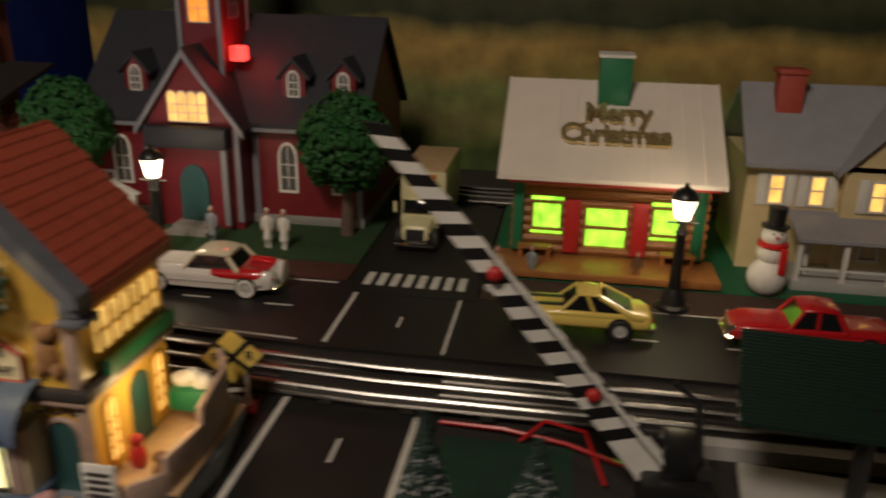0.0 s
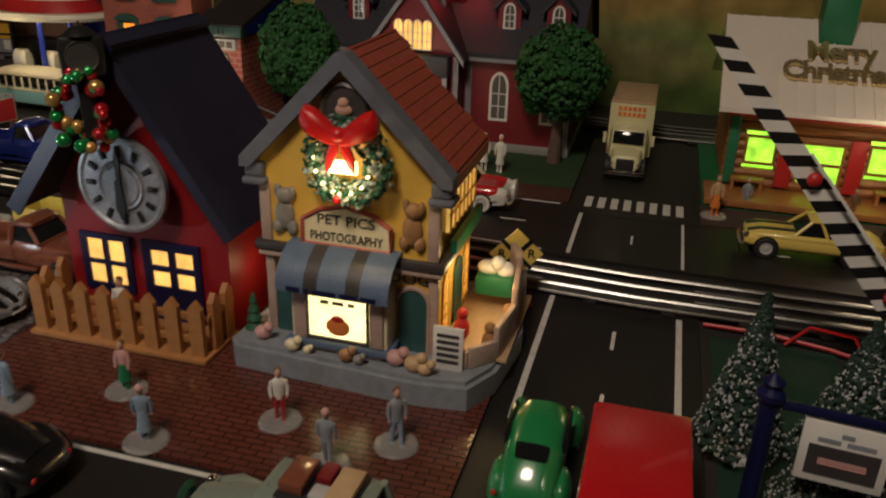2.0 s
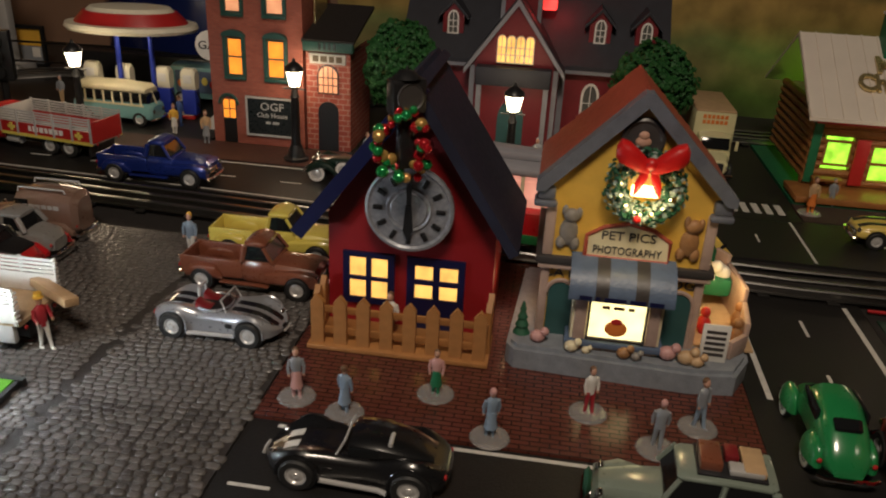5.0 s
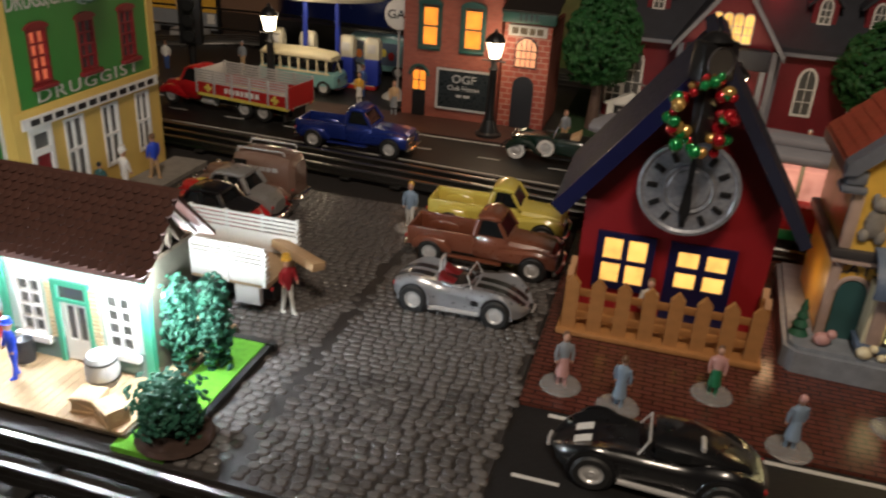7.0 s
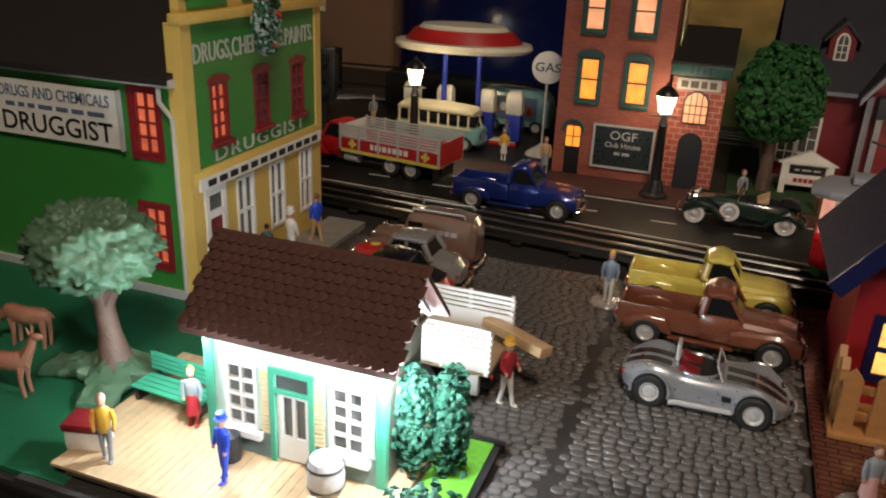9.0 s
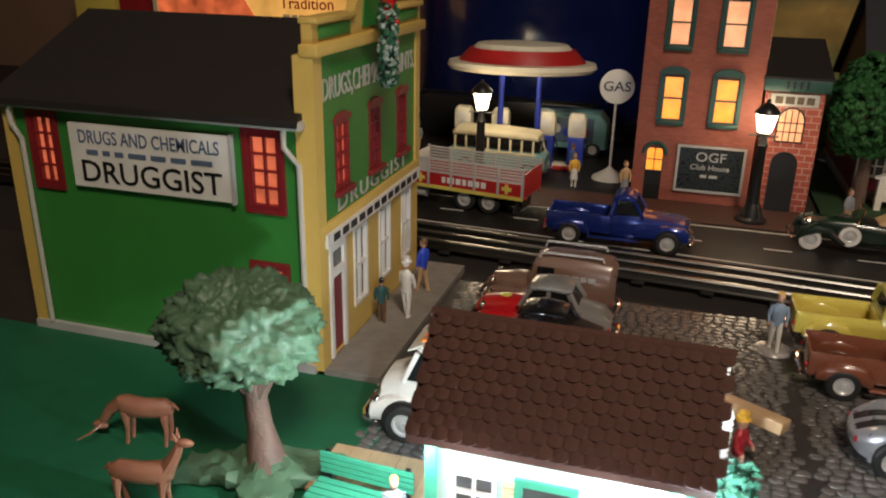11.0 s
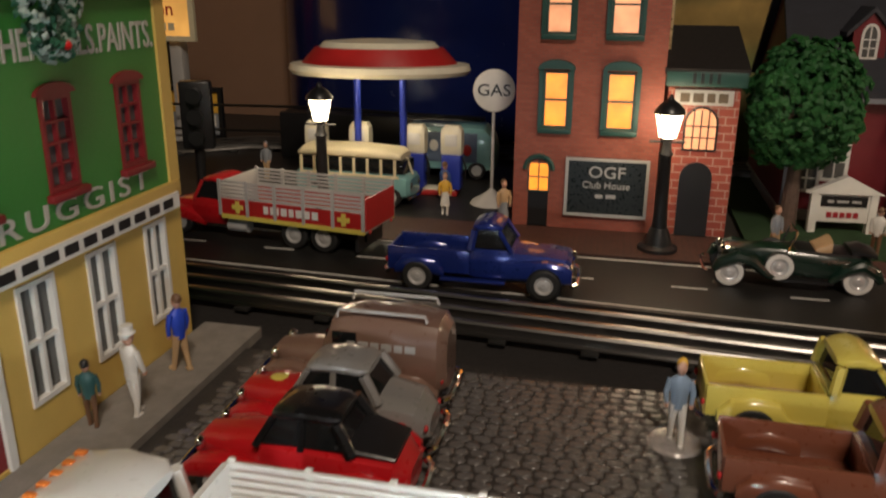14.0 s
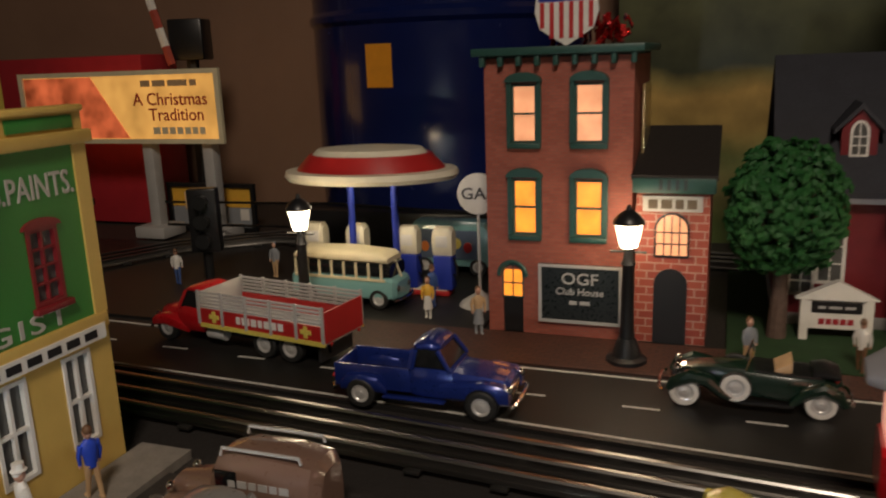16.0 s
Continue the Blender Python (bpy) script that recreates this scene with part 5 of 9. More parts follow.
def wheel(parent, x, y, r, w=0.55, white=False, side=1, rim="hubcap"):
    m = pose(x / 100, y / 100, r / 100, -90 * side, 0, 0)
    prof = [(r * 0.5, -w / 2), (r * 0.9, -w / 2), (r, -w / 3), (r, w / 3), (r * 0.9, w / 2), (r * 0.62, w / 2), (r * 0.58, w / 3)]
    wo = part("wheel", lathe(B(), prof, n=24, closed=True), "rubber", parent, "", m)
    if white:
        part("whitewall", lathe(B(), [(r * 0.6, w * 0.5), (r * 0.92, w * 0.47), (r * 0.9, w * 0.53), (r * 0.62, w * 0.55)], n=24, closed=True), "white", wo)
    hub = [(0.01, w * 0.42), (r * 0.16, w * 0.46), (r * 0.2, w * 0.38), (r * 0.45, w * 0.3), (r * 0.52, w * 0.42), (r * 0.6, w * 0.44), (r * 0.6, 0), (0.01, 0)]
    part("rim", lathe(B(), hub, n=20), rim, wo)
    return wo


def fender(parent, paint_, x, y, r, long=1.6, wide=0.55, top=0.75, z=None):
    bm = B()
    z = r if z is None else z
    bmesh.ops.create_uvsphere(bm, u_segments=16, v_segments=10, radius=1.0)
    bmesh.ops.bisect_plane(bm, geom=bm.verts[:] + bm.edges[:] + bm.faces[:], plane_co=(0, 0, 0.02), plane_no=(0, 0, -1), clear_outer=True)
    bmesh.ops.holes_fill(bm, edges=bm.edges[:])
    bmesh.ops.transform(bm, matrix=Matrix.Translation((x, y, z)) @ Matrix.Diagonal((r * long, wide, r + top, 1)), verts=bm.verts)
    return part("fender", bm, paint_, parent)


def cabin(parent, paint_, x0, x1, rx0, rx1, w, rw, z0, z1, thick=0.28, roof_paint=None, mid=True, name="roof"):
    """Glasshouse: dark glass, pillars and a crowned roof. x0 is the rear, x1 the front."""
    g = B()
    vs = [[g.verts.new((x, s * ww, z)) for x, ww, z, s in ((x0 + 0.08, w - 0.08, z0, 1), (x1 - 0.08, w - 0.08, z0, 1), (x1 - 0.08, w - 0.08, z0, -1), (x0 + 0.08, w - 0.08, z0, -1))], [g.verts.new((x, s * ww, z)) for x, ww, z, s in ((rx0 + 0.08, rw - 0.08, z1, 1), (rx1 - 0.08, rw - 0.08, z1, 1), (rx1 - 0.08, rw - 0.08, z1, -1), (rx0 + 0.08, rw - 0.08, z1, -1))]]
    for i in range(4):
        g.faces.new((vs[0][i], vs[0][(i + 1) % 4], vs[1][(i + 1) % 4], vs[1][i]))
    g.faces.new(vs[0][::-1]), g.faces.new(vs[1])
    part("window", g, "darkglass", parent)
    ro = part(name, hull(B(), [(rx0 - 0.15, rw * 0.8, z1 - 0.1, z1 + thick * 0.5), (rx0 + 0.2, rw, z1 - 0.2, z1 + thick * 0.85), ((rx0 + rx1) / 2, rw + 0.05, z1 - 0.15, z1 + thick * 1.15), (rx1 - 0.2, rw, z1 - 0.2, z1 + thick * 0.85), (rx1 + 0.12, rw * 0.85, z1 - 0.1, z1 + thick * 0.45)], 20, 3), roof_paint or paint_, parent)
    cols = [(x0, rx0, w, rw), (x1, rx1, w, rw)] + ([((x0 + x1) / 2 + 0.1, (rx0 + rx1) / 2 + 0.1, w, rw)] if mid else [])
    for a, b, c, d in cols:
        for s in (-1, 1):
            part("pillar", tube(B(), [(a, s * c, z0 - 0.1), (b, s * d, z1)], 0.15 if (a, b) != (x0, rx0) else 0.24, 6), roof_paint or paint_, parent)
    return ro


def lights(parent, x, y, z, r=0.26, back=None, bz=None, by=None):
    for s in (-1, 1):
        hl = part("headlight", ball(B(), (x, s * y, z), r * 0.7, r, r, 12, 8), "chrome", parent)
        part("lens", ball(B(), (x + r * 0.35, s * y, z), r * 0.5, r * 0.78, r * 0.78, 12, 8), "paneglass", hl)
        if back is not None:
            part("tail_light", ball(B(), (back, s * (by or y), bz or z), 0.1, 0.16, 0.16, 8, 6), "red", parent)


def bumper(parent, x, w, z, bow=0.3, r=0.16):
    sgn = 1 if x > 0 else -1
    pts = [(x - sgn * bow, -w, z), (x - sgn * bow * 0.2, -w * 0.75, z), (x, 0, z), (x - sgn * bow * 0.2, w * 0.75, z), (x - sgn * bow, w, z)]
    return part("bumper", tube(B(), pts, r, 8), "chrome", parent)


def axles(parent, xs, y, r, w=0.55, white=False, rim="hubcap"):
    for x in xs:
        for s in (-1, 1):
            wheel(parent, x, s * y, r, w, white, s, rim)


def pickup(name, x, y, turn, p, label, wb=7.9, bed="planks"):
    t = thing(name, x, y, 0.0, turn, label, "pickup truck", "pickup trucks")
    f, r = wb / 2 + 0.1, -wb / 2
    part("hood", hull(B(), [(0.5, 1.75, 1.3, 2.75), (2.2, 1.65, 1.25, 2.7), (f - 0.2, 1.55, 1.2, 2.6), (f + 1.2, 1.4, 1.1, 2.4), (f + 1.5, 1.2, 1.2, 2.1)], 20, 4), p, t)
    for s in (-1, 1):
        part("front_fender", hull(B(), [(1.3, 0.4, 1.0, 2.0), (f - 1.0, 0.5, 1.05, 2.25), (f, 0.55, 1.2, 2.35), (f + 1.2, 0.52, 1.0, 2.2), (f + 1.6, 0.35, 1.0, 1.9)], 16, 4), p, t, "", pose(0, s * 0.0158, 0))
        part("rear_fender", hull(B(), [(r - 1.5, 0.2, 0.95, 1.5), (r - 1.0, 0.42, 1.0, 2.05), (r, 0.48, 1.2, 2.2), (r + 1.1, 0.42, 1.0, 2.05), (r + 1.6, 0.15, 0.9, 1.3)], 16, 3), p, t, "", pose(0, s * 0.0175, 0))
        part("running_board", box(B(), r + 1.4, 1.6, s * 1.85 - 0.25, s * 1.85 + 0.25, 0.75, 0.9, 0.04), p, t)
        part("bed_side", box(B(), r - 2.0, -0.7, s * 1.55 - 0.12, s * 1.55 + 0.12, 1.1, 2.6, 0.08), p, t)
        part("arch_shadow", lathe(B(), [(0.01, -0.1), (1.06, -0.1), (1.06, 0.1), (0.01, 0.1)], n=20), "black", t, "", pose(f / 100, s * 0.0205, 0.0095, 90))
    part("cab", hull(B(), [(-0.75, 1.6, 0.9, 2.8), (-0.3, 1.8, 0.85, 2.9), (1.2, 1.85, 0.85, 2.9), (2.0, 1.7, 0.9, 2.8)], 20, 6), p, t)
    cabin(t, p, -0.6, 1.9, -0.4, 1.1, 1.72, 1.5, 2.85, 3.95, 0.5, mid=False)
    part("tailgate", box(B(), r - 2.05, r - 1.85, -1.5, 1.5, 1.1, 2.5, 0.06), p, t)
    part("bed_front", box(B(), -0.85, -0.7, -1.5, 1.5, 1.1, 2.6, 0.05), p, t)
    part("bed_floor", box(B(), r - 1.95, -0.8, -1.45, 1.45, 1.05, 1.25), bed, t)
    for k in range(4):
        part("floor_strip", box(B(), r - 1.9, -0.85, -1.1 + 0.7 * k, -1.04 + 0.7 * k, 1.25, 1.29), "chrome" if bed == "planks" else p, t)
    part("chassis", box(B(), r - 1.6, f + 1.2, -0.9, 0.9, 0.55, 1.1), "black", t)
    part("grille", box(B(), f + 1.35, f + 1.6, -0.9, 0.9, 1.15, 1.75, 0.05), "chrome", t)
    lights(t, f + 1.5, 1.5, 1.85, 0.28, r - 2.1, 1.7, 1.5)
    bumper(t, f + 1.95, 2.0, 0.95), bumper(t, r - 2.3, 1.7, 0.95)
    axles(t, (f, r), 2.0, 0.95)
    return t


def glide(rows, n):
    """Rows of numbers smoothed by a curve through them, n steps between each two."""
    out = []
    for i in range(len(rows) - 1):
        p0, p1, p2, p3 = rows[max(i - 1, 0)], rows[i], rows[i + 1], rows[min(i + 2, len(rows) - 1)]
        for k in range(n):
            u = k / n
            out.append(tuple(0.5 * (2 * b + (c - a) * u + (2 * a - 5 * b + 4 * c - d) * u * u + (3 * b - a - 3 * c + d) * u ** 3) for a, b, c, d in zip(p0, p1, p2, p3)))
    return out + [tuple(rows[-1])]


def swept_body(bm, rows):
    """Sports car skin. Rows: x, half width, z of the middle, of the wing's crest, of the bulge, of the sill."""
    loops = []
    for x, w, zm, zc, zb, zs in glide(rows, 5):
        half = glide([(0, zm), (0.45 * w, zm), (0.78 * w, zc), (0.97 * w, (zc + zb) / 2), (w, zb), (0.95 * w, zs + 0.2), (0.85 * w, zs), (0, zs)], 3)
        loops.append([(x, y, z) for y, z in half] + [(x, -y, z) for y, z in half[-2:0:-1]])
    return rings(bm, loops)


ROADSTER = [(-4.5, 0.5, 1.3, 1.3, 1.15, 1.0), (-4.2, 1.35, 1.6, 1.58, 1.25, 0.75), (-3.4, 1.78, 1.95, 2.05, 1.35, 0.55), (-2.7, 1.9, 2.03, 2.22, 1.4, 0.5), (-1.9, 1.8, 1.97, 2.12, 1.4, 0.45), (-1.0, 1.62, 1.86, 1.9, 1.35, 0.45), (0.4, 1.6, 1.86, 1.88, 1.35, 0.45), (1.5, 1.68, 1.88, 1.96, 1.35, 0.45), (2.7, 1.86, 1.78, 2.03, 1.3, 0.5), (3.5, 1.72, 1.52, 1.78, 1.2, 0.55), (4.2, 1.3, 1.15, 1.38, 1.05, 0.65), (4.6, 0.5, 0.95, 1.0, 0.95, 0.75)]


def roadster(name, x, y, turn, p, stripe_, label, spans, seat="maroon"):
    """Open sports car with swelling wings; spans are the lengthwise runs of its two stripes."""
    t = thing(name, x, y, 0.0, turn, label, "sports car", "sports cars")
    f, r = 2.7, -2.7
    part("body", swept_body(B(), ROADSTER), p, t)
    top = glide([(q[0], q[2]) for q in ROADSTER], 8)
    for s in (-1, 1):
        for a, b in spans:
            loops = []
            for xx, zz in [q for q in top if a <= q[0] <= b]:
                loops.append([(xx, s * 0.46 - 0.25, zz - 0.02), (xx, s * 0.46 + 0.25, zz - 0.02), (xx, s * 0.46 + 0.25, zz + 0.025), (xx, s * 0.46 - 0.25, zz + 0.025)])
            part("stripe", rings(B(), loops), stripe_, t)
        for xx, w in ((f, 1.86), (r, 1.9)):
            # Black disc on the flank draws the shade of the wheel opening.
            part("wheel_well", lathe(B(), [(0.01, -0.08), (1.0, -0.08), (1.0, 0.1), (0.01, 0.1)], n=24), "black", t, "", pose(xx / 100, s * (w - 0.08) / 100, 0.0088, 90))
            arc = [(xx + 1.03 * math.cos(k), s * (w - 0.02 - 0.1 * math.sin(k)), 0.88 + 1.03 * math.sin(k)) for k in [math.pi * (j / 12 * 1.1 - 0.05) for j in range(13)]]
            part("arch_lip", tube(B(), arc, 0.1, 6), p, t)
        part("side_pipe", tube(B(), [(f - 1.05, s * 1.72, 0.62), (r + 1.5, s * 1.8, 0.55), (r + 1.05, s * 1.92, 0.52)], 0.14, 8), "hubcap", t)
        part("seat", hull(B(), [(-1.35, 0.45, 1.5, 2.4), (-0.95, 0.45, 1.4, 2.15), (-0.3, 0.45, 1.4, 1.98)], 12, 4), seat, t, "", pose(0, s * 0.006, 0))
        part("side_vent", box(B(), 1.0, 1.5, s * 1.66 - 0.05, s * 1.66 + 0.05, 1.1, 1.4, 0.04), "black", t)
    part("cockpit", hull(B(), [(-1.55, 1.0, 1.6, 1.95), (-0.4, 1.3, 1.6, 1.94), (0.75, 1.1, 1.6, 1.95)], 16, 4), "black", t)
    rim = [(-0.4 + 1.2 * math.cos(k), 1.28 * math.sin(k), 1.93) for k in [2 * math.pi * j / 24 for j in range(25)]]
    part("cockpit_rim", tube(B(), rim, 0.1, 6), p, t)
    ws = part("windscreen", tube(B(), [(0.95, -1.2, 1.86), (0.55, -1.08, 2.65), (0.55, 1.08, 2.65), (0.95, 1.2, 1.86)], 0.06, 6), "hubcap", t)
    pane = box(B(), -0.015, 0.015, -1.08, 1.08, -0.4, 0.4, 0, pose(0.75, 0, 2.25) @ pose(0, 0, 0, 0, -27, 0))
    part("pane", pane, "screenglass", ws)
    part("roll_bar", tube(B(), [(-1.6, 0.05, 1.9), (-1.62, 0.15, 2.75), (-1.62, 0.95, 2.75), (-1.6, 1.05, 1.9)], 0.11, 8), "hubcap", t)
    part("steering_wheel", lathe(B(), [(0.28, -0.03), (0.34, 0), (0.28, 0.03), (0.24, 0)], n=14, closed=True), "black", t, "", pose(0.003, 0.005, 0.0222, 0, 70, 0))
    part("mouth", ball(B(), (4.5, 0, 0.9), 0.16, 0.45, 0.14), "black", t)
    lights(t, 4.0, 1.0, 1.3, 0.24, -4.3, 1.3, 1.1)
    part("bumper", tube(B(), [(4.75, -0.5, 0.85), (4.8, 0, 0.85), (4.75, 0.5, 0.85)], 0.08, 6), "hubcap", t)
    axles(t, (f, r), 1.73, 0.88, 0.62)
    return t


def coupe(name, x, y, turn, p, label, wb=7.2, roof=None, low=None, fast=False, chrome_rows=True, white=True, top=3.5, width=2.0, stripe_=None):
    t = thing(name, x, y, 0.0, turn, label, "car", "parked cars")
    f, r = wb / 2, -wb / 2
    part("body", hull(B(), [(r - 2.4, 1.5, 1.0, 1.8), (r - 2.1, width - 0.15, 0.75, 2.1), (r, width, 0.65, 2.25), (0, width, 0.6, 2.25), (f, width, 0.65, 2.2), (f + 1.3, width - 0.1, 0.75, 2.05), (f + 1.75, width - 0.4, 0.9, 1.8)], 28, 3.4), low or p, t)
    part("upper_body", hull(B(), [(r - 2.3, width - 0.5, 1.6, 2.0), (r - 1.6, width - 0.05, 1.5, 2.35), (0, width - 0.02, 1.5, 2.36), (f + 0.6, width - 0.05, 1.5, 2.28), (f + 1.7, width - 0.5, 1.4, 1.95)], 28, 3.4), p, t)
    if fast:
        cabin(t, p, -4.2, 1.4, -1.6, 0.1, width - 0.15, width - 0.55, 2.2, top - 0.1, 0.25, roof, True)
        part("louvre", box(B(), -1.3, 1.0, -1.15, 1.15, 0, 0.08, 0, pose(-3.0, 0, 2.82) @ pose(0, 0, 0, 0, -24, 0)), "black", t)
    else:
        cabin(t, p, -2.4, 1.7, -1.7, 0.8, width - 0.15, width - 0.5, 2.2, top, 0.35, roof, True)
    for xx in (f, r):
        for s in (-1, 1):
            part("arch_shadow", lathe(B(), [(0.01, -0.1), (1.0, -0.1), (1.0, 0.1), (0.01, 0.1)], n=20), "black", t, "", pose(xx / 100, s * (width - 0.02) / 100, 0.0092, 90))
    axles(t, (f, r), width - 0.08, 0.88, 0.55, white)
    if stripe_:
        for s in (-1, 1):
            part("stripe", hull(B(), [(0.9, 0.3, 2.2, 2.4), (f + 0.7, 0.3, 2.1, 2.33), (f + 1.6, 0.28, 1.8, 2.05)], 12, 6), stripe_, t, "", pose(0, s * 0.008, 0))
    part("grille", box(B(), f + 1.6, f + 1.85, -1.2, 1.2, 1.1, 1.6, 0.08), "chrome", t)
    lights(t, f + 1.6, 1.45, 1.75, 0.27, r - 2.45, 1.7, 1.4)
    bumper(t, f + 2.1, 1.95, 0.95, 0.4, 0.2), bumper(t, r - 2.7, 1.95, 0.95, 0.4, 0.2)
    if chrome_rows:
        for s in (-1, 1):
            part("chrome_strip", box(B(), r - 1.6, f + 1.2, s * (width + 0.0) - 0.03, s * (width + 0.0) + 0.03, 1.62, 1.7), "chrome", t)
    return t


def vintage(name, x, y, turn, p, label, kind, fenders=None, roof=None, L=9.5):
    """Rounded pre-war car: kind is 'panel', 'coupe' or 'softtop'."""
    t = thing(name, x, y, 0.0, turn, label, "car", "parked cars")
    f, r = 2.9, -2.7
    part("hood", hull(B(), [(0.6, 1.25, 1.0, 2.75), (2.2, 1.1, 1.0, 2.65), (f + 1.0, 0.8, 0.9, 2.4), (f + 1.5, 0.45, 0.9, 1.9)], 20, 3), fenders if kind == "coupe" else p, t)
    if kind == "coupe":
        part("emblem", ball(B(), (2.4, 0, 2.62), 0.5, 0.4, 0.06, 10, 6), "caryellow", t, "small yellow emblem on the hood")
    for s in (-1, 1):
        part("front_fender", hull(B(), [(0.6, 0.3, 0.7, 1.0), (1.5, 0.45, 0.8, 1.7), (f - 0.2, 0.52, 1.1, 2.1), (f + 0.9, 0.5, 1.0, 1.9), (f + 1.5, 0.3, 0.9, 1.4)], 14, 3), fenders or p, t, "", pose(0, s * 0.0145, 0))
        part("rear_fender", hull(B(), [(r - 1.8, 0.25, 0.8, 1.2), (r - 1.0, 0.45, 0.8, 1.9), (r, 0.5, 1.1, 2.05), (r + 1.1, 0.42, 0.8, 1.8), (r + 1.8, 0.2, 0.7, 1.0)], 14, 3), fenders or p, t, "", pose(0, s * 0.0155, 0))
        part("running_board", box(B(), r + 1.4, 1.4, s * 1.6 - 0.3, s * 1.6 + 0.3, 0.6, 0.75, 0.04), "black", t)
    if kind == "panel":
        part("body", hull(B(), [(r - 2.1, 1.1, 1.0, 3.9), (r - 1.7, 1.6, 0.8, 4.4), (r, 1.75, 0.7, 4.6), (-0.2, 1.7, 0.7, 4.6), (0.8, 1.5, 0.7, 4.3), (1.3, 1.25, 0.8, 3.2)], 24, 4), p, t)
        ws = part("windscreen", hull(B(), [(0.75, 1.25, 3.0, 3.95), (1.15, 1.15, 3.0, 3.6)], 16, 6), "darkglass", t)
        for s in (-1, 1):
            part("side_window", box(B(), -0.6, 0.6, s * 1.7 - 0.06, s * 1.7 + 0.06, 3.0, 3.9, 0.05), "darkglass", t)
            part("roof_rail", tube(B(), [(r - 1.2, s * 1.2, 4.5), (r - 1.1, s * 1.2, 4.8), (0.4, s * 1.2, 4.8), (0.5, s * 1.2, 4.4)], 0.09, 6), "hubcap", t)
            part("rear_window", ball(B(), (r - 1.98, s * 0.6, 3.3), 0.12, 0.38, 0.42, 12, 8), "darkglass", t)
            bars(t, "lightgrey", r + 0.9, s * 1.74, 3.3, [0.5, 0.4, 0.5, 0.4, 0.5, 0.4], 0.36, 0, 0.12)
    else:
        part("body", hull(B(), [(r - 2.0, 0.9, 0.9, 1.9), (r - 1.4, 1.4, 0.8, 2.5), (r, 1.6, 0.7, 2.75), (0, 1.6, 0.7, 2.85), (1.2, 1.35, 0.8, 2.8)], 24, 4), p, t)
        rp = roof or p
        cabin(t, p, -2.6, 1.3, -1.9, 0.6, 1.45, 1.2, 2.7, 3.75, 0.4, rp, True)
        if kind == "softtop":
            part("tonneau", hull(B(), [(r - 1.5, 1.2, 2.4, 2.62), (r, 1.45, 2.6, 2.95), (-1.9, 1.4, 2.7, 3.0)], 16, 4), "black", t)
    part("grille", hull(B(), [(f + 1.2, 0.55, 0.9, 2.2), (f + 1.55, 0.35, 1.0, 1.8)], 12, 3), "chrome", t)
    part("chassis", box(B(), r - 1.5, f + 1.0, -1.0, 1.0, 0.5, 1.0), "black", t)
    lights(t, f + 0.9, 1.1, 2.15, 0.3, r - 1.9, 1.6, 1.2)
    bumper(t, f + 2.0, 1.8, 0.85, 0.4), bumper(t, r - 2.4, 1.7, 0.85, 0.4)
    axles(t, (f, r), 1.6, 0.88, 0.5, False)
    return t


bp = pickup("pickup_truck", -77.3, 59.7, 0, "carblue", "dark blue stepside pickup truck with chrome bumpers", 7.7)
bp.matrix_basis = bp.matrix_basis @ Matrix.Diagonal((1.08, 1.08, 1.08, 1))
pickup("pickup_truck", -58.3, 38.2, -1.5, "carbrown", "brown pickup truck with a small shield on the door", 7.8, "carbrown")
pickup("pickup_truck", -58.6, 44.3, 1, "caryellow", "yellow pickup truck with a wooden bed", 7.6, "deck")
rs = roadster("sports_car", -58.2, 30.6, -2, "carsilver", "carblack", "silver open roadster with two black stripes", ((-4.3, -1.7), (1.0, 4.3)))
rs.matrix_basis = rs.matrix_basis @ Matrix.Diagonal((1.05, 1.09, 1.14, 1))
rs = roadster("sports_car", -44.6, 17.4, 180, "carblack", "carwhite", "glossy black sports coupe with two white hood bars", ((2.9, 3.7),), "black")
part("roof", hull(B(), [(-3.7, 0.8, 1.7, 2.0), (-2.6, 1.2, 1.6, 2.5), (-1.2, 1.35, 1.7, 2.85), (-0.1, 1.3, 1.8, 2.85), (0.35, 1.15, 2.3, 2.72)], 20, 3), "carblack", rs)
for s in (-1, 1):
    part("side_window", box(B(), -1.2, 0.3, s * 1.29 - 0.06, s * 1.29 + 0.06, 2.0, 2.5, 0.05), "darkglass", rs)
rs.matrix_basis = rs.matrix_basis @ Matrix.Diagonal((1.14, 1.08, 1.1, 1))
mus = coupe("fastback_car", -0.4, 61.0, 180, "mustang", "yellow fastback car with black stripes and louvres", 6.7, None, None, True, False, False, 3.5, 1.9, "black")
coupe("coupe_car", 17.2, 61.0, 180, "carred", "red two-door coupe with chrome trim", 8.2, None, None, False, True, True, 3.5, 2.0)
vintage("panel_van", -80.9, 43.2, 180, "cartaupe", "brown rounded panel van with a roof rack", "panel")
vintage("vintage_coupe", -80.6, 38.9, 180, "cargrey", "dark grey vintage coupe with a red hood", "coupe", "carred")
vintage("vintage_softtop", -80.4, 34.9, 180, "carred", "red vintage car with a black soft top", "softtop", "carred", "carblack")


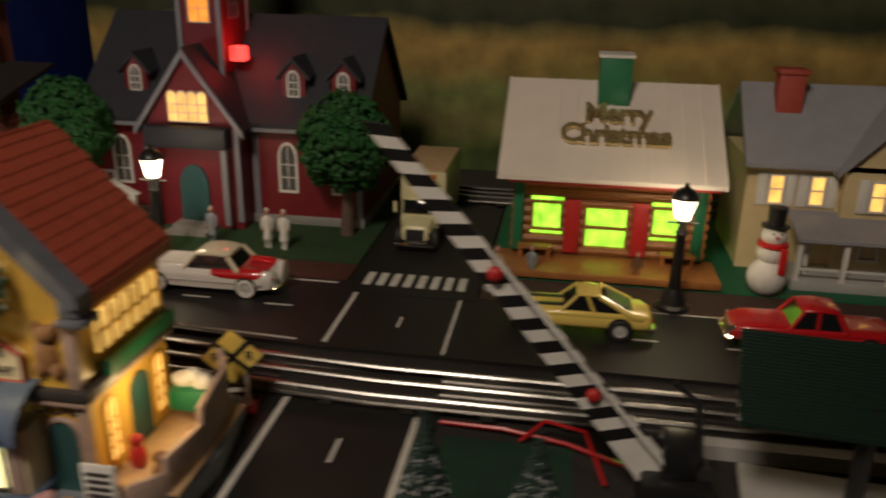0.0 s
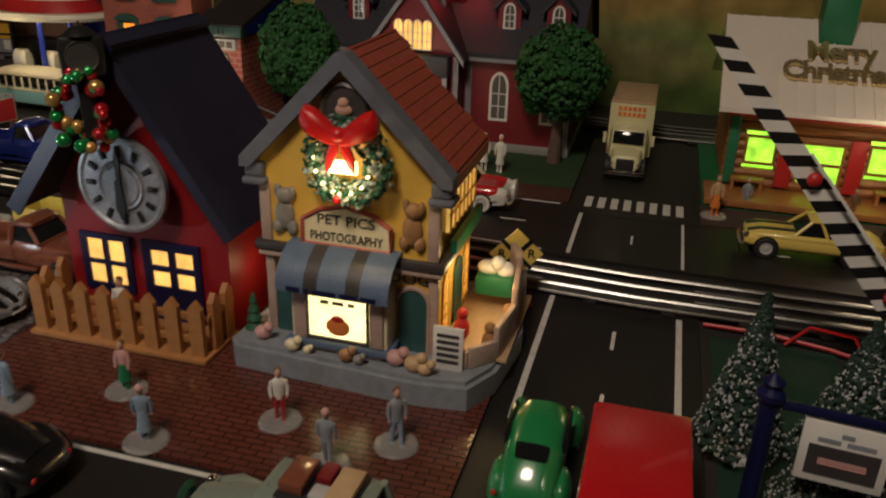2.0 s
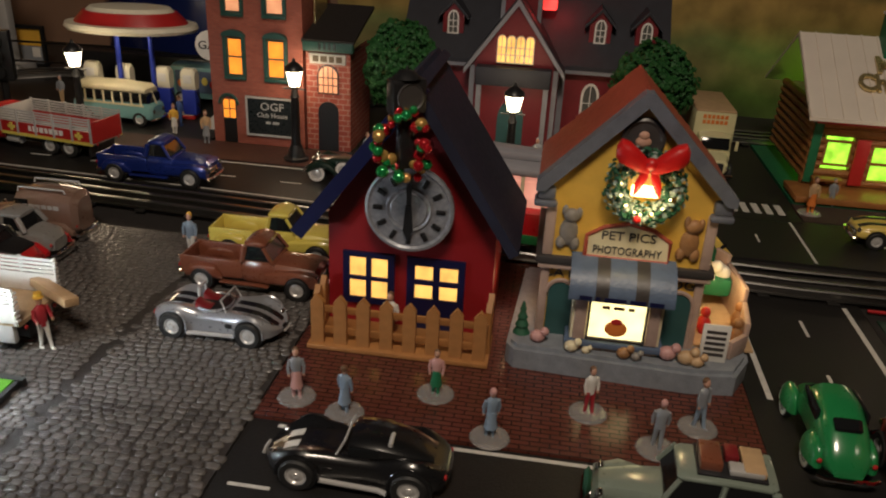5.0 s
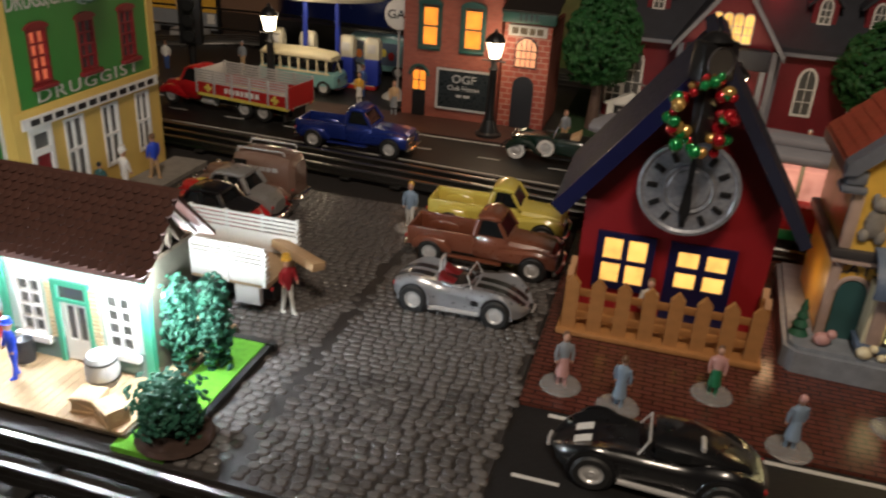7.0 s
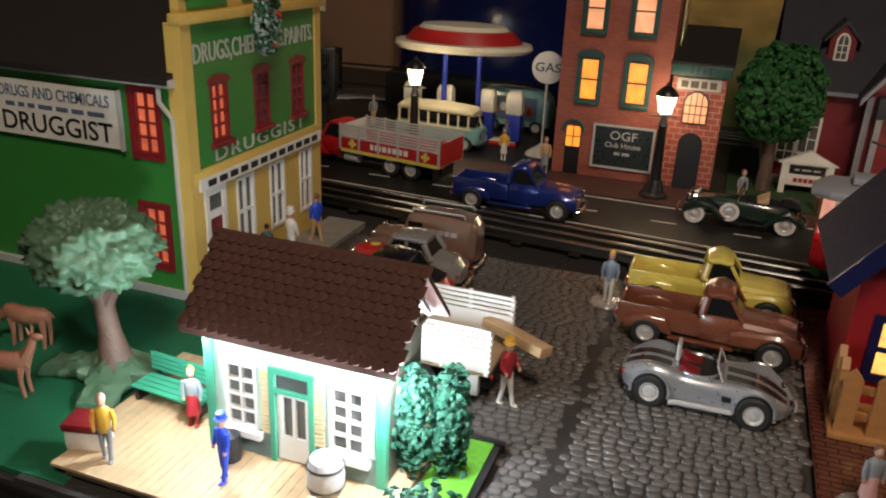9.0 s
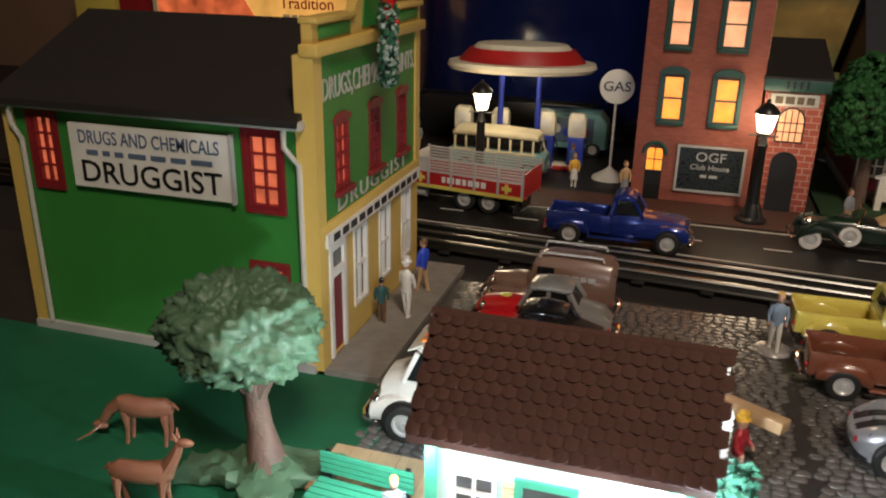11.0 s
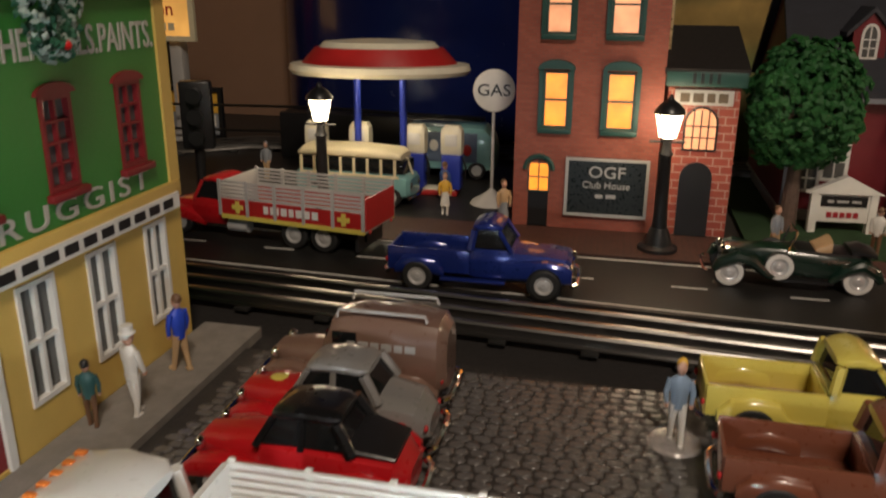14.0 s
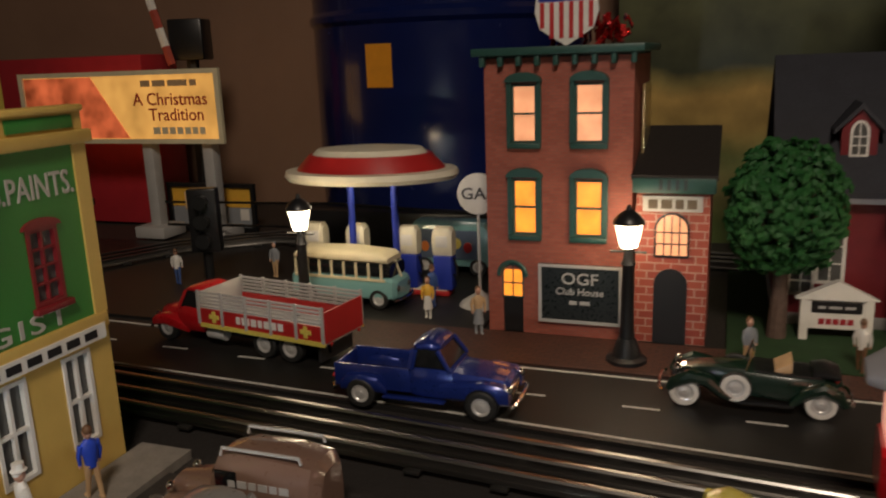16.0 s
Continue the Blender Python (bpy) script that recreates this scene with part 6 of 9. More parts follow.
def hardtop():
    t = thing("hardtop_car", -32.8, 63.6, 0, 180, "white car with a red rear, cream roof and spare wheel", "car", "parked cars")
    rows = [(-6.4, 1.0, 1.7, 1.75, 1.4, 1.0), (-6.1, 1.9, 2.1, 2.3, 1.5, 0.8), (-4.6, 2.15, 2.3, 2.48, 1.5, 0.65), (-2.0, 2.2, 2.4, 2.45, 1.5, 0.6), (1.5, 2.2, 2.4, 2.45, 1.5, 0.6), (4.4, 2.15, 2.3, 2.42, 1.5, 0.65), (5.9, 2.0, 2.0, 2.2, 1.4, 0.75), (6.4, 1.5, 1.6, 1.8, 1.3, 0.9)]
    part("body", swept_body(B(), rows), "carwhite", t)
    part("red_rear", swept_body(B(), [(-5.7, 1.9, 2.24, 2.42, 1.8, 1.45), (-4.6, 2.18, 2.34, 2.52, 1.8, 1.35), (-2.0, 2.23, 2.44, 2.49, 1.85, 1.3), (-0.9, 2.22, 2.42, 2.46, 2.0, 1.7)]), "carred", t, "red rear quarter")
    cabin(t, "carwhite", -3.3, 1.7, -2.3, 0.7, 2.0, 1.65, 2.35, 3.45, 0.45, "carcream", False)
    part("spare_wheel", lathe(B(), [(0.01, 0.25), (0.6, 0.3), (0.95, 0.15), (0.95, -0.2), (0.01, -0.2)], n=24), "carwhite", t, "", pose(-0.067, 0, 0.019, 0, -90, 0))
    for s in (-1, 1):
        for xx in (4.2, -4.0):
            # Wheel openings: shade drawn as black discs on the body side.
            part("wheel_well", lathe(B(), [(0.01, -0.1), (1.02, -0.1), (1.02, 0.1), (0.01, 0.1)], n=20), "black", t, "", pose(xx / 100, s * 0.0212, 0.0088, 90))
        part("chrome_strip", box(B(), -5.4, 5.4, s * 2.2 - 0.04, s * 2.2 + 0.04, 1.22, 1.34), "hubcap", t)
    lights(t, 6.1, 1.5, 1.8, 0.28, -6.3, 1.7, 1.6)
    bumper(t, 6.7, 2.0, 0.95, 0.4, 0.2), bumper(t, -6.7, 2.0, 0.95, 0.4, 0.2)
    axles(t, (4.2, -4.0), 2.1, 0.9, 0.5, True)


hardtop()


def beetle():
    t = thing("small_round_car", -17.6, 25.9, 0, 90, "bright green rounded small car", "car", "parked cars")
    part("body", hull(B(), [(-4.6, 0.8, 0.9, 1.3), (-4.0, 1.3, 0.7, 2.3), (-2.6, 1.45, 0.6, 3.3), (-1.0, 1.5, 0.6, 3.95), (0.6, 1.5, 0.6, 3.9), (1.3, 1.45, 0.6, 3.2), (1.8, 1.35, 0.6, 2.5), (3.2, 1.1, 0.7, 2.2), (4.0, 0.7, 0.9, 1.5)], 24, 2.8), "beetle", t)
    part("rear_window", hull(B(), [(-3.1, 0.75, 3.0, 3.22), (-2.5, 0.8, 3.3, 3.55)], 12, 4), "darkglass", t)
    part("windscreen", hull(B(), [(1.0, 1.1, 2.9, 3.5), (1.55, 1.1, 2.7, 3.1)], 12, 4), "darkglass", t)
    for s in (-1, 1):
        part("side_window", box(B(), -1.9, 0.9, s * 1.38 - 0.12, s * 1.38 + 0.12, 2.75, 3.5, 0.1), "darkglass", t)
        for xx in (2.6, -2.6):
            fender(t, "beetle", xx, s * 1.5, 0.9, 1.6, 0.55, 0.5)
    lights(t, 3.6, 1.4, 1.6, 0.3, -4.0, 1.5, 1.5)
    bumper(t, 4.5, 1.7, 0.9), bumper(t, -4.8, 1.7, 0.9)
    axles(t, (2.6, -2.6), 1.6, 0.88, 0.5, True)


beetle()


def red_van():
    t = thing("delivery_van", -12.9, 20.9, 0, 90, "red delivery van with a tall box body", "van")
    part("box_body", box(B(), -4.8, 3.4, -2.2, 2.2, 1.0, 6.0, 0.25), "carred", t)
    part("cab", hull(B(), [(3.4, 2.0, 0.9, 4.0), (3.7, 2.0, 0.8, 3.8), (4.2, 1.9, 0.8, 3.0), (4.9, 1.7, 0.9, 2.6), (5.2, 1.4, 1.0, 2.2)], 20, 5), "carred", t)
    part("windscreen", box(B(), 3.85, 4.0, -1.6, 1.6, 2.9, 3.6, 0.05), "darkglass", t)
    part("roof_edge", box(B(), -4.85, -4.7, -2.1, 2.1, 5.5, 5.7), "red", t)
    part("emblem", lathe(B(), [(0.01, 0.05), (1.1, 0.05), (1.1, 0), (0.01, 0)], n=20), "white", t, "round white emblem with no writing", pose(-0.048, 0, 0.04, 0, -90, 0))
    axles(t, (3.4, -2.8), 1.9, 1.1, 0.7)
    bumper(t, 5.5, 2.0, 1.0)
    lights(t, 5.0, 1.5, 2.0, 0.3, -4.85, 1.6, 2.0)


red_van()


def wagon():
    t = thing("touring_wagon", -27.3, 17.0, -0.05, 178, "grey-green station wagon with luggage on the roof", "car", "parked cars")
    part("hood", hull(B(), [(0.9, 1.45, 1.0, 2.7), (2.8, 1.2, 1.0, 2.6), (4.4, 0.9, 0.9, 2.3), (4.7, 0.6, 0.9, 1.9)], 20, 3.5), "jeep", t)
    part("body", hull(B(), [(-4.6, 1.5, 0.8, 2.7), (-4.2, 1.75, 0.7, 2.85), (0, 1.8, 0.7, 2.9), (1.2, 1.5, 0.8, 2.8)], 20, 5), "jeep", t)
    cabin(t, "jeep", -4.3, 1.3, -4.0, 0.6, 1.65, 1.45, 2.75, 3.9, 0.35)
    for s in (-1, 1):
        part("front_fender", hull(B(), [(1.2, 0.35, 0.8, 1.4), (2.2, 0.5, 0.9, 1.9), (3.3, 0.55, 1.1, 2.1), (4.6, 0.4, 0.9, 1.6)], 14, 3), "jeep", t, "", pose(0, s * 0.016, 0))
    part("rack", box(B(), -3.6, -0.2, -1.25, 1.25, 4.25, 4.35, 0.03), "gunmetal", t)
    part("suitcase", box(B(), -1.4, -0.3, -0.9, 1.0, 4.35, 4.9, 0.1), "carbrown", t)
    part("suitcase", box(B(), -2.3, -1.6, -1.0, 0.1, 4.35, 4.8, 0.1), "maroon", t)
    part("suitcase", box(B(), -3.5, -2.4, -1.0, 1.1, 4.35, 4.75, 0.1), "tan", t)
    part("rolled_tarp", box(B(), -3.4, -1.7, 0.3, 1.15, 4.36, 4.7, 0.1), "lightgrey", t)
    part("grille", hull(B(), [(4.5, 0.5, 0.9, 2.0), (4.8, 0.35, 1.0, 1.7)], 12, 3), "chrome", t)
    part("wreath_front", lathe(B(), [(0.5, -0.2), (0.8, 0), (0.5, 0.2), (0.25, 0)], n=14, closed=True), "pine", t, "small green wreath on the grille", pose(0.0495, 0, 0.018, 0, 90, 0))
    lights(t, 4.3, 1.1, 2.0, 0.32, -4.7, 1.7, 1.4)
    bumper(t, 5.1, 1.8, 0.9), bumper(t, -5.0, 1.8, 0.9)
    axles(t, (3.2, -3.0), 1.6, 0.95, 0.55)


wagon()


def touring():
    t = thing("open_touring_car", -57.0, 64.9, 0, 180, "dark green open touring car with whitewall tyres", "car", "parked cars")
    part("hood", hull(B(), [(0.2, 1.25, 1.2, 2.75), (2.0, 1.1, 1.2, 2.7), (3.9, 0.9, 1.1, 2.5), (4.1, 0.8, 1.2, 2.4)], 20, 4), "cargreen", t)
    part("body", hull(B(), [(-5.0, 1.2, 1.0, 2.2), (-4.3, 1.55, 0.9, 2.5), (-2.0, 1.7, 0.8, 2.6), (0.4, 1.5, 0.9, 2.7)], 20, 5), "cargreen", t)
    part("cockpit", hull(B(), [(-4.2, 1.2, 2.2, 2.62), (-2.0, 1.35, 2.3, 2.68), (-0.2, 1.2, 2.4, 2.76)], 16, 5), "black", t)
    part("seat", hull(B(), [(-2.4, 1.1, 2.4, 3.5), (-2.0, 1.15, 2.3, 3.2), (-1.4, 1.1, 2.3, 2.85)], 14, 4), "tan", t)
    part("folded_top", hull(B(), [(-5.2, 1.2, 2.3, 2.8), (-4.4, 1.4, 2.4, 3.05), (-3.6, 1.2, 2.4, 2.9)], 14, 3), "black", t)
    for s in (-1, 1):
        part("front_fender", tube(B(), [(0.6, s * 1.7, 0.75), (1.6, s * 1.7, 1.1), (2.6, s * 1.7, 1.9), (3.6, s * 1.7, 2.1), (4.7, s * 1.7, 1.6), (5.0, s * 1.7, 1.1)], [0.2, 0.35, 0.45, 0.5, 0.42, 0.25], 10), "cargreen", t)
        part("rear_fender", tube(B(), [(-2.4, s * 1.7, 0.75), (-3.2, s * 1.7, 1.6), (-4.2, s * 1.7, 2.05), (-5.1, s * 1.7, 1.6), (-5.5, s * 1.7, 1.0)], [0.2, 0.42, 0.48, 0.42, 0.25], 10), "cargreen", t)
        part("running_board", box(B(), -2.6, 0.8, s * 1.7 - 0.3, s * 1.7 + 0.3, 0.65, 0.8, 0.04), "black", t)
        wheel(t, 0.9, s * 1.75, 0.98, 0.4, True, s).location.z = 0.0165
    part("windscreen", tube(B(), [(0.3, -1.2, 2.6), (-0.1, -1.1, 3.9), (-0.1, 1.1, 3.9), (0.3, 1.2, 2.6)], 0.08, 6), "chrome", t)
    part("radiator", hull(B(), [(4.0, 0.8, 1.0, 2.55), (4.3, 0.75, 1.1, 2.45)], 14, 4), "chrome", t)
    lights(t, 4.5, 0.9, 2.3, 0.36, -5.3, 1.4, 1.4)
    bumper(t, 5.7, 1.8, 1.0, 0.3, 0.12), bumper(t, -6.0, 1.7, 1.0, 0.3, 0.12)
    axles(t, (4.0, -4.1), 1.65, 1.0, 0.42, True)


touring()


def stake_truck(name, x, y, turn, cabp, sidep, rail, floor_, label, bed_len, tandem, decal):
    t = thing(name, x, y, 0, turn, label, "truck", "trucks")
    f = bed_len / 2 + 0.6
    part("cab", hull(B(), [(f - 1.3, 2.0, 1.0, 3.2), (f + 0.9, 2.1, 1.0, 3.3), (f + 1.8, 1.9, 1.1, 3.1)], 20, 6), cabp, t)
    cabin(t, cabp, f - 1.2, f + 1.6, f - 1.0, f + 0.9, 1.9, 1.6, 3.1, 4.5, 0.4, None, False)
    part("hood", hull(B(), [(f + 1.2, 1.7, 1.1, 3.1), (f + 3.0, 1.5, 1.1, 2.9), (f + 4.4, 1.25, 1.1, 2.6), (f + 4.8, 1.0, 1.2, 2.2)], 20, 4), cabp, t)
    for s in (-1, 1):
        part("front_fender", hull(B(), [(f + 0.8, 0.3, 0.9, 1.5), (f + 2.0, 0.55, 1.1, 2.2), (f + 3.2, 0.6, 1.3, 2.4), (f + 4.4, 0.5, 1.1, 2.1), (f + 4.9, 0.3, 1.1, 1.7)], 16, 3.4), cabp, t, "", pose(0, s * 0.0175, 0))
        part("bed_side", box(B(), -bed_len / 2 - 1.4, f - 1.5, s * 2.45 - 0.08, s * 2.45 + 0.08, 2.3, 3.5 if decal else 3.0), sidep, t)
        for k in range(5):
            part("stake_rail", box(B(), -bed_len / 2 - 1.4, f - 1.5, s * 2.45 - 0.07, s * 2.45 + 0.07, 3.6 + 0.3 * k - (0 if decal else 0.45), 3.76 + 0.3 * k - (0 if decal else 0.45)), rail, t)
        n = 6
        for k in range(n):
            xx = -bed_len / 2 - 1.3 + (bed_len + 0.5) * k / (n - 1)
            part("stake", box(B(), xx - 0.12, xx + 0.12, s * 2.55 - 0.08, s * 2.55 + 0.08, 2.2, 5.05 if decal else 4.5), rail, t)
        if decal:
            part("sill", box(B(), -bed_len / 2 - 1.4, f - 1.5, s * 2.5 - 0.12, s * 2.5 + 0.12, 1.95, 2.3), "caryellow", t)
            bars(t, "white", (f - bed_len / 2 - 2.9) / 2, s * 2.55, 2.95, [0.5, 0.5, 0.5, 0.4, 0.5, 0.15, 0.4, 0.4], 0.6, 0, 0.2)
            for xx in (-bed_len / 2 + 0.3, f - 3.0):
                part("emblem", box(box(B(), xx - 0.5, xx + 0.5, s * 2.56 - 0.05, s * 2.56 + 0.05, 2.75, 3.1), xx - 0.17, xx + 0.17, s * 2.57 - 0.05, s * 2.57 + 0.05, 2.45, 3.4), "caryellow", t)
            part("fuel_tank", tube(B(), [(f - 3.4, s * 1.7, 1.2), (f - 1.6, s * 1.7, 1.2)], 0.5, 14), "lightgrey", t)
        else:
            part("flash", box(B(), f - 0.5, f + 1.4, s * 2.09 - 0.06, s * 2.09 + 0.06, 1.9, 2.1), "orange", t)
            part("flash", box(B(), f - 0.3, f + 1.2, s * 2.09 - 0.06, s * 2.09 + 0.06, 1.5, 1.68), "red", t)
    part("bed_end", box(B(), -bed_len / 2 - 1.5, -bed_len / 2 - 1.35, -2.4, 2.4, 2.2, 4.6 if decal else 3.4), sidep, t)
    part("bed_end", box(B(), f - 1.55, f - 1.45, -2.4, 2.4, 2.2, 4.9 if decal else 4.4), rail, t)
    part("bed_floor", box(B(), -bed_len / 2 - 1.4, f - 1.5, -2.4, 2.4, 2.0, 2.25), floor_, t)
    part("chassis", box(B(), -bed_len / 2 - 0.8, f + 3.8, -1.0, 1.0, 0.9, 1.9), "black", t)
    part("mud_flap", box(B(), -bed_len / 2 - 0.6, -bed_len / 2 - 0.4, -2.1, 2.1, 0.4, 1.9), "gunmetal", t)
    xs = ((f + 3.0, -bed_len / 2 + 2.3, -bed_len / 2 + 4.9) if tandem else (f + 3.0, -bed_len / 2 + 1.6))
    axles(t, xs, 1.85, 1.15, 0.75, False, "lightgrey")
    lights(t, f + 4.6, 1.6, 2.0, 0.3, -bed_len / 2 - 1.5, 2.0, 1.8)
    bumper(t, f + 5.2, 2.1, 1.1)
    part("grille", box(B(), f + 4.6, f + 4.9, -0.9, 0.9, 1.3, 2.1, 0.06), "chrome", t)
    return t


stake_truck("stake_truck", -93.6, 66.0, 171, "carred", "canopyred", "lightgrey", "lightgrey", "red stake truck with grey rails and yellow sill", 12.0, True, True)


def farm_truck():
    t = thing("stake_truck", -78.4, 26.3, 0, 180, "white farm truck with a ribbed bed and orange door flashes", "truck", "trucks")
    part("hood", hull(B(), [(5.6, 1.8, 1.2, 3.5), (7.4, 1.7, 1.2, 3.4), (8.3, 1.5, 1.2, 3.05), (8.7, 1.0, 1.3, 2.4)], 20, 3.4), "carwhite", t)
    part("cab", hull(B(), [(2.6, 2.0, 1.0, 3.5), (3.0, 2.12, 0.95, 3.65), (5.9, 2.12, 1.6, 3.65), (7.2, 1.85, 1.6, 3.4)], 20, 6), "carwhite", t)
    cabin(t, "carwhite", 3.0, 6.9, 3.2, 6.2, 1.98, 1.72, 3.55, 5.1, 0.6, None, True)
    part("visor", prism(B(), [(6.1, 5.3), (6.8, 5.0), (6.8, 5.1), (6.1, 5.45)], -1.5, 1.5), "carwhite", t)
    for k in range(5):
        part("marker_light", box(B(), 5.8, 6.15, -1.25 + 0.56 * k, -0.99 + 0.56 * k, 5.5, 5.68, 0.04), "orange", t)
    for s in (-1, 1):
        part("front_fender", hull(B(), [(4.9, 0.3, 0.9, 1.6), (5.5, 0.48, 1.0, 2.3), (6.6, 0.55, 1.2, 2.65), (7.8, 0.52, 1.0, 2.4), (8.7, 0.42, 0.9, 1.9)], 16, 3.6), "carwhite", t, "", pose(0, s * 0.0176, 0))
        # Black disc stands for the shade round the front wheel.
        part("wheel_well", lathe(B(), [(0.01, -0.1), (1.3, -0.1), (1.3, 0.1), (0.01, 0.1)], n=24), "black", t, "", pose(0.067, s * 0.0225, 0.0118, 90))
        for c, z, w in (("orange", 2.75, 0.28), ("figyellow", 2.5, 0.14), ("red", 2.2, 0.2), ("orange", 1.85, 0.2)):
            part("door_flash", box(B(), -0.9, 0.9, -0.03, 0.03, -w / 2, w / 2, 0, pose(4.6, s * 2.13, z) @ pose(0, 0, 0, 0, -12, 0)), c, t)
        side_ = part("bed_side", box(B(), -9.0, 1.8, s * 2.3 - 0.1, s * 2.3 + 0.1, 2.6, 4.0, 0.04), "carwhite", t)
        for k in range(4):
            part("slat", box(B(), -9.0, 1.8, s * 2.3 - 0.08, s * 2.3 + 0.08, 4.1 + 0.3 * k, 4.3 + 0.3 * k, 0.03), "carwhite", side_)
        for xx in (-8.9, -6.3, -3.6, -0.9, 1.65):
            part("post", box(B(), xx - 0.12, xx + 0.12, s * 2.42 - 0.09, s * 2.42 + 0.09, 2.5, 5.25, 0.03), "carwhite", side_)
        for k in range(7):
            part("rib", box(B(), -9.12, -8.98, s * 2.3 - 0.22, s * 2.3 + 0.22, 2.75 + 0.34 * k, 2.92 + 0.34 * k, 0.03), "carwhite", side_)
        part("tail_guard", box(B(), -8.4, -6.6, s * 1.9 - 0.25, s * 1.9 + 0.25, 0.9, 2.3, 0.1), "lightgrey", t)
        part("fuel_tank", tube(B(), [(-1.0, s * 1.7, 1.3), (1.4, s * 1.7, 1.3)], 0.5, 14), "lightgrey", t)
        part("mirror", box(B(), 5.7, 5.8, s * 2.3 - 0.15, s * 2.3 + 0.15, 3.7, 4.4, 0.04), "gunmetal", t)
    part("bed_floor", box(B(), -9.0, 1.8, -2.2, 2.2, 2.3, 2.6), "deck", t, "tan wooden bed floor")
    part("bed_front", box(B(), 1.65, 1.85, -2.2, 2.2, 2.6, 5.2), "carwhite", t)
    part("chassis", box(B(), -8.8, 8.0, -1.1, 1.1, 0.9, 2.3), "black", t)
    part("grille", box(B(), 8.5, 8.8, -0.9, 0.9, 1.3, 2.3, 0.08), "chrome", t)
    lights(t, 8.4, 1.7, 2.0, 0.32, -9.0, 2.0, 1.6)
    bumper(t, 9.2, 2.2, 1.1, 0.3, 0.2)
    axles(t, (6.7, -4.7), 2.12, 1.12, 0.78, False, "lightgrey")


farm_truck()


def box_truck():
    t = thing("delivery_truck", -16.6, 83.2, 0.05, -90, "cream delivery truck with a tall cargo box", "truck", "trucks")
    part("cargo_box", box(B(), -9.0, 3.4, -2.6, 2.6, 1.6, 7.9, 0.15), "truckcream", t)
    part("box_roof", box(B(), -9.0, 3.4, -2.55, 2.55, 7.9, 8.15, 0.1), "tan", t)
    part("cab", hull(B(), [(3.4, 2.2, 1.2, 5.4), (4.6, 2.25, 1.1, 5.6), (5.6, 2.1, 1.1, 5.2), (6.2, 2.0, 1.1, 4.0)], 20, 6), "truckcream", t)
    part("windscreen", box(B(), -0.1, 0.1, -1.75, 1.75, -0.75, 0.75, 0.05, pose(6.05, 0, 4.45) @ pose(0, 0, 0, 0, -22, 0)), "darkglass", t)
    part("hood", hull(B(), [(5.8, 1.9, 1.1, 3.6), (7.2, 1.75, 1.1, 3.3), (8.4, 1.6, 1.1, 2.9), (8.7, 1.3, 1.2, 2.5)], 20, 4), "truckcream", t)
    part("grille", box(B(), 8.5, 8.85, -1.0, 1.0, 1.3, 2.6, 0.08), "gunmetal", t)
    for s in (-1, 1):
        part("mirror", box(B(), 5.7, 5.9, s * 2.75 - 0.2, s * 2.75 + 0.2, 3.6, 4.9, 0.08), "truckcream", t)
    for z, ws in ((7.3, [0.55, 0.2, 0.55, 0.55, 0.4, 0.5]), (6.6, [0.7, 0.2, 0.55, 0.55, 0.4, 0.5])):
        for k, w in enumerate(ws):
            part("lettering_bar", box(B(), 3.38, 3.46, -1.6 + 0.55 * k, -1.2 + 0.55 * k, z - 0.25, z + 0.25), "orange", t)
    lights(t, 8.3, 1.55, 2.0, 0.34)
    bumper(t, 9.1, 2.2, 1.0, 0.2, 0.25)
    axles(t, (6.9, -5.4), 1.95, 1.15, 0.75)
    t.matrix_basis = t.matrix_basis @ Matrix.Diagonal((0.88, 0.92, 0.92, 1))


box_truck()


def camper():
    t = thing("camper_bus", -92.9, 79.5, 0, -4, "pale blue and cream camper bus with many windows", "bus")
    part("lower_body", hull(B(), [(-5.6, 1.7, 0.9, 2.9), (-5.2, 2.0, 0.7, 3.1), (4.6, 2.0, 0.7, 3.1), (5.4, 1.8, 0.8, 2.9), (5.7, 1.4, 1.0, 2.6)], 24, 5), "busblue", t)
    part("glass_band", hull(B(), [(-5.2, 1.6, 2.9, 4.4), (-4.9, 1.85, 2.9, 4.5), (4.3, 1.85, 2.9, 4.5), (5.1, 1.55, 2.9, 4.2)], 24, 5), "darkglass", t)
    part("roof", hull(B(), [(-5.4, 1.5, 4.2, 4.8), (-4.9, 1.9, 4.2, 5.2), (0, 2.0, 4.2, 5.4), (4.2, 1.85, 4.2, 5.2), (4.8, 1.5, 4.2, 4.8)], 24, 3), "cream", t)
    for s in (-1, 1):
        for k in range(8):
            xx = -4.9 + 1.33 * k
            part("pillar", box(B(), xx - 0.12, xx + 0.12, s * 1.9 - 0.06, s * 1.9 + 0.06, 2.9, 4.4), "cream", t)
        part("chrome_strip", box(B(), -5.0, 4.8, s * 2.0 - 0.05, s * 2.0 + 0.05, 2.7, 2.95), "cream", t)
    part("screen_post", tube(B(), [(5.5, 0, 2.8), (4.9, 0, 4.4)], 0.12, 6), "cream", t)
    lights(t, 5.5, 1.1, 2.0, 0.4)
    bumper(t, 5.95, 1.9, 0.95), bumper(t, -5.9, 1.9, 0.95)
    axles(t, (4.0, -3.6), 1.75, 0.98, 0.55)


camper()


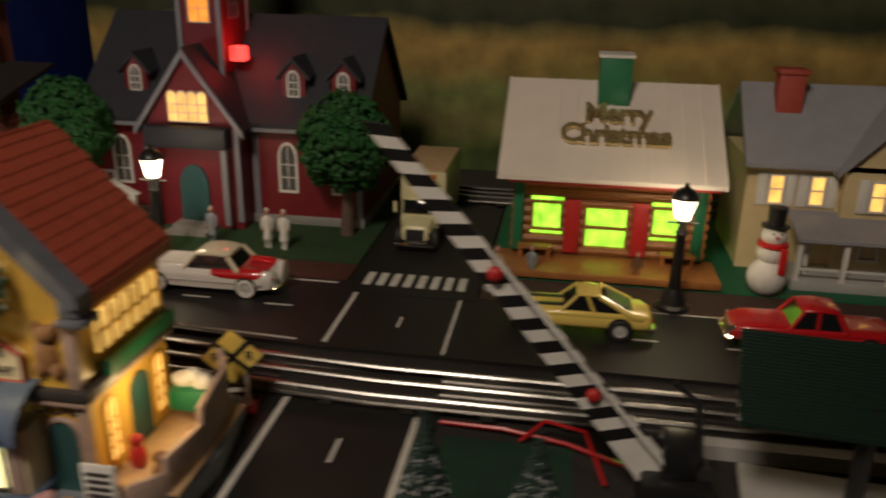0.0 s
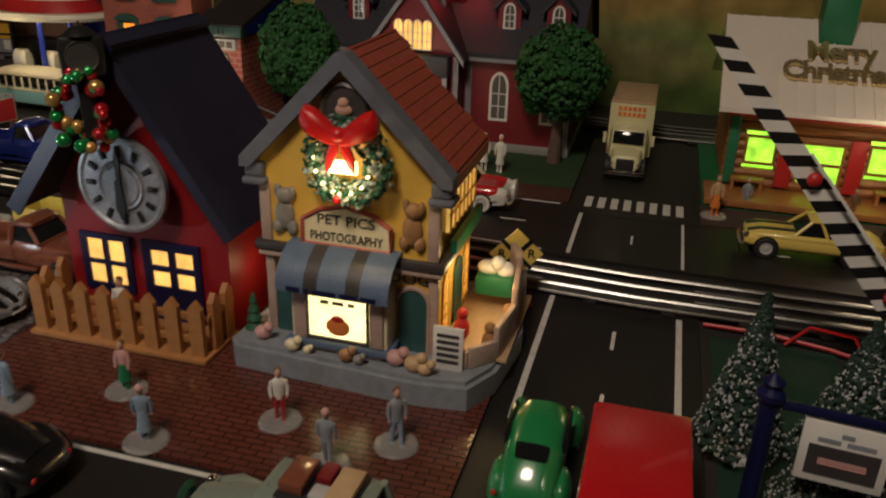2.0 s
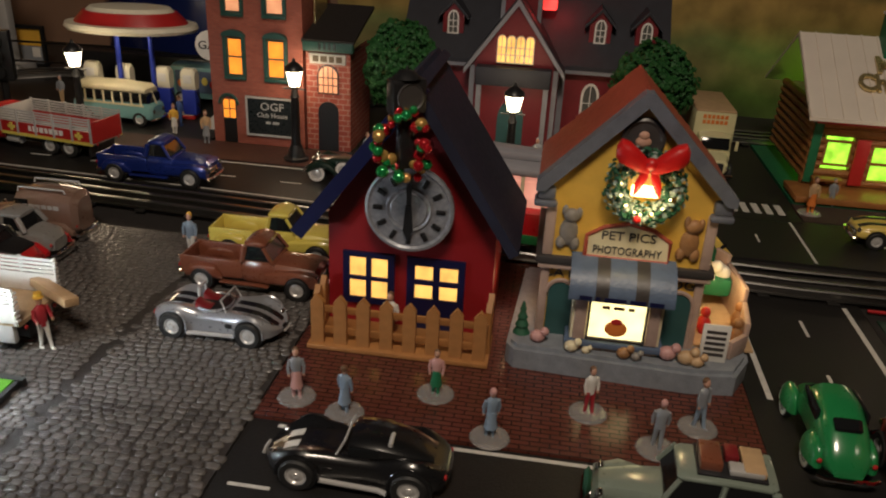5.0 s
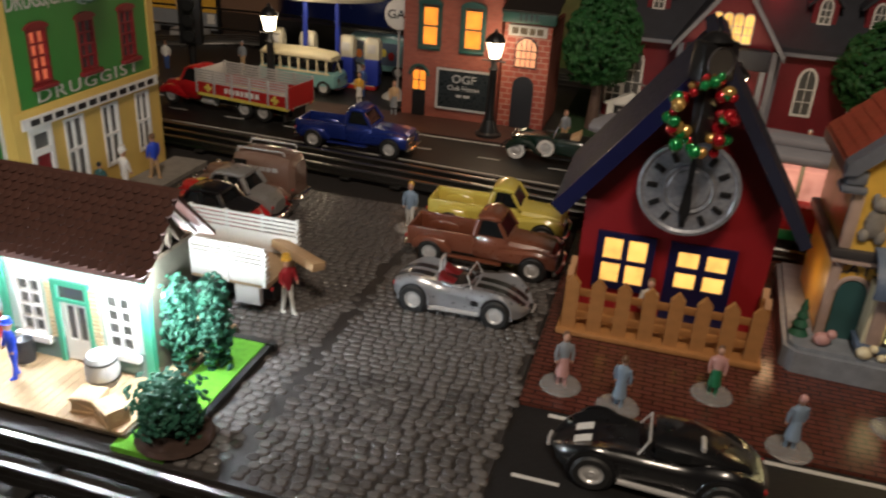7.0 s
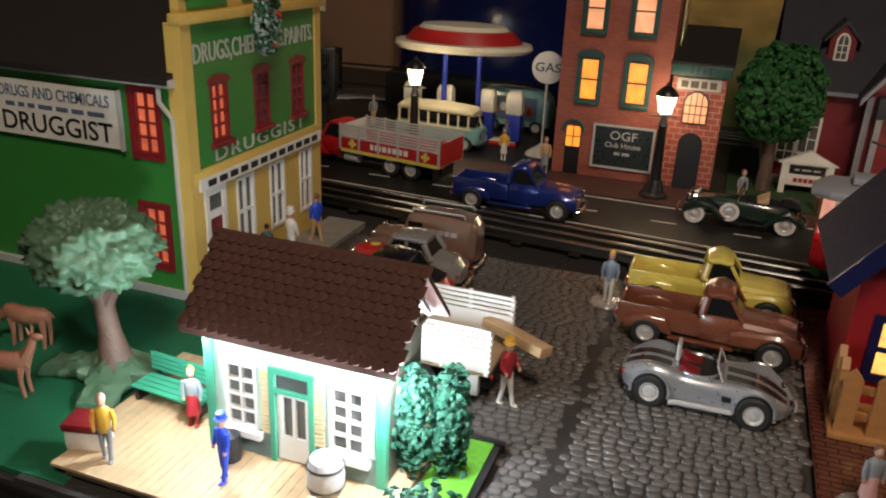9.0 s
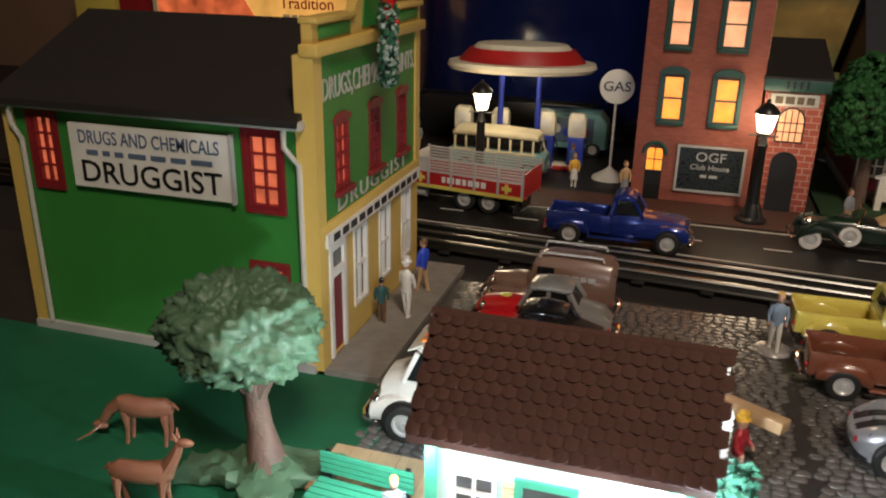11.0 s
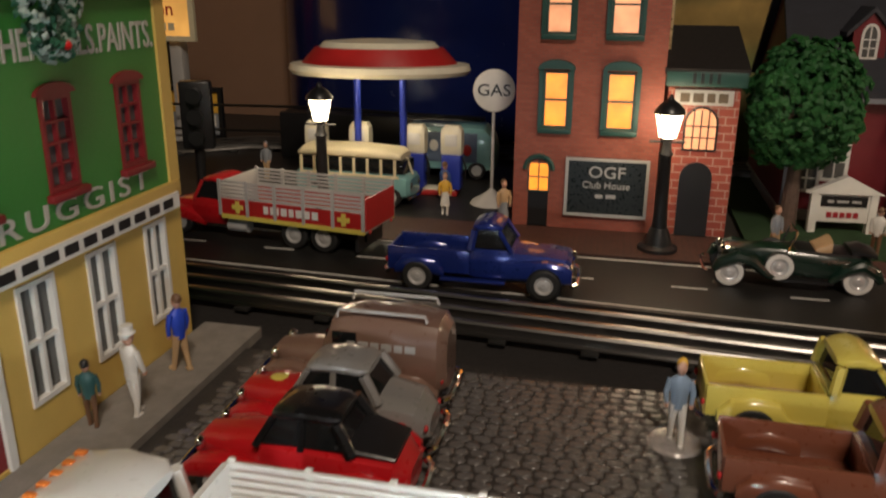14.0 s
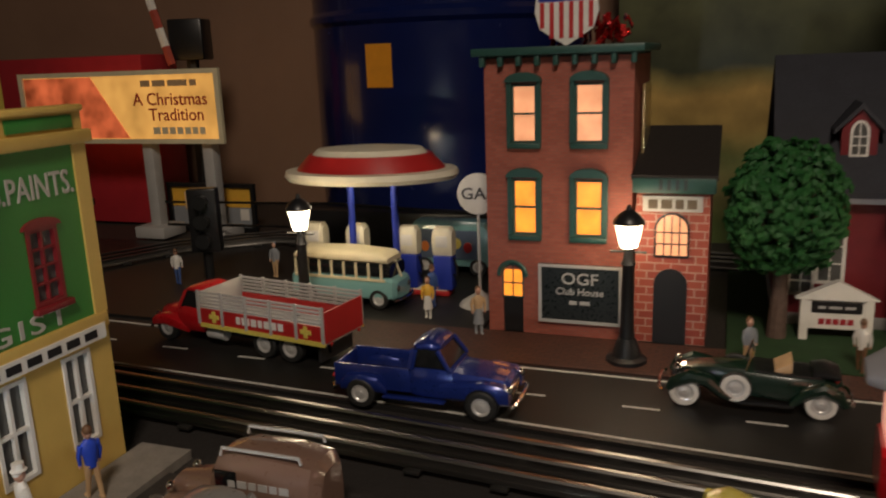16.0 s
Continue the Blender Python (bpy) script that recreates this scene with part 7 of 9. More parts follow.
def van():
    t = thing("light_blue_van", -86.4, 92.4, 0, 0, "light blue van with a dark picture panel", "van")
    part("body", hull(B(), [(-4.6, 1.8, 0.9, 5.3), (-4.3, 2.2, 0.7, 5.6), (3.6, 2.2, 0.7, 5.6), (4.5, 2.0, 0.8, 4.6), (4.8, 1.6, 1.0, 3.4)], 20, 6), "busblue", t)
    part("panel", box(B(), -3.6, 3.0, -2.3, -2.15, 1.8, 4.9, 0.05), "petblue", t)
    for k, c in enumerate(("orange", "white", "fxblue", "caryellow", "canopyred")):
        part("picture_shape", ball(B(), (-2.8 + 1.2 * k, -2.31, 3.1 + 0.4 * (k % 2)), 0.5, 0.05, 0.6, 10, 6), c, t)
    axles(t, (3.0, -3.0), 1.9, 0.95, 0.55)


van()


def trolley():
    t = thing("trolley", -41.5, 50.0, 1.02, -4.2, "red and green street trolley with warm lit windows", "trolley")
    part("lower_body", hull(B(), [(-10.4, 1.6, 1.6, 4.2), (-9.6, 2.6, 1.4, 4.2), (9.6, 2.6, 1.4, 4.2), (10.4, 1.6, 1.6, 4.2)], 24, 8), "carred", t)
    part("green_skirt", hull(B(), [(-10.2, 1.7, 1.0, 2.0), (-9.5, 2.64, 0.9, 2.0), (9.5, 2.64, 0.9, 2.0), (10.2, 1.7, 1.0, 2.0)], 24, 8), "beetle", t)
    part("glow_band", hull(B(), [(-10.2, 1.5, 4.1, 7.0), (-9.5, 2.4, 4.1, 7.0), (9.5, 2.4, 4.1, 7.0), (10.2, 1.5, 4.1, 7.0)], 24, 8), "trolleylight", t)
    for s in (-1, 1):
        for k in range(11):
            xx = -9.4 + 1.88 * k
            part("window_post", box(B(), xx - 0.16, xx + 0.16, s * 2.42 - 0.12, s * 2.42 + 0.12, 4.0, 7.1), "cream", t)
    part("roof", hull(B(), [(-11.2, 1.3, 6.9, 7.5), (-10.0, 2.6, 6.9, 8.0), (0, 2.75, 6.9, 8.2), (10.0, 2.6, 6.9, 8.0), (11.2, 1.3, 6.9, 7.5)], 24, 3), "greyroof", t)
    part("clerestory", hull(B(), [(-8.6, 1.0, 8.0, 8.7), (0, 1.3, 8.0, 9.0), (8.6, 1.0, 8.0, 8.7)], 16, 4), "greyroof", t)
    part("trolley_pole", tube(B(), [(0, 0, 8.9), (-8, 0, 11.2)], 0.1, 6), "steel", t)
    part("truck_frame", box(B(), -7.5, 7.5, -1.5, 1.5, 0.3, 1.1, 0.1), "black", t)
    for xx in (-5.5, 5.5):
        for s in (-1, 1):
            part("wheel", lathe(B(), [(0.01, 0.2), (0.9, 0.2), (0.9, -0.2), (0.01, -0.2)], n=18), "gunmetal", t, "", pose(xx / 100, s * 0.0185, 0.009, 90))


trolley()


# ---- street lamps ----
def street_lamp(x, y, h, power=0.12):
    t = thing("street_lamp", x, y, 0.1, 0, "black iron street lamp with a bright lantern", "street lamp", "street lamps")
    part("base", lathe(B(), [(1.5, 0), (1.5, 0.3), (1.1, 0.5), (0.9, 1.2), (0.65, 1.8), (0.01, 1.8)], n=20), "black", t)
    part("pole", lathe(B(), [(0.6, 1.5), (0.5, 3), (0.42, h - 4.6), (0.55, h - 4.4), (0.4, h - 4.1), (0.3, h - 3.4), (0.5, h - 3.2), (0.01, h - 3.2)], n=16), "black", t)
    part("cross_bar", tube(B(), [(-1.3, 0, h - 3.5), (1.3, 0, h - 3.5)], 0.1, 6), "black", t)
    part("lantern_glass", lathe(B(), [(0.01, h - 3.15), (0.62, h - 3.15), (1.0, h - 1.4), (0.01, h - 1.4)], n=8), "lantern", t, "glowing lantern glass")
    part("cap", lathe(B(), [(1.15, h - 1.4), (1.1, h - 1.15), (0.7, h - 0.7), (0.25, h - 0.4), (0.16, h - 0.1), (0.01, h)], n=16), "black", t)
    for k in range(4):
        a = math.pi / 4 + math.pi / 2 * k
        part("lantern_rib", tube(B(), [(0.64 * math.cos(a), 0.64 * math.sin(a), h - 3.2), (1.02 * math.cos(a), 1.02 * math.sin(a), h - 1.35)], 0.06, 5), "black", t)
    for dx, dy in ((1.6, -0.9), (-1.6, -0.9), (0, 1.8)):
        lamp("lantern_light", "POINT", ((x + dx) / 100, (y + dy) / 100, (h - 2.2) / 100), power / 3, (1.0, 0.78, 0.5), 0.008)
    return t


for x, y, h in ((-65.5, 69.9, 11.9), (-93.3, 71.4, 11.8), (-40.3, 68.6, 11.4), (7.8, 66.4, 11.2)):
    street_lamp(x, y, h)

# ---- gas station ----
gas = thing("gas_canopy", -91.4, 82.2, 0, 8, "round gas station canopy in red and cream on blue posts", "canopy")
def oval(prof, a, b):
    bm = B()
    return rings(bm, [[(a * r * math.cos(2 * math.pi * k / 40), b * r * math.sin(2 * math.pi * k / 40), z) for k in range(40)] for r, z in prof])


part("rim", oval([(0.3, 12.0), (0.96, 11.6), (1.0, 12.0), (0.98, 12.5), (0.7, 12.7)], 8.6, 5.6), "canopywhite", gas)
part("red_band", oval([(0.86, 12.5), (0.8, 13.1), (0.7, 14.0), (0.5, 14.1)], 8.6, 5.6), "canopyred", gas)
part("crown", oval([(0.66, 14.0), (0.6, 14.5), (0.3, 14.7), (0.02, 14.75)], 8.6, 5.6), "canopywhite", gas)
for x in (-2.2, 2.2):
    part("post", tube(B(), [(x, 0, 0.5), (x, 0, 12.2)], 0.34, 12), "fxblue", gas)
part("under_lamp", ball(B(), (0.3, -1.0, 11.9), 0.3, 0.3, 0.15), "lantern", gas)
lamp("canopy_light", "POINT", (-0.91, 0.80, 0.113), 0.05, (1, 0.85, 0.6), 0.01)
isl = thing("pump_island", -91.6, 83.4, 0, 2, "red and cream island under the gas canopy", "pump island")
part("slab", box(B(), -7.2, 7.6, -1.1, 1.1, 0, 0.5, 0.15), "canopyred", isl)
part("kerb_top", box(B(), -7.0, 7.4, -0.9, 0.9, 0.5, 0.62, 0.05), "canopywhite", isl)
pump = None
for k, x in enumerate((-98.4, -93.8, -88.2, -84.6)):
    if pump is None:
        pump = thing("gas_pump", x, 83.4, 0.62, 0, "gas pump with a blue body and cream head", "gas pump", "gas pumps")
        part("body", box(B(), -0.95, 0.95, -0.75, 0.75, 0, 3.4, 0.15), "fxblue", pump)
        part("head", hull(B(), [(-1.0, 0.7, 3.4, 5.8), (-0.7, 0.8, 3.3, 6.2), (0.7, 0.8, 3.3, 6.2), (1.0, 0.7, 3.4, 5.8)], 16, 4), "canopywhite", pump)
        part("dial", box(B(), -0.6, 0.6, -0.86, -0.78, 4.3, 5.4, 0.04), "white", pump)
        part("hose", tube(B(), [(1.0, -0.2, 3.2), (1.4, -0.3, 2.2), (1.3, -0.3, 1.0), (1.0, -0.3, 1.6)], 0.1, 6), "black", pump)
    else:
        copy_thing(pump, pose(x / 100, 0.834, 0.0062))
gs = thing("gas_sign", -80.3, 81.0, 0, 6, "round white gas sign on a thin grey pole", "sign")
part("foot", lathe(B(), [(2.0, 0), (1.8, 0.3), (0.5, 1.1), (0.2, 1.4), (0.01, 1.4)], n=24), "lightgrey", gs)
part("pole", tube(B(), [(0, 0, 1.0), (0, 0, 8.8)], 0.14, 8), "lightgrey", gs)
dk = part("disc", lathe(B(), [(0.01, 0.15), (1.75, 0.15), (1.9, 0.08), (1.9, -0.08), (1.75, -0.15), (0.01, -0.15)], n=36), "white", gs, "", pose(0, 0, 0.105, 90))
letter("GAS", 1.5, "black", gs, 0, -0.2, 10.5, wide=1.1)
sig = thing("track_signal", -109.5, 80, 0, 20, "black track signal mast with hooded lights", "signal")
part("mast", tube(B(), [(0, 0, 0), (0, 0, 6)], 0.5, 10), "black", sig)
part("lamp_box", box(B(), -1.4, 1.6, -0.8, 0.8, 4.0, 10.6, 0.2), "black", sig)
for z in (9.3, 7.3, 5.3):
    part("hood", tube(B(), [(0.1, -0.7, z), (0.1, -1.8, z)], 0.75, 12), "black", sig)
part("side_plate", box(B(), -1.5, -1.35, -0.7, 0.7, 8.6, 10.4), "tan", sig)

# ---- billboard and shelf things at the back ----
bb = thing("billboard", -136.2, 100, 0, 0, "lit holiday billboard on grey posts", "billboard")
part("panel", box(B(), -16, 16, -0.3, 0.3, 13.3, 22.0, 0.1), "posterlight", bb, "glowing yellow poster")
part("frame", sheet(B(), (-16.4, 16.4, 12.9, 22.4), [(-15.7, 15.7, 13.5, 21.8)], lambda u, z, d: (u, -0.6 + d, z), 0.5), "cream", bb)
part("red_field", prism(B(), [(-15.6, 13.6), (1.5, 13.6), (-4.0, 21.7), (-15.6, 21.7)], -0.42, -0.32), glow("redposter", (1.0, 0.2, 0.07), 0.35, 0.8, 30), bb)
letter("A Christmas", 2.3, "canopyred", bb, 8.6, -0.45, 18.6)
letter("Tradition", 2.3, "canopyred", bb, 9.4, -0.45, 16.6)
bars(bb, "cream", 9.6, -0.45, 14.6, [1.1, 0.9, 0.9, 0.9, 0.9, 0.8, 0.8], 0.9, 0, 0.3)
bars(bb, "tan", 8.6, -0.45, 20.7, [1.5, 2.0, 3.0, 1.0], 0.8, 0, 0.4)
for x in (3.4, 13.0):
    part("post", box(B(), x - 0.8, x + 0.8, 0.4, 2.0, 0, 13.2, 0.1), "lightgrey", bb)
    part("footing", box(B(), x - 2.4, x + 2.4, -1.2, 3.6, 0, 1.6, 0.2), "lightgrey", bb)
for x, w, d, h, c, lb in ((-166, 27, 4, 24.6, "figred", "long red carton on the back shelf"), (-184.5, 8, 4, 24, "caryellow", "yellow carton with dark bars")):
    o = thing("carton", x + 14, 112, 0, 0, lb, "carton")
    part("box_body", box(B(), -w / 2, w / 2, -d, d, 0, h, 0.2), c, o)
fp = thing("framed_picture", -127.6, 106.2, -0.35, 0, "black framed landscape picture in yellow and blue grey", "picture")
part("frame", sheet(B(), (-7.2, 7.2, 0, 7.0), [(-6.6, 6.6, 0.8, 6.4)], lambda u, z, d: (u, -0.4 + d, z), 0.6), "black", fp)
part("yellow_field", box(B(), -6.7, 6.7, 0.0, 0.1, 3.6, 6.5), "figyellow", fp)
part("blue_field", box(B(), -6.7, 6.7, -0.02, 0.08, 0.7, 3.55), "figgrey", fp)
part("pale_patch", box(B(), 4.6, 6.0, -0.06, -0.03, 1.8, 3.4), "white", fp)
solo("track_riser", box(B(), -108, -84, 96, 99, 0, 5.4, 0.2), "black", "dark embankment with a pale handrail", "embankment")
for z in (2.6, 5.6):
    solo("hand_rail", tube(B(), [(-128, 97, z), (-104, 99.2, z), (-84, 95.6, z)], 0.18, 6), "steel", "thin metal handrail along the back track", "handrail")
cr = thing("rail_crane", -130, 108.5, 0, 15, "dark crane arm with red and white bands", "crane")
part("mast", tube(B(), [(0, 0, 0), (0, 0, 24)], [1.2, 0.9], 8), "black", cr)
part("cab", box(B(), -2.4, 2.4, -2, 2, 23.5, 29, 0.3), "black", cr)
for k in range(6):
    a, b = (-0.6 * k, 23.0 + 2.4 * k), (-0.6 * (k + 1), 23.0 + 2.4 * (k + 1))
    part("arm_band", tube(B(), [(a[0] - 2, -2.4, a[1]), (b[0] - 2, -2.4, b[1])], 0.6, 6), "white" if k % 2 else "brickred", cr)


# ---- figures: one plain mesh each ----
def figure(x, y, z, turn, top, legs, hair, label, h=4.1, skirt=False, base=True, arm=0.0, hat=None):
    bm, mats = B(), [top, legs, hair, "skin", "pondice"]
    if hat:
        mats.append(hat)
    s, stride = h / 4.1, 0.12 + 0.3 * abs(math.sin(x * 7.3)) * (0 if skirt else 1)
    def paint_new(start, idx):
        bm.faces.ensure_lookup_table()
        for f in bm.faces[start:]:
            f.material_index = idx
    n = 0
    for sx in (-1, 1):
        st = sx * stride
        tube(bm, [(sx * 0.24, -0.05 - st, 0.0), (sx * 0.25, -st * 0.35 - 0.04, 0.95), (sx * 0.2, 0, 1.95)], [0.13, 0.17, 0.26], 8)
        ball(bm, (sx * 0.25, -0.14 - st, 0.08), 0.17, 0.3, 0.1, 8, 5)
    if skirt:
        lathe(bm, [(0.55, 0.9), (0.42, 1.7), (0.36, 2.2), (0.01, 2.2)], n=12)
    paint_new(0, 1)
    n = len(bm.faces)
    rings(bm, [[(w * math.cos(2 * math.pi * k / 12), d * math.sin(2 * math.pi * k / 12), zz) for k in range(12)] for w, d, zz in ((0.4, 0.28, 1.75), (0.42, 0.3, 2.2), (0.52, 0.32, 2.8), (0.5, 0.28, 3.1), (0.2, 0.18, 3.3))])
    for sx in (-1, 1):
        tube(bm, [(sx * 0.5, 0, 3.05), (sx * 0.66, -0.05 - arm * 0.2, 2.5), (sx * 0.6, -0.15 - arm * 0.6, 2.0 + arm * 0.6)], [0.17, 0.15, 0.12], 7)
    paint_new(n, 0)
    n = len(bm.faces)
    ball(bm, (0, 0, 3.65), 0.27, 0.3, 0.36, 12, 8), tube(bm, [(0, 0, 3.2), (0, 0, 3.5)], 0.13, 8)
    for sx in (-1, 1):
        ball(bm, (sx * 0.6, -0.17 - arm * 0.62, 1.92 + arm * 0.62), 0.13, 0.13, 0.15, 8, 5)
    paint_new(n, 3)
    n = len(bm.faces)
    ball(bm, (0, 0.07, 3.78), 0.29, 0.29, 0.29, 10, 6)
    paint_new(n, 2)
    n = len(bm.faces)
    if hat:
        lathe(bm, [(0.42, 3.85), (0.3, 3.92), (0.3, 4.2), (0.01, 4.25)], n=12)
        paint_new(n, 5)
        n = len(bm.faces)
    bmesh.ops.scale(bm, vec=(s * 0.84, s * 0.9, s), verts=bm.verts)
    if base:
        lathe(bm, [(1.25, 0.0), (1.15, 0.12), (0.9, 0.16), (0.01, 0.16)], n=14)
        paint_new(n, 4)
    return solo("figurine", bm, mats, label, "figurine", "figurines", at=pose(x / 100, y / 100, z / 100, 0, 0, turn))


for a in (
    (-50.3, 23.5, 0.1, 20, "figgrey", "figpink", "figbrown", "small painted figurine in grey on a clear base", 3.7, True),
    (-46.9, 22.5, 0.1, 160, "paleblue", "paleblue", "figbrown", "small painted figurine in a pale blue dress", 3.5, True),
    (-41.7, 25.7, 0.1, 0, "figpink", "green", "figbrown", "small painted figurine in pink and green", 3.4, True),
    (-37.8, 21.9, 0.1, 200, "paleblue", "paleblue", "figpink", "small painted figurine in pale blue", 3.6, True),
    (-31.9, 25.7, 0.1, 30, "figwhite", "figred", "figbrown", "small painted figurine in white and red", 3.5, False),
    (-27.9, 22.9, 0.1, 180, "figgrey", "figgrey", "figpink", "small painted figurine in a grey jacket", 3.6, False),
    (-25.1, 25.6, 0.1, 40, "figgrey", "paleblue", "figbrown", "small painted figurine in a grey coat", 3.7, False),
    (-65.6, 41.6, 0.05, 0, "paleblue", "figwhite", "figyellow", "fair-haired figurine in blue and white with a black bag", 4.2, False),
    (-89.9, 38.0, 0.3, 160, "figwhite", "figwhite", "figwhite", "white-clad cook figurine with a white cap", 4.4, False, False, 0.2, "figwhite"),
    (-90.2, 42.6, 0.3, 250, "figblue", "tan", "figbrown", "figurine in a blue jacket and tan trousers", 4.3, False, False),
    (-91.2, 36.6, 0.3, 200, "teal", "figbrown", "black", "dark-haired figurine in teal with a yellow bag", 3.4, False, False),
    (-68.7, 25.4, 0.05, 60, "figred", "figwhite", "figyellow", "figurine in a red waistcoat and yellow hard hat", 4.2, False, False, 0.5, "figyellow"),
    (-83.7, 76.2, 0.0, 10, "figyellow", "figwhite", "figbrown", "small figurine in yellow by the gas station", 3.9, True, False),
    (-84.4, 79.3, 0.0, 150, "bluejeans", "bluejeans", "figbrown", "small figurine in blue by the pumps", 4.2, False, False),
    (-78.0, 73.0, 0.1, 30, "tan", "figgrey", "figbrown", "small figurine in tan by the club house", 4.2, True, False),
    (-114, 80.5, 0.0, 200, "figwhite", "bluejeans", "figbrown", "small figurine in white beside the red truck", 4.0, False, False),
    (-105, 85.5, 0.0, 0, "figgrey", "tan", "figgrey", "small pale figurine near the back track", 4.0, False, False),
    (-57.0, 70.4, 0.1, 40, "figgrey", "tan", "figbrown", "small figurine in grey on the pavement", 4.0, False, False),
    (-49.6, 71.8, 0.1, 160, "figwhite", "figbrown", "figbrown", "small figurine in a white shirt", 4.0, False, False),
    (-37.4, 74.0, 0.15, 0, "figgrey", "figgrey", "figgrey", "small lilac grey figurine at the church", 4.0, True, False),
    (-31.4, 73.8, 0.15, 10, "figwhite", "figwhite", "figwhite", "small white figurine on the church lawn", 4.2, True, False),
    (-29.6, 73.6, 0.15, -10, "figwhite", "figwhite", "figwhite", "small white figurine on the church lawn", 4.2, True, False),
    (-7.6, 67.8, 0.1, 20, "tan", "orange", "figbrown", "tan figurine on a clear base near the crosswalk", 4.2, True),
    (-4.6, 71.0, 0.1, 0, "figgrey", "figgrey", "figgrey", "small grey figurine before the cabin", 3.2, False, False),
    (5.0, 71.2, 0.1, 0, "figbrown", "logs", "figbrown", "small brown figurine before the cabin", 3.2, False, False),
    (20.3, 74.6, 1.1, 0, "figwhite", "figwhite", "figwhite", "white figurine on the porch", 4.0, True, False),
    (-84.7, 11.9, 0.72, 30, "figyellow", "figgrey", "figpink", "figurine in a yellow coat on the platform", 3.7, False, False),
    (-82.7, 15.9, 0.72, 20, "figgrey", "figred", "figyellow", "figurine in a grey jacket and red skirt", 3.5, True, False),
    (-78.7, 12.8, 0.72, -20, "figblue", "figblue", "skin", "station attendant figurine in bright blue", 3.6, False, False, 0.2, "figblue"),
    (-81.3, 16.8, 0.72, 10, "figbrown", "black", "figyellow", "seated child figurine beside the bench", 2.2, False, False),
    (-46.0, 31.6, 0.1, 0, "figwhite", "figbrown", "figbrown", "figurine in a white shirt behind the fence", 4.0, False, False),
):
    figure(*a)
solo("lumber_board", box(B(), -0.5, 0.5, -2.4, 2.4, 0, 0.6, 0.05), "tan", "short tan board on the truck's tail", "board", at=pose(-0.688, 0.272, 0.032, 0, 8, 60))


def deer(x, y, turn, head_low, label):
    bm = B()
    hull(bm, [(-1.9, 0.3, 2.3, 3.0), (-1.4, 0.55, 2.0, 3.3), (0, 0.6, 1.9, 3.2), (1.2, 0.6, 1.9, 3.4), (1.7, 0.35, 2.3, 3.3)], 14, 2.4)
    for xx in (-1.4, 1.2):
        for s in (-1, 1):
            tube(bm, [(xx, s * 0.35, 2.4), (xx - 0.1, s * 0.38, 1.2), (xx + 0.05, s * 0.38, 0)], [0.3, 0.16, 0.14], 7)
    if head_low:
        tube(bm, [(1.4, 0, 2.9), (2.3, 0, 2.3), (2.9, 0, 1.4)], [0.5, 0.38, 0.3], 8)
        ball(bm, (3.2, 0, 1.0), 0.55, 0.28, 0.3, 10, 6)
        for s in (-1, 1):
            tube(bm, [(3.0, s * 0.2, 1.2), (3.4, s * 0.9, 0.9), (4.2, s * 1.2, 0.5)], [0.1, 0.08, 0.04], 5)
    else:
        tube(bm, [(1.4, 0, 2.9), (2.0, 0, 3.9), (2.3, 0, 4.6)], [0.5, 0.34, 0.26], 8)
        ball(bm, (2.6, 0, 4.7), 0.55, 0.26, 0.27, 10, 6)
        for s in (-1, 1):
            tube(bm, [(2.2, s * 0.15, 4.9), (2.1, s * 0.3, 5.5)], [0.12, 0.05], 5)
    tube(bm, [(-1.9, 0, 3.0), (-2.3, 0, 2.6)], [0.15, 0.06], 5)
    return solo("deer_figurine", bm, "deer", label, "deer figurine", "deer figurines", at=pose(x / 100, y / 100, 0, 0, 0, turn) @ Matrix.Diagonal((0.8, 0.8, 0.8, 1)))


deer(-94.5, 15.3, 12, False, "brown plastic deer figurine standing upright")
deer(-97.8, 19.9, 190, True, "brown plastic stag figurine with lowered head")


# ---- trees and bushes ----
def clumps(bm, spots, r, rnd):
    """Small uneven leaf tufts set over a crown."""
    for p, n in spots:
        k = rnd.uniform(0.7, 1.3) * r
        m = Matrix.Translation(p) @ Vector(n).to_track_quat("Z", "Y").to_matrix().to_4x4() @ pose(0, 0, 0, rnd.uniform(-30, 30), rnd.uniform(-30, 30), rnd.uniform(0, 360)) @ Matrix.Diagonal((k, k * rnd.uniform(0.6, 1), k * 0.6, 1))
        vs = [bm.verts.new(m @ Vector(q)) for q in ((1, 0, 0), (0, 1, 0), (-1, 0, 0), (0, -1, 0), (0, 0, 1.0), (0, 0, -0.6))]
        for a, b in ((0, 1), (1, 2), (2, 3), (3, 0)):
            bm.faces.new((vs[a], vs[b], vs[4])), bm.faces.new((vs[b], vs[a], vs[5]))
    return bm


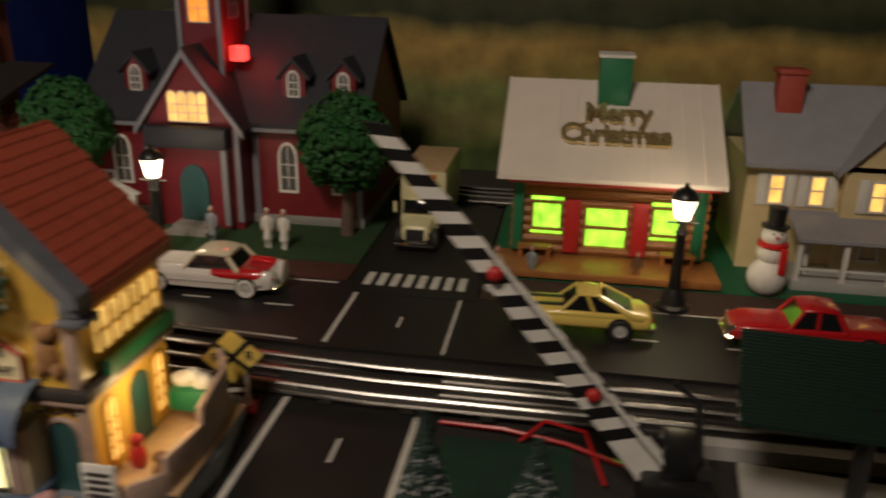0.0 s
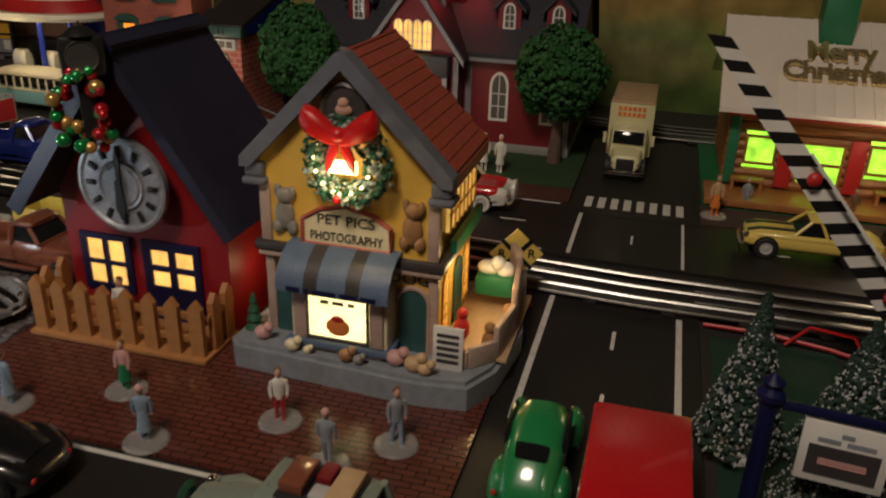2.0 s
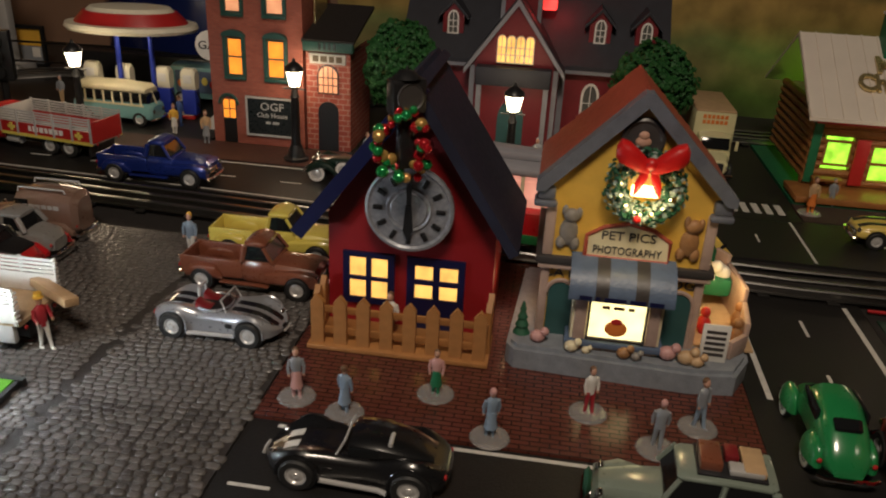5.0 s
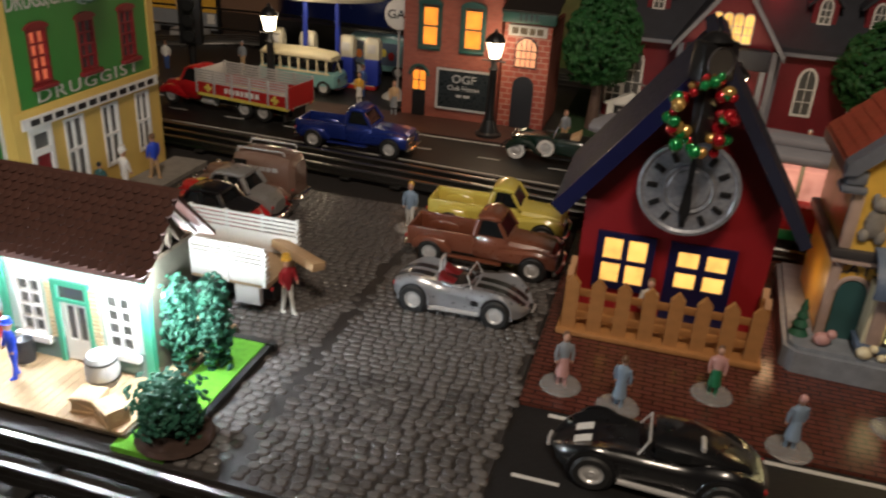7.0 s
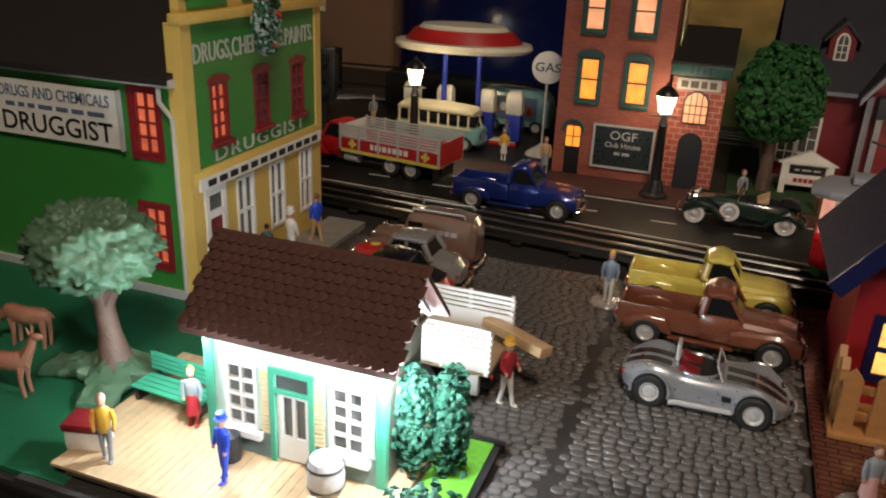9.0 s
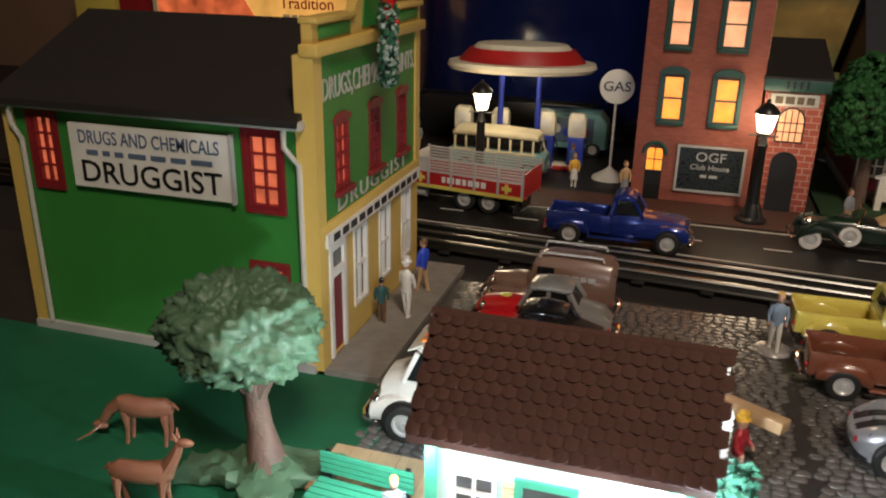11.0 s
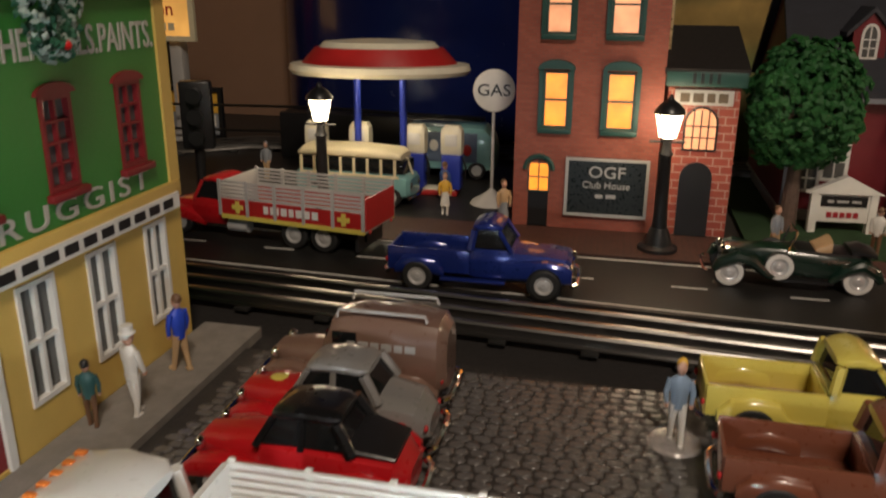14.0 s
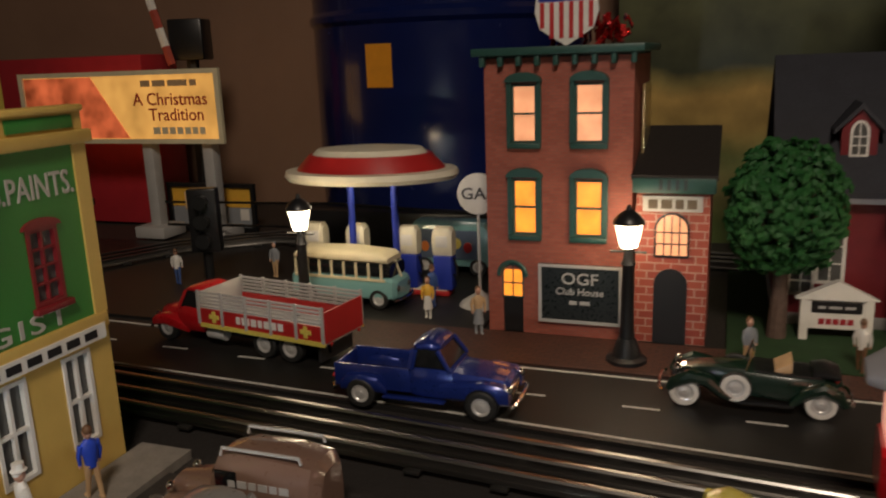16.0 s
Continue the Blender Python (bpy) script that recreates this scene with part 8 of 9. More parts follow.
def round_tree(x, y, h, rx, rz, seed, leafm="leaf", count=2300, trunk_r=0.6, label="round green model tree with a dark trunk"):
    t = thing("tree", x, y, 0.1, 0, label, "tree", "trees")
    rnd = random.Random(seed)
    zc = h - rz
    tr = tube(B(), [(0, 0, 0), (0.1, 0.1, zc * 0.4), (0, 0, zc)], [trunk_r * 1.3, trunk_r, trunk_r * 0.6], 10)
    for k in range(6):
        a = 2 * math.pi * k / 6
        tube(tr, [(0, 0, zc * 0.6), (rx * 0.4 * math.cos(a), rx * 0.4 * math.sin(a), zc), (rx * 0.7 * math.cos(a), rx * 0.7 * math.sin(a), zc + rz * 0.3)], [0.3, 0.2, 0.08], 6)
    part("trunk", tr, "bark", t)
    spots = []
    for k in range(count):
        u, v = rnd.uniform(-1, 1), rnd.uniform(0, 2 * math.pi)
        d = Vector((math.sqrt(1 - u * u) * math.cos(v), math.sqrt(1 - u * u) * math.sin(v), u))
        q = 0.86 + 0.16 * noise.noise(d * 2.6 + Vector((seed, 0, 0))) + rnd.uniform(-0.16, 0.08)
        spots.append((Vector((d.x * rx * q, d.y * rx * q, zc + d.z * rz * q)), d))
    part("crown", clumps(B(), spots, 0.42, rnd), leafm, t)
    return t


round_tree(-54.8, 78.0, 16.0, 4.9, 5.6, 4)
round_tree(-24.6, 79.3, 15.4, 5.2, 5.4, 9)
tr = thing("park_tree", -90.6, 19.0, 0, 0, "moulded rubber tree with a grey-green domed crown", "tree", "trees")
rnd = random.Random(5)
tk = tube(B(), [(0.4, 0, 0), (0.2, 0, 1.2), (0, 0, 3), (-0.2, 0, 5), (-0.5, 0, 6.6)], [1.7, 0.95, 0.62, 0.55, 0.7], 14)
for a in (-1, 1):
    tube(tk, [(-0.1, 0, 4.6), (a * 0.9 - 0.3, 0.2 * a, 6.0), (a * 2.2 - 0.5, 0.4 * a, 7.4)], [0.5, 0.4, 0.25], 8)
part("trunk", tk, "rubbertrunk", tr)
for ang, ln in ((-70, 3.4), (25, 4.4), (190, 4.2)):
    bm = hull(B(), [(0.2 + ln * k / 9, 1.35 - 0.03 * k + 0.12 * math.sin(k * 2.1 + ang), 0, 1.5 - 0.11 * k if k else 1.6) for k in range(10)], 24, 4)
    for v in bm.verts:
        if v.co.z > 0.2:
            v.co.z *= 0.75 + 0.7 * abs(noise.noise(v.co * 1.7 + Vector((ang, 0, 0))))
        v.co.y *= 1 + 0.2 * noise.noise(v.co * 1.1 + Vector((0, ang, 0)))
    bmesh.ops.transform(bm, matrix=pose(0.3, 0, 0.0, 0, 0, ang), verts=bm.verts)
    part("root_slab", bm, "rubbertree", tr)
cb = B()
bmesh.ops.create_uvsphere(cb, u_segments=132, v_segments=66, radius=1.0)
for v in cb.verts:
    d = v.co.normalized()
    q = 1 + 0.16 * noise.noise(d * 1.8 + Vector((3, 1, 2))) + 0.14 * noise.noise(d * 5.0)
    near_, far_ = noise.voronoi(d * 7.0)[0][:2]
    near2 = noise.voronoi(d * 15.0)[0][0]
    q += 0.16 * (far_ - near_) - 0.1 * near2
    low_ = 1.0 if d.z > 0 else 0.85
    v.co = Vector((d.x * 3.7 * q - 1.0, d.y * 3.4 * q + 0.6, 7.6 + d.z * 2.75 * q * low_ + 0.12 * d.x))
crown = part("crown", cb, "rubbertree", tr)
crown.data.set_sharp_from_angle(angle=math.pi)


def bush(x, y, z, rx, rz, seed, mt="bush", label="dark green foam bush beside the station", trunk=False):
    t = thing("bush", x, y, 0, 0, label, "bush", "bushes")
    rnd = random.Random(seed)
    spots = []
    for k in range(620):
        u, v = rnd.uniform(-1, 1), rnd.uniform(0, 2 * math.pi)
        d = Vector((math.sqrt(1 - u * u) * math.cos(v), math.sqrt(1 - u * u) * math.sin(v), u))
        q = rnd.uniform(0.55, 1.1) + 0.45 * noise.noise(d * 2 + Vector((seed, 0, 0)))
        spots.append((Vector((d.x * rx * q, d.y * rx * q, z + d.z * rz * q)), d))
    part("foliage", clumps(B(), spots, 0.25, rnd), mt, t)
    part("stem", tube(B(), [(0, 0, 0), (0, 0, z)], 0.2, 6), "bark", t)


bush(-68.6, 11.9, 1.9, 1.7, 1.9, 1)
bush(-71.0, 17.0, 3.3, 1.0, 2.9, 2)
bush(-69.5, 17.9, 3.2, 0.95, 2.9, 3)
slab("lawn_strip", -71.2, -68.0, 13.2, 20.9, 0.45, "lime", "bright green grass strip beside the station", "lawn", -0.2)
slab("lawn_patch", -70.8, -67.9, 10.0, 13.1, 0.3, "lime", "bright green grass patch by the bush", "lawn", -0.2)
solo("mulch_patch", lathe(B(), [(2.0, 0.32), (1.8, 0.5), (0.01, 0.55)], n=18), "earth", "brown mulch round the bush", "mulch", at=pose(-0.683, 0.118, 0))
slab("lawn_edging", -71.4, -67.4, 20.9, 21.3, 0.5, "black", "black border strip behind the grass", "edging", -0.2)
slab("lawn_edging_side", -67.95, -67.6, 13.3, 20.85, 0.42, "black", "black border strip beside the grass", "edging", -0.2)


def snow_tree(x, y, h, r, seed):
    t = thing("snowy_pine", x, y, 0, 0, "small frosted bottle-brush pine tree", "tree", "snowy pines")
    rnd = random.Random(seed)
    part("trunk", tube(B(), [(0, 0, 0), (0, 0, h * 0.9)], 0.25, 6), "bark", t)
    part("foot", lathe(B(), [(1.2, 0), (1.1, 0.5), (0.01, 0.6)], n=14), "white", t)
    for name, mt, cnt in (("needles", "leaf2", 1100), ("frost", "frost", 1700)):
        spots = []
        for k in range(cnt):
            f = rnd.random() ** 1.4
            a, q = rnd.uniform(0, 2 * math.pi), rnd.uniform(0.75, 1.05 if mt == "leaf2" else 1.12)
            d = Vector((math.cos(a), math.sin(a), 0.35))
            spots.append((Vector((d.x * r * (1 - f) * q, d.y * r * (1 - f) * q, 1.0 + f * (h - 1))), d))
        part(name, clumps(B(), spots, 0.26 if mt == "leaf2" else 0.1, rnd), mt, t)


for a in ((-7.6, 30.6, 9.5, 2.3, 1), (-2.6, 30.2, 9.0, 2.6, 2), (-4.4, 26.0, 5.4, 2.2, 3)):
    snow_tree(*a)

# ---- platform things ----
bn = thing("bench", -84.9, 17.3, 0.7, -4, "green slatted bench on the platform", "bench")
for k in range(4):
    part("seat_slat", box(B(), -2.2, 2.2, -0.9 + 0.42 * k, -0.55 + 0.42 * k, 1.1, 1.22), "stationgreen", bn)
    part("back_slat", box(B(), -2.2, 2.2, 0.78, 0.9, 1.5 + 0.4 * k, 1.8 + 0.4 * k), "stationgreen", bn)
for x in (-1.9, 1.9):
    part("leg", box(B(), x - 0.12, x + 0.12, -0.8, 0.9, 0, 1.1), "black", bn)
    part("back_post", box(B(), x - 0.1, x + 0.1, 0.9, 1.05, 0.0, 3.1), "black", bn)
bn.matrix_basis = bn.matrix_basis @ Matrix.Diagonal((1.05, 1, 0.72, 1))
for x, y, a in ((-73.2, 11.8, 8), (-71.6, 11.4, -28)):
    c = thing("wooden_crate", x, y, 0.7, a, "pale wooden crate with nailed strips", "crate", "crates")
    part("crate_body", box(B(), -0.75, 0.75, -0.6, 0.6, 0, 1.0, 0.04), "deck", c)
    for z in (0.08, 0.82):
        part("strip", box(B(), -0.8, 0.8, -0.66, -0.6, z, z + 0.14), "tan", c)
    part("brace", box(B(), -0.85, 0.85, -0.65, -0.6, -0.06, 0.06, 0, pose(0, 0, 0.52) @ pose(0, 0, 0, 0, 24, 0)), "tan", c)
br = thing("barrel", -74.0, 13.9, 0.7, 0, "pale barrel before the station", "barrel")
part("body", lathe(B(), [(0.7, 0), (0.85, 0.5), (0.9, 0.9), (0.85, 1.4), (0.72, 1.9), (0.01, 1.88)], n=20), "lightgrey", br)
for z in (0.4, 1.5):
    part("hoop", lathe(B(), [(0.86, z), (0.9, z + 0.06), (0.86, z + 0.14)], n=20, closed=True), "steel", br)
tk_ = thing("trunk_chest", -86.4, 12.6, 0.7, 15, "white box with a dark red lid", "chest")
part("chest", box(B(), -0.9, 0.9, -0.7, 0.7, 0, 1.1, 0.08), "white", tk_)
part("lid", box(B(), -1.0, 1.0, -0.8, 0.8, 1.1, 1.5, 0.1), "maroon", tk_, "dark red lid")
pl = thing("mail_pouch", -79.4, 14.3, 0.7, 0, "dark round sack behind the attendant", "sack")
part("sack", lathe(B(), [(0.5, 0), (0.6, 0.6), (0.5, 1.4), (0.01, 1.6)], n=14), "gunmetal", pl)

# ---- crossing gate, sign and yard ----
gt = thing("crossing_gate", 4.4, 38.6, 0, 0, "raised crossing gate with black and white stripes", "crossing gate")
A, Z = Vector((-0.6, 0, 2.2)), Vector((-15.8, -1.0, 20.6))
d = (Z - A).normalized()
ang = math.degrees(math.atan2(d.z, -d.x))
n = 32
for k in range(n):
    u0, u1 = 25.0 * k / n - 1.0, 25.0 * (k + 1) / n - 1.0
    w0, w1 = 1.05 - 0.6 * k / n, 1.05 - 0.6 * (k + 1) / n
    bm = prism(B(), [(-u0 - 0.45, -w0), (-u0 + 0.45, w0), (-u1 + 0.45, w1), (-u1 - 0.45, -w1)], -0.25, 0.0)
    bmesh.ops.transform(bm, matrix=Matrix.Translation(A) @ pose(0, 0, 0, 0, ang, 2.5), verts=bm.verts)
    part("arm_band", bm, "black" if k % 2 and k > 3 else "white", gt)
for u in (6.0, 14.4):
    p = A + d * u + Vector((0, -0.4, 0.2))
    part("lamp", ball(B(), p, 0.42, 0.3, 0.42, 10, 8), "red", gt, "small red lamp on the arm")
bm = prism(B(), [(1.0, 0.75), (1.0, 1.0), (-16, 0.75), (-16, 0.6)], -0.9, -0.7)
bmesh.ops.transform(bm, matrix=Matrix.Translation(A) @ pose(0, 0, 0, 0, ang, 2.5), verts=bm.verts)
part("arm_rail", bm, "white", gt)
part("mechanism", box(box(B(), -1.6, 2.2, -1.6, 1.8, 0, 2.6, 0.3), -0.6, 1.2, -1.0, 1.2, 2.6, 4.6, 0.2), "black", gt)
part("counterweight", box(B(), 0.4, 2.2, -0.7, 0.1, 1.0, 3.0, 0.2), "gunmetal", gt)
part("side_lever", tube(B(), [(1.6, 0.8, 2.6), (1.2, 0.9, 6.2), (-0.2, 0.9, 7.4)], 0.22, 6), "gunmetal", gt)

xs = thing("crossing_sign", -22.3, 43.7, 0.1, 18, "yellow diamond railroad crossing sign on white posts", "sign")
part("plate", prism(B(), [(0, 2.1), (1.9, 4.0), (0, 5.9), (-1.9, 4.0)], -0.1, 0.1), "mustang", xs)
for s in (-1, 1):
    part("cross_band", box(B(), -1.55, 1.55, -0.16, -0.1, -0.15, 0.15, 0, pose(0, 0, 4.0) @ pose(0, 0, 0, 0, 45 * s, 0)), "black", xs)
    letter("R", 0.95, "black", xs, s * 1.05, -0.12, 4.0)
    part("post", tube(B(), [(s * 0.8, 0.25, 0), (s * 0.7, 0.25, 3.4)], 0.16, 6), "white", xs)
part("brace", box(B(), -0.9, 0.9, 0.2, 0.35, 1.3, 1.55), "white", xs)
part("foot", box(B(), -1.3, 1.3, -0.5, 0.9, 0, 0.3, 0.05), "red", xs)
for x0, x1, y0, y1, c in ((-8.8, 12.0, 44.4, 45.3, "figred"),):
    solo("wire", tube(B(), [(-9.0, 44.6, 0.3), (-5.0, 44.2, 0.5), (-1.0, 43.4, 0.4), (4.0, 40.6, 0.6)], 0.14, 6), "carred", "thin red wire along the board", "wire")
solo("wire", tube(B(), [(-3.8, 43.4, 0.3), (-2.4, 43.8, 1.6), (0.0, 42.4, 2.0), (1.2, 39.6, 0.4)], 0.12, 6), "carred", "thin red wire loop near the gate", "wire")
slab("yard_edge", 5.5, 60, 44.0, 45.0, 0.9, "lightgrey", "pale metal edging beside the track", "edging", -0.2)
pw = thing("pale_panel", 17, 36, 0, -6, "pale grey flat roof panel beside the shelter", "panel")
part("panel", box(B(), -9, 12, -6, 5, 1.0, 1.4, 0.1), "lightgrey", pw)
part("base_block", box(B(), -8, 11, -5, 4, 0, 1.0), "gunmetal", pw)
shl = thing("platform_shelter", 19.5, 37.5, 0, -6, "dark green corrugated shelter roof on black posts", "shelter")
part("roof", prism(B(), [(-3.4, 7.9), (0.5, 10.9), (0.5, 10.6), (-3.4, 7.6)], -12.6, 12, "x"), "cargreen", shl)
for k in range(26):
    y = -3.4 + 0.15 * k
    part("roof_ridge", tube(B(), [(-12.6, y, 7.93 + 0.77 * (y + 3.4)), (12, y, 7.93 + 0.77 * (y + 3.4))], 0.07, 5), "cargreen", shl)
for x in (-6.6, 7.0):
    part("post", tube(B(), [(x, -2.0, 0), (x, -2.0, 8.8)], 0.45, 8), "black", shl)

ys = thing("yard_sign", -7.8, 24.0, 0, -6, "blue post sign with a white picture board", "sign")
part("post", lathe(B(), [(0.9, 0), (0.8, 0.4), (0.42, 0.7), (0.38, 7.6), (0.6, 7.8), (0.6, 8.1), (0.3, 8.3), (0.5, 8.6), (0.01, 9.0)], n=14), "navy", ys)
part("arm", box(B(), 0.2, 5.4, -0.18, 0.18, 7.4, 7.75, 0.06), "navy", ys)
bo = part("board", box(B(), 1.5, 5.0, -0.12, 0.12, 4.2, 7.25, 0.05), "white", ys)
part("picture", box(B(), 1.85, 4.65, -0.16, -0.11, 4.6, 6.1), "petdark", bo, "dark picture panel")
part("picture_shape", box(B(), 2.3, 4.2, -0.18, -0.15, 5.2, 5.5, 0.05), "figpink", bo)
bars(bo, "figgrey", 3.25, -0.14, 6.75, [0.5], 0.2)
bars(bo, "figgrey", 3.25, -0.14, 6.4, [0.9, 1.1], 0.2)

# ---- winter things ----
sn = thing("snowman", 16.4, 71.2, 0.1, 0, "white snowman with a black hat and red scarf", "snowman")
part("body", ball(ball(ball(B(), (0, 0, 1.7), 1.75, 1.6, 1.8, 20, 12), (0.1, 0, 4.0), 1.3, 1.2, 1.2, 18, 10), (0.1, 0, 5.6), 1.15, 1.1, 1.05, 18, 10), "white", sn)
part("hat", lathe(B(), [(1.2, 6.4), (1.2, 6.55), (0.75, 6.6), (0.8, 8.2), (0.01, 8.25)], (0.1, 0, 0), 20), "black", sn)
part("scarf", lathe(B(), [(1.0, 4.5), (1.35, 4.7), (1.3, 5.0), (0.9, 5.05)], (0.1, 0, 0), 20), "bow", sn)
part("scarf_end", box(B(), 0.5, 1.1, -1.5, -1.2, 2.4, 4.8, 0.1), "bow", sn)
part("nose", ball(B(), (0.1, -1.1, 5.7), 0.16, 0.25, 0.16, 8, 6), "bow", sn)
for x in (-0.25, 0.45):
    part("eye", ball(B(), (x, -1.0, 6.0), 0.1, 0.06, 0.1, 8, 6), "black", sn)


def wreath(name, m, R, r, seed, label, bow=True, cat="wreath"):
    t = new(name)
    t.empty_display_size = 0.01
    t.matrix_basis = m
    tagged(t, label, cat)
    rnd = random.Random(seed)
    spots, frost = [], []
    for k in range(700):
        a, b = rnd.uniform(0, 2 * math.pi), rnd.uniform(0, 2 * math.pi)
        q = r * rnd.uniform(0.6, 1.15)
        c = Vector((math.cos(a), 0, math.sin(a)))
        n_ = c * math.cos(b) + Vector((0, 1, 0)) * math.sin(b)
        (spots if k % 2 else frost).append((c * R + n_ * q, n_))
    part("needles", clumps(B(), spots, 0.24, rnd), "pine", t)
    part("frosted_needles", clumps(B(), frost, 0.2, rnd), "frostneedle", t)
    if bow:
        bm = B()
        for s in (-1, 1):
            hull(bm, [(s * 0.05, 0.3, R - 0.7, R + 0.1), (s * 0.7, 0.5, R - 0.6, R + 0.7), (s * 1.4, 0.6, R - 0.3, R + 1.25), (s * 1.9, 0.5, R - 0.1, R + 1.4), (s * 2.15, 0.25, R + 0.2, R + 1.0)], 14, 2.6)
            hull(bm, [(s * 0.1, 0.2, R - 1.0, R), (s * 0.5, 0.2, R - 1.9, R - 0.5), (s * 0.8, 0.12, R - 2.2, R - 1.3)], 10, 3)
        ball(bm, (0, -0.2, R * 1.0), 0.45, 0.4, 0.4, 10, 6)
        bmesh.ops.translate(bm, vec=(0, -r - 0.2, 0), verts=bm.verts)
        part("bow", bm, "bow", t, "red velvet bow")
    return t


wr = wreath("wreath", pose(-0.2985, 0.3105, 0.1365), 1.85, 0.7, 3, "frosted green wreath with a red bow and tiny lights")
for k in range(9):
    a = -1.9 + 0.22 * k * (1 if k % 2 else -1)
    part("fairy_light", ball(B(), (1.6 * math.cos(a), -0.75, 1.75 * math.sin(a) + 0.2), 0.1, 0.1, 0.1, 6, 4), "fairy", wr)
part("bauble", ball(B(), (-0.3, -0.75, -1.9), 0.26), "bow", wr)
part("light_cluster", box(B(), -0.9, 0.8, -0.5, -0.35, -0.5, 0.25, 0.1), "fairy", wr)
lamp("wreath_light", "POINT", (-0.2985, 0.292, 0.13), 0.04, (1, 0.75, 0.35), 0.006)
# Unseen lamp added over the patio for light from inside the shop.
lamp("patio_fill", "POINT", (-0.228, 0.358, 0.06), 0.05, (1, 0.7, 0.3), 0.006)
# Added lamp with no fixture: shop light falling on the red school wall.
lamp("school_wall_fill", "POINT", (-0.372, 0.36, 0.04), 0.012, (1, 0.6, 0.3), 0.006)
w2 = wreath("wreath", pose(-0.908, 0.371, 0.189, 0, 0, 110), 2.0, 0.52, 7, "frosted wreath with red ribbon on the drug store", False)
part("ribbon", hull(B(), [(-0.6, 0.4, 1.4, 2.6), (0.4, 0.5, 1.6, 3.2), (1.4, 0.35, 1.4, 2.4)], 12, 3), "bow", w2)
for k in range(3):
    part("berry", ball(B(), (1.9 * math.cos(k * 2.3), -0.5, 1.9 * math.sin(k * 2.3)), 0.2), "bow", w2)
og = thing("bauble_garland", -45.0, 30.2, 15.4, 0, "black lantern clock hung with red, green and gold baubles", "ornament")
rnd = random.Random(8)
shine = [paint("bauble_" + n_, c, 0.1, 0.6, 0.1, 50, 0.0, 100, 1.0) for n_, c in (("red", (0.55, 0.01, 0.02)), ("green", (0.01, 0.32, 0.08)), ("gold", (0.6, 0.36, 0.1)))]
for k in range(42):
    a = 2 * math.pi * k / 42 + rnd.uniform(-0.15, 0.15)
    part("bauble", ball(B(), ((1.45 if math.cos(a) < 0 else 1.25) * math.cos(a) + rnd.uniform(-0.5, 0.4), -0.5 + rnd.uniform(-0.7, 0.5), 2.0 * math.sin(a) + rnd.uniform(-0.5, 0.5)), rnd.uniform(0.26, 0.44), None, None, 12, 8), shine[rnd.choice((0, 0, 1, 1, 2))], og)
part("hanger", tube(B(), [(0, 0.4, -1.0), (0, 0.3, 3.4), (0, 1.0, 3.9)], 0.2, 6), "black", og)
case = part("clock_case", lathe(box(box(B(), -1.15, 1.15, -0.6, 0.6, 1.9, 4.1, 0.2), -0.5, 0.5, -0.45, 0.45, -1.6, 1.9, 0.12), [(0.9, 4.1), (0.5, 4.5), (0.12, 4.6), (0.01, 4.9)], n=14), "black", og, "", pose(0, 0, 0, 0, 0, 36))
part("dial", lathe(B(), [(0.01, 0.05), (0.75, 0.05), (0.85, 0.12), (0.9, 0.0), (0.01, 0.0)], n=24), "petdark", case, "small dark dial", pose(0, -0.006, 0.03, 90))

cs = thing("church_notice_board", -50.6, 78.2, 0.15, 4, "white gabled church notice board with dark panels", "notice board")
for x in (-2.3, 2.3):
    part("post", box(B(), x - 0.3, x + 0.3, -0.3, 0.3, 0, 3.4), "white", cs)
part("board", box(B(), -2.0, 2.0, -0.15, 0.15, 0.9, 3.3), "white", cs)
part("gable", prism(B(), [(-3.0, 3.3), (3.0, 3.3), (0, 4.8)], -0.4, 0.4), "white", cs)
part("dark_panel", box(B(), -1.8, 1.8, -0.22, -0.14, 2.2, 3.1), "black", cs)
bars(cs, "lightgrey", 0, -0.24, 2.65, [0.5, 0.9, 0.7], 0.2)
bars(cs, "figred", 0, -0.18, 1.5, [0.4, 0.4, 0.4, 0.4, 0.4], 0.45, 0, 0.12)

# ---- cobbled square, stone by stone ----
M["joint"] = paint("joint", (0.035, 0.031, 0.029), 0.5, 0, 0.3, 120, 0.4, 600)
slab("square", -88.5, -52.5, 9.8, 46.4, -0.02, "joint", "dark joints under the cobbled square", "square")
sq = bpy.data.objects["square"]
M["cobble"] = paint("cobble", (0.09, 0.083, 0.079), 0.2, 0, 0.35, 120, 0.5, 500, 0.2, 0.35)
rnd = random.Random(21)


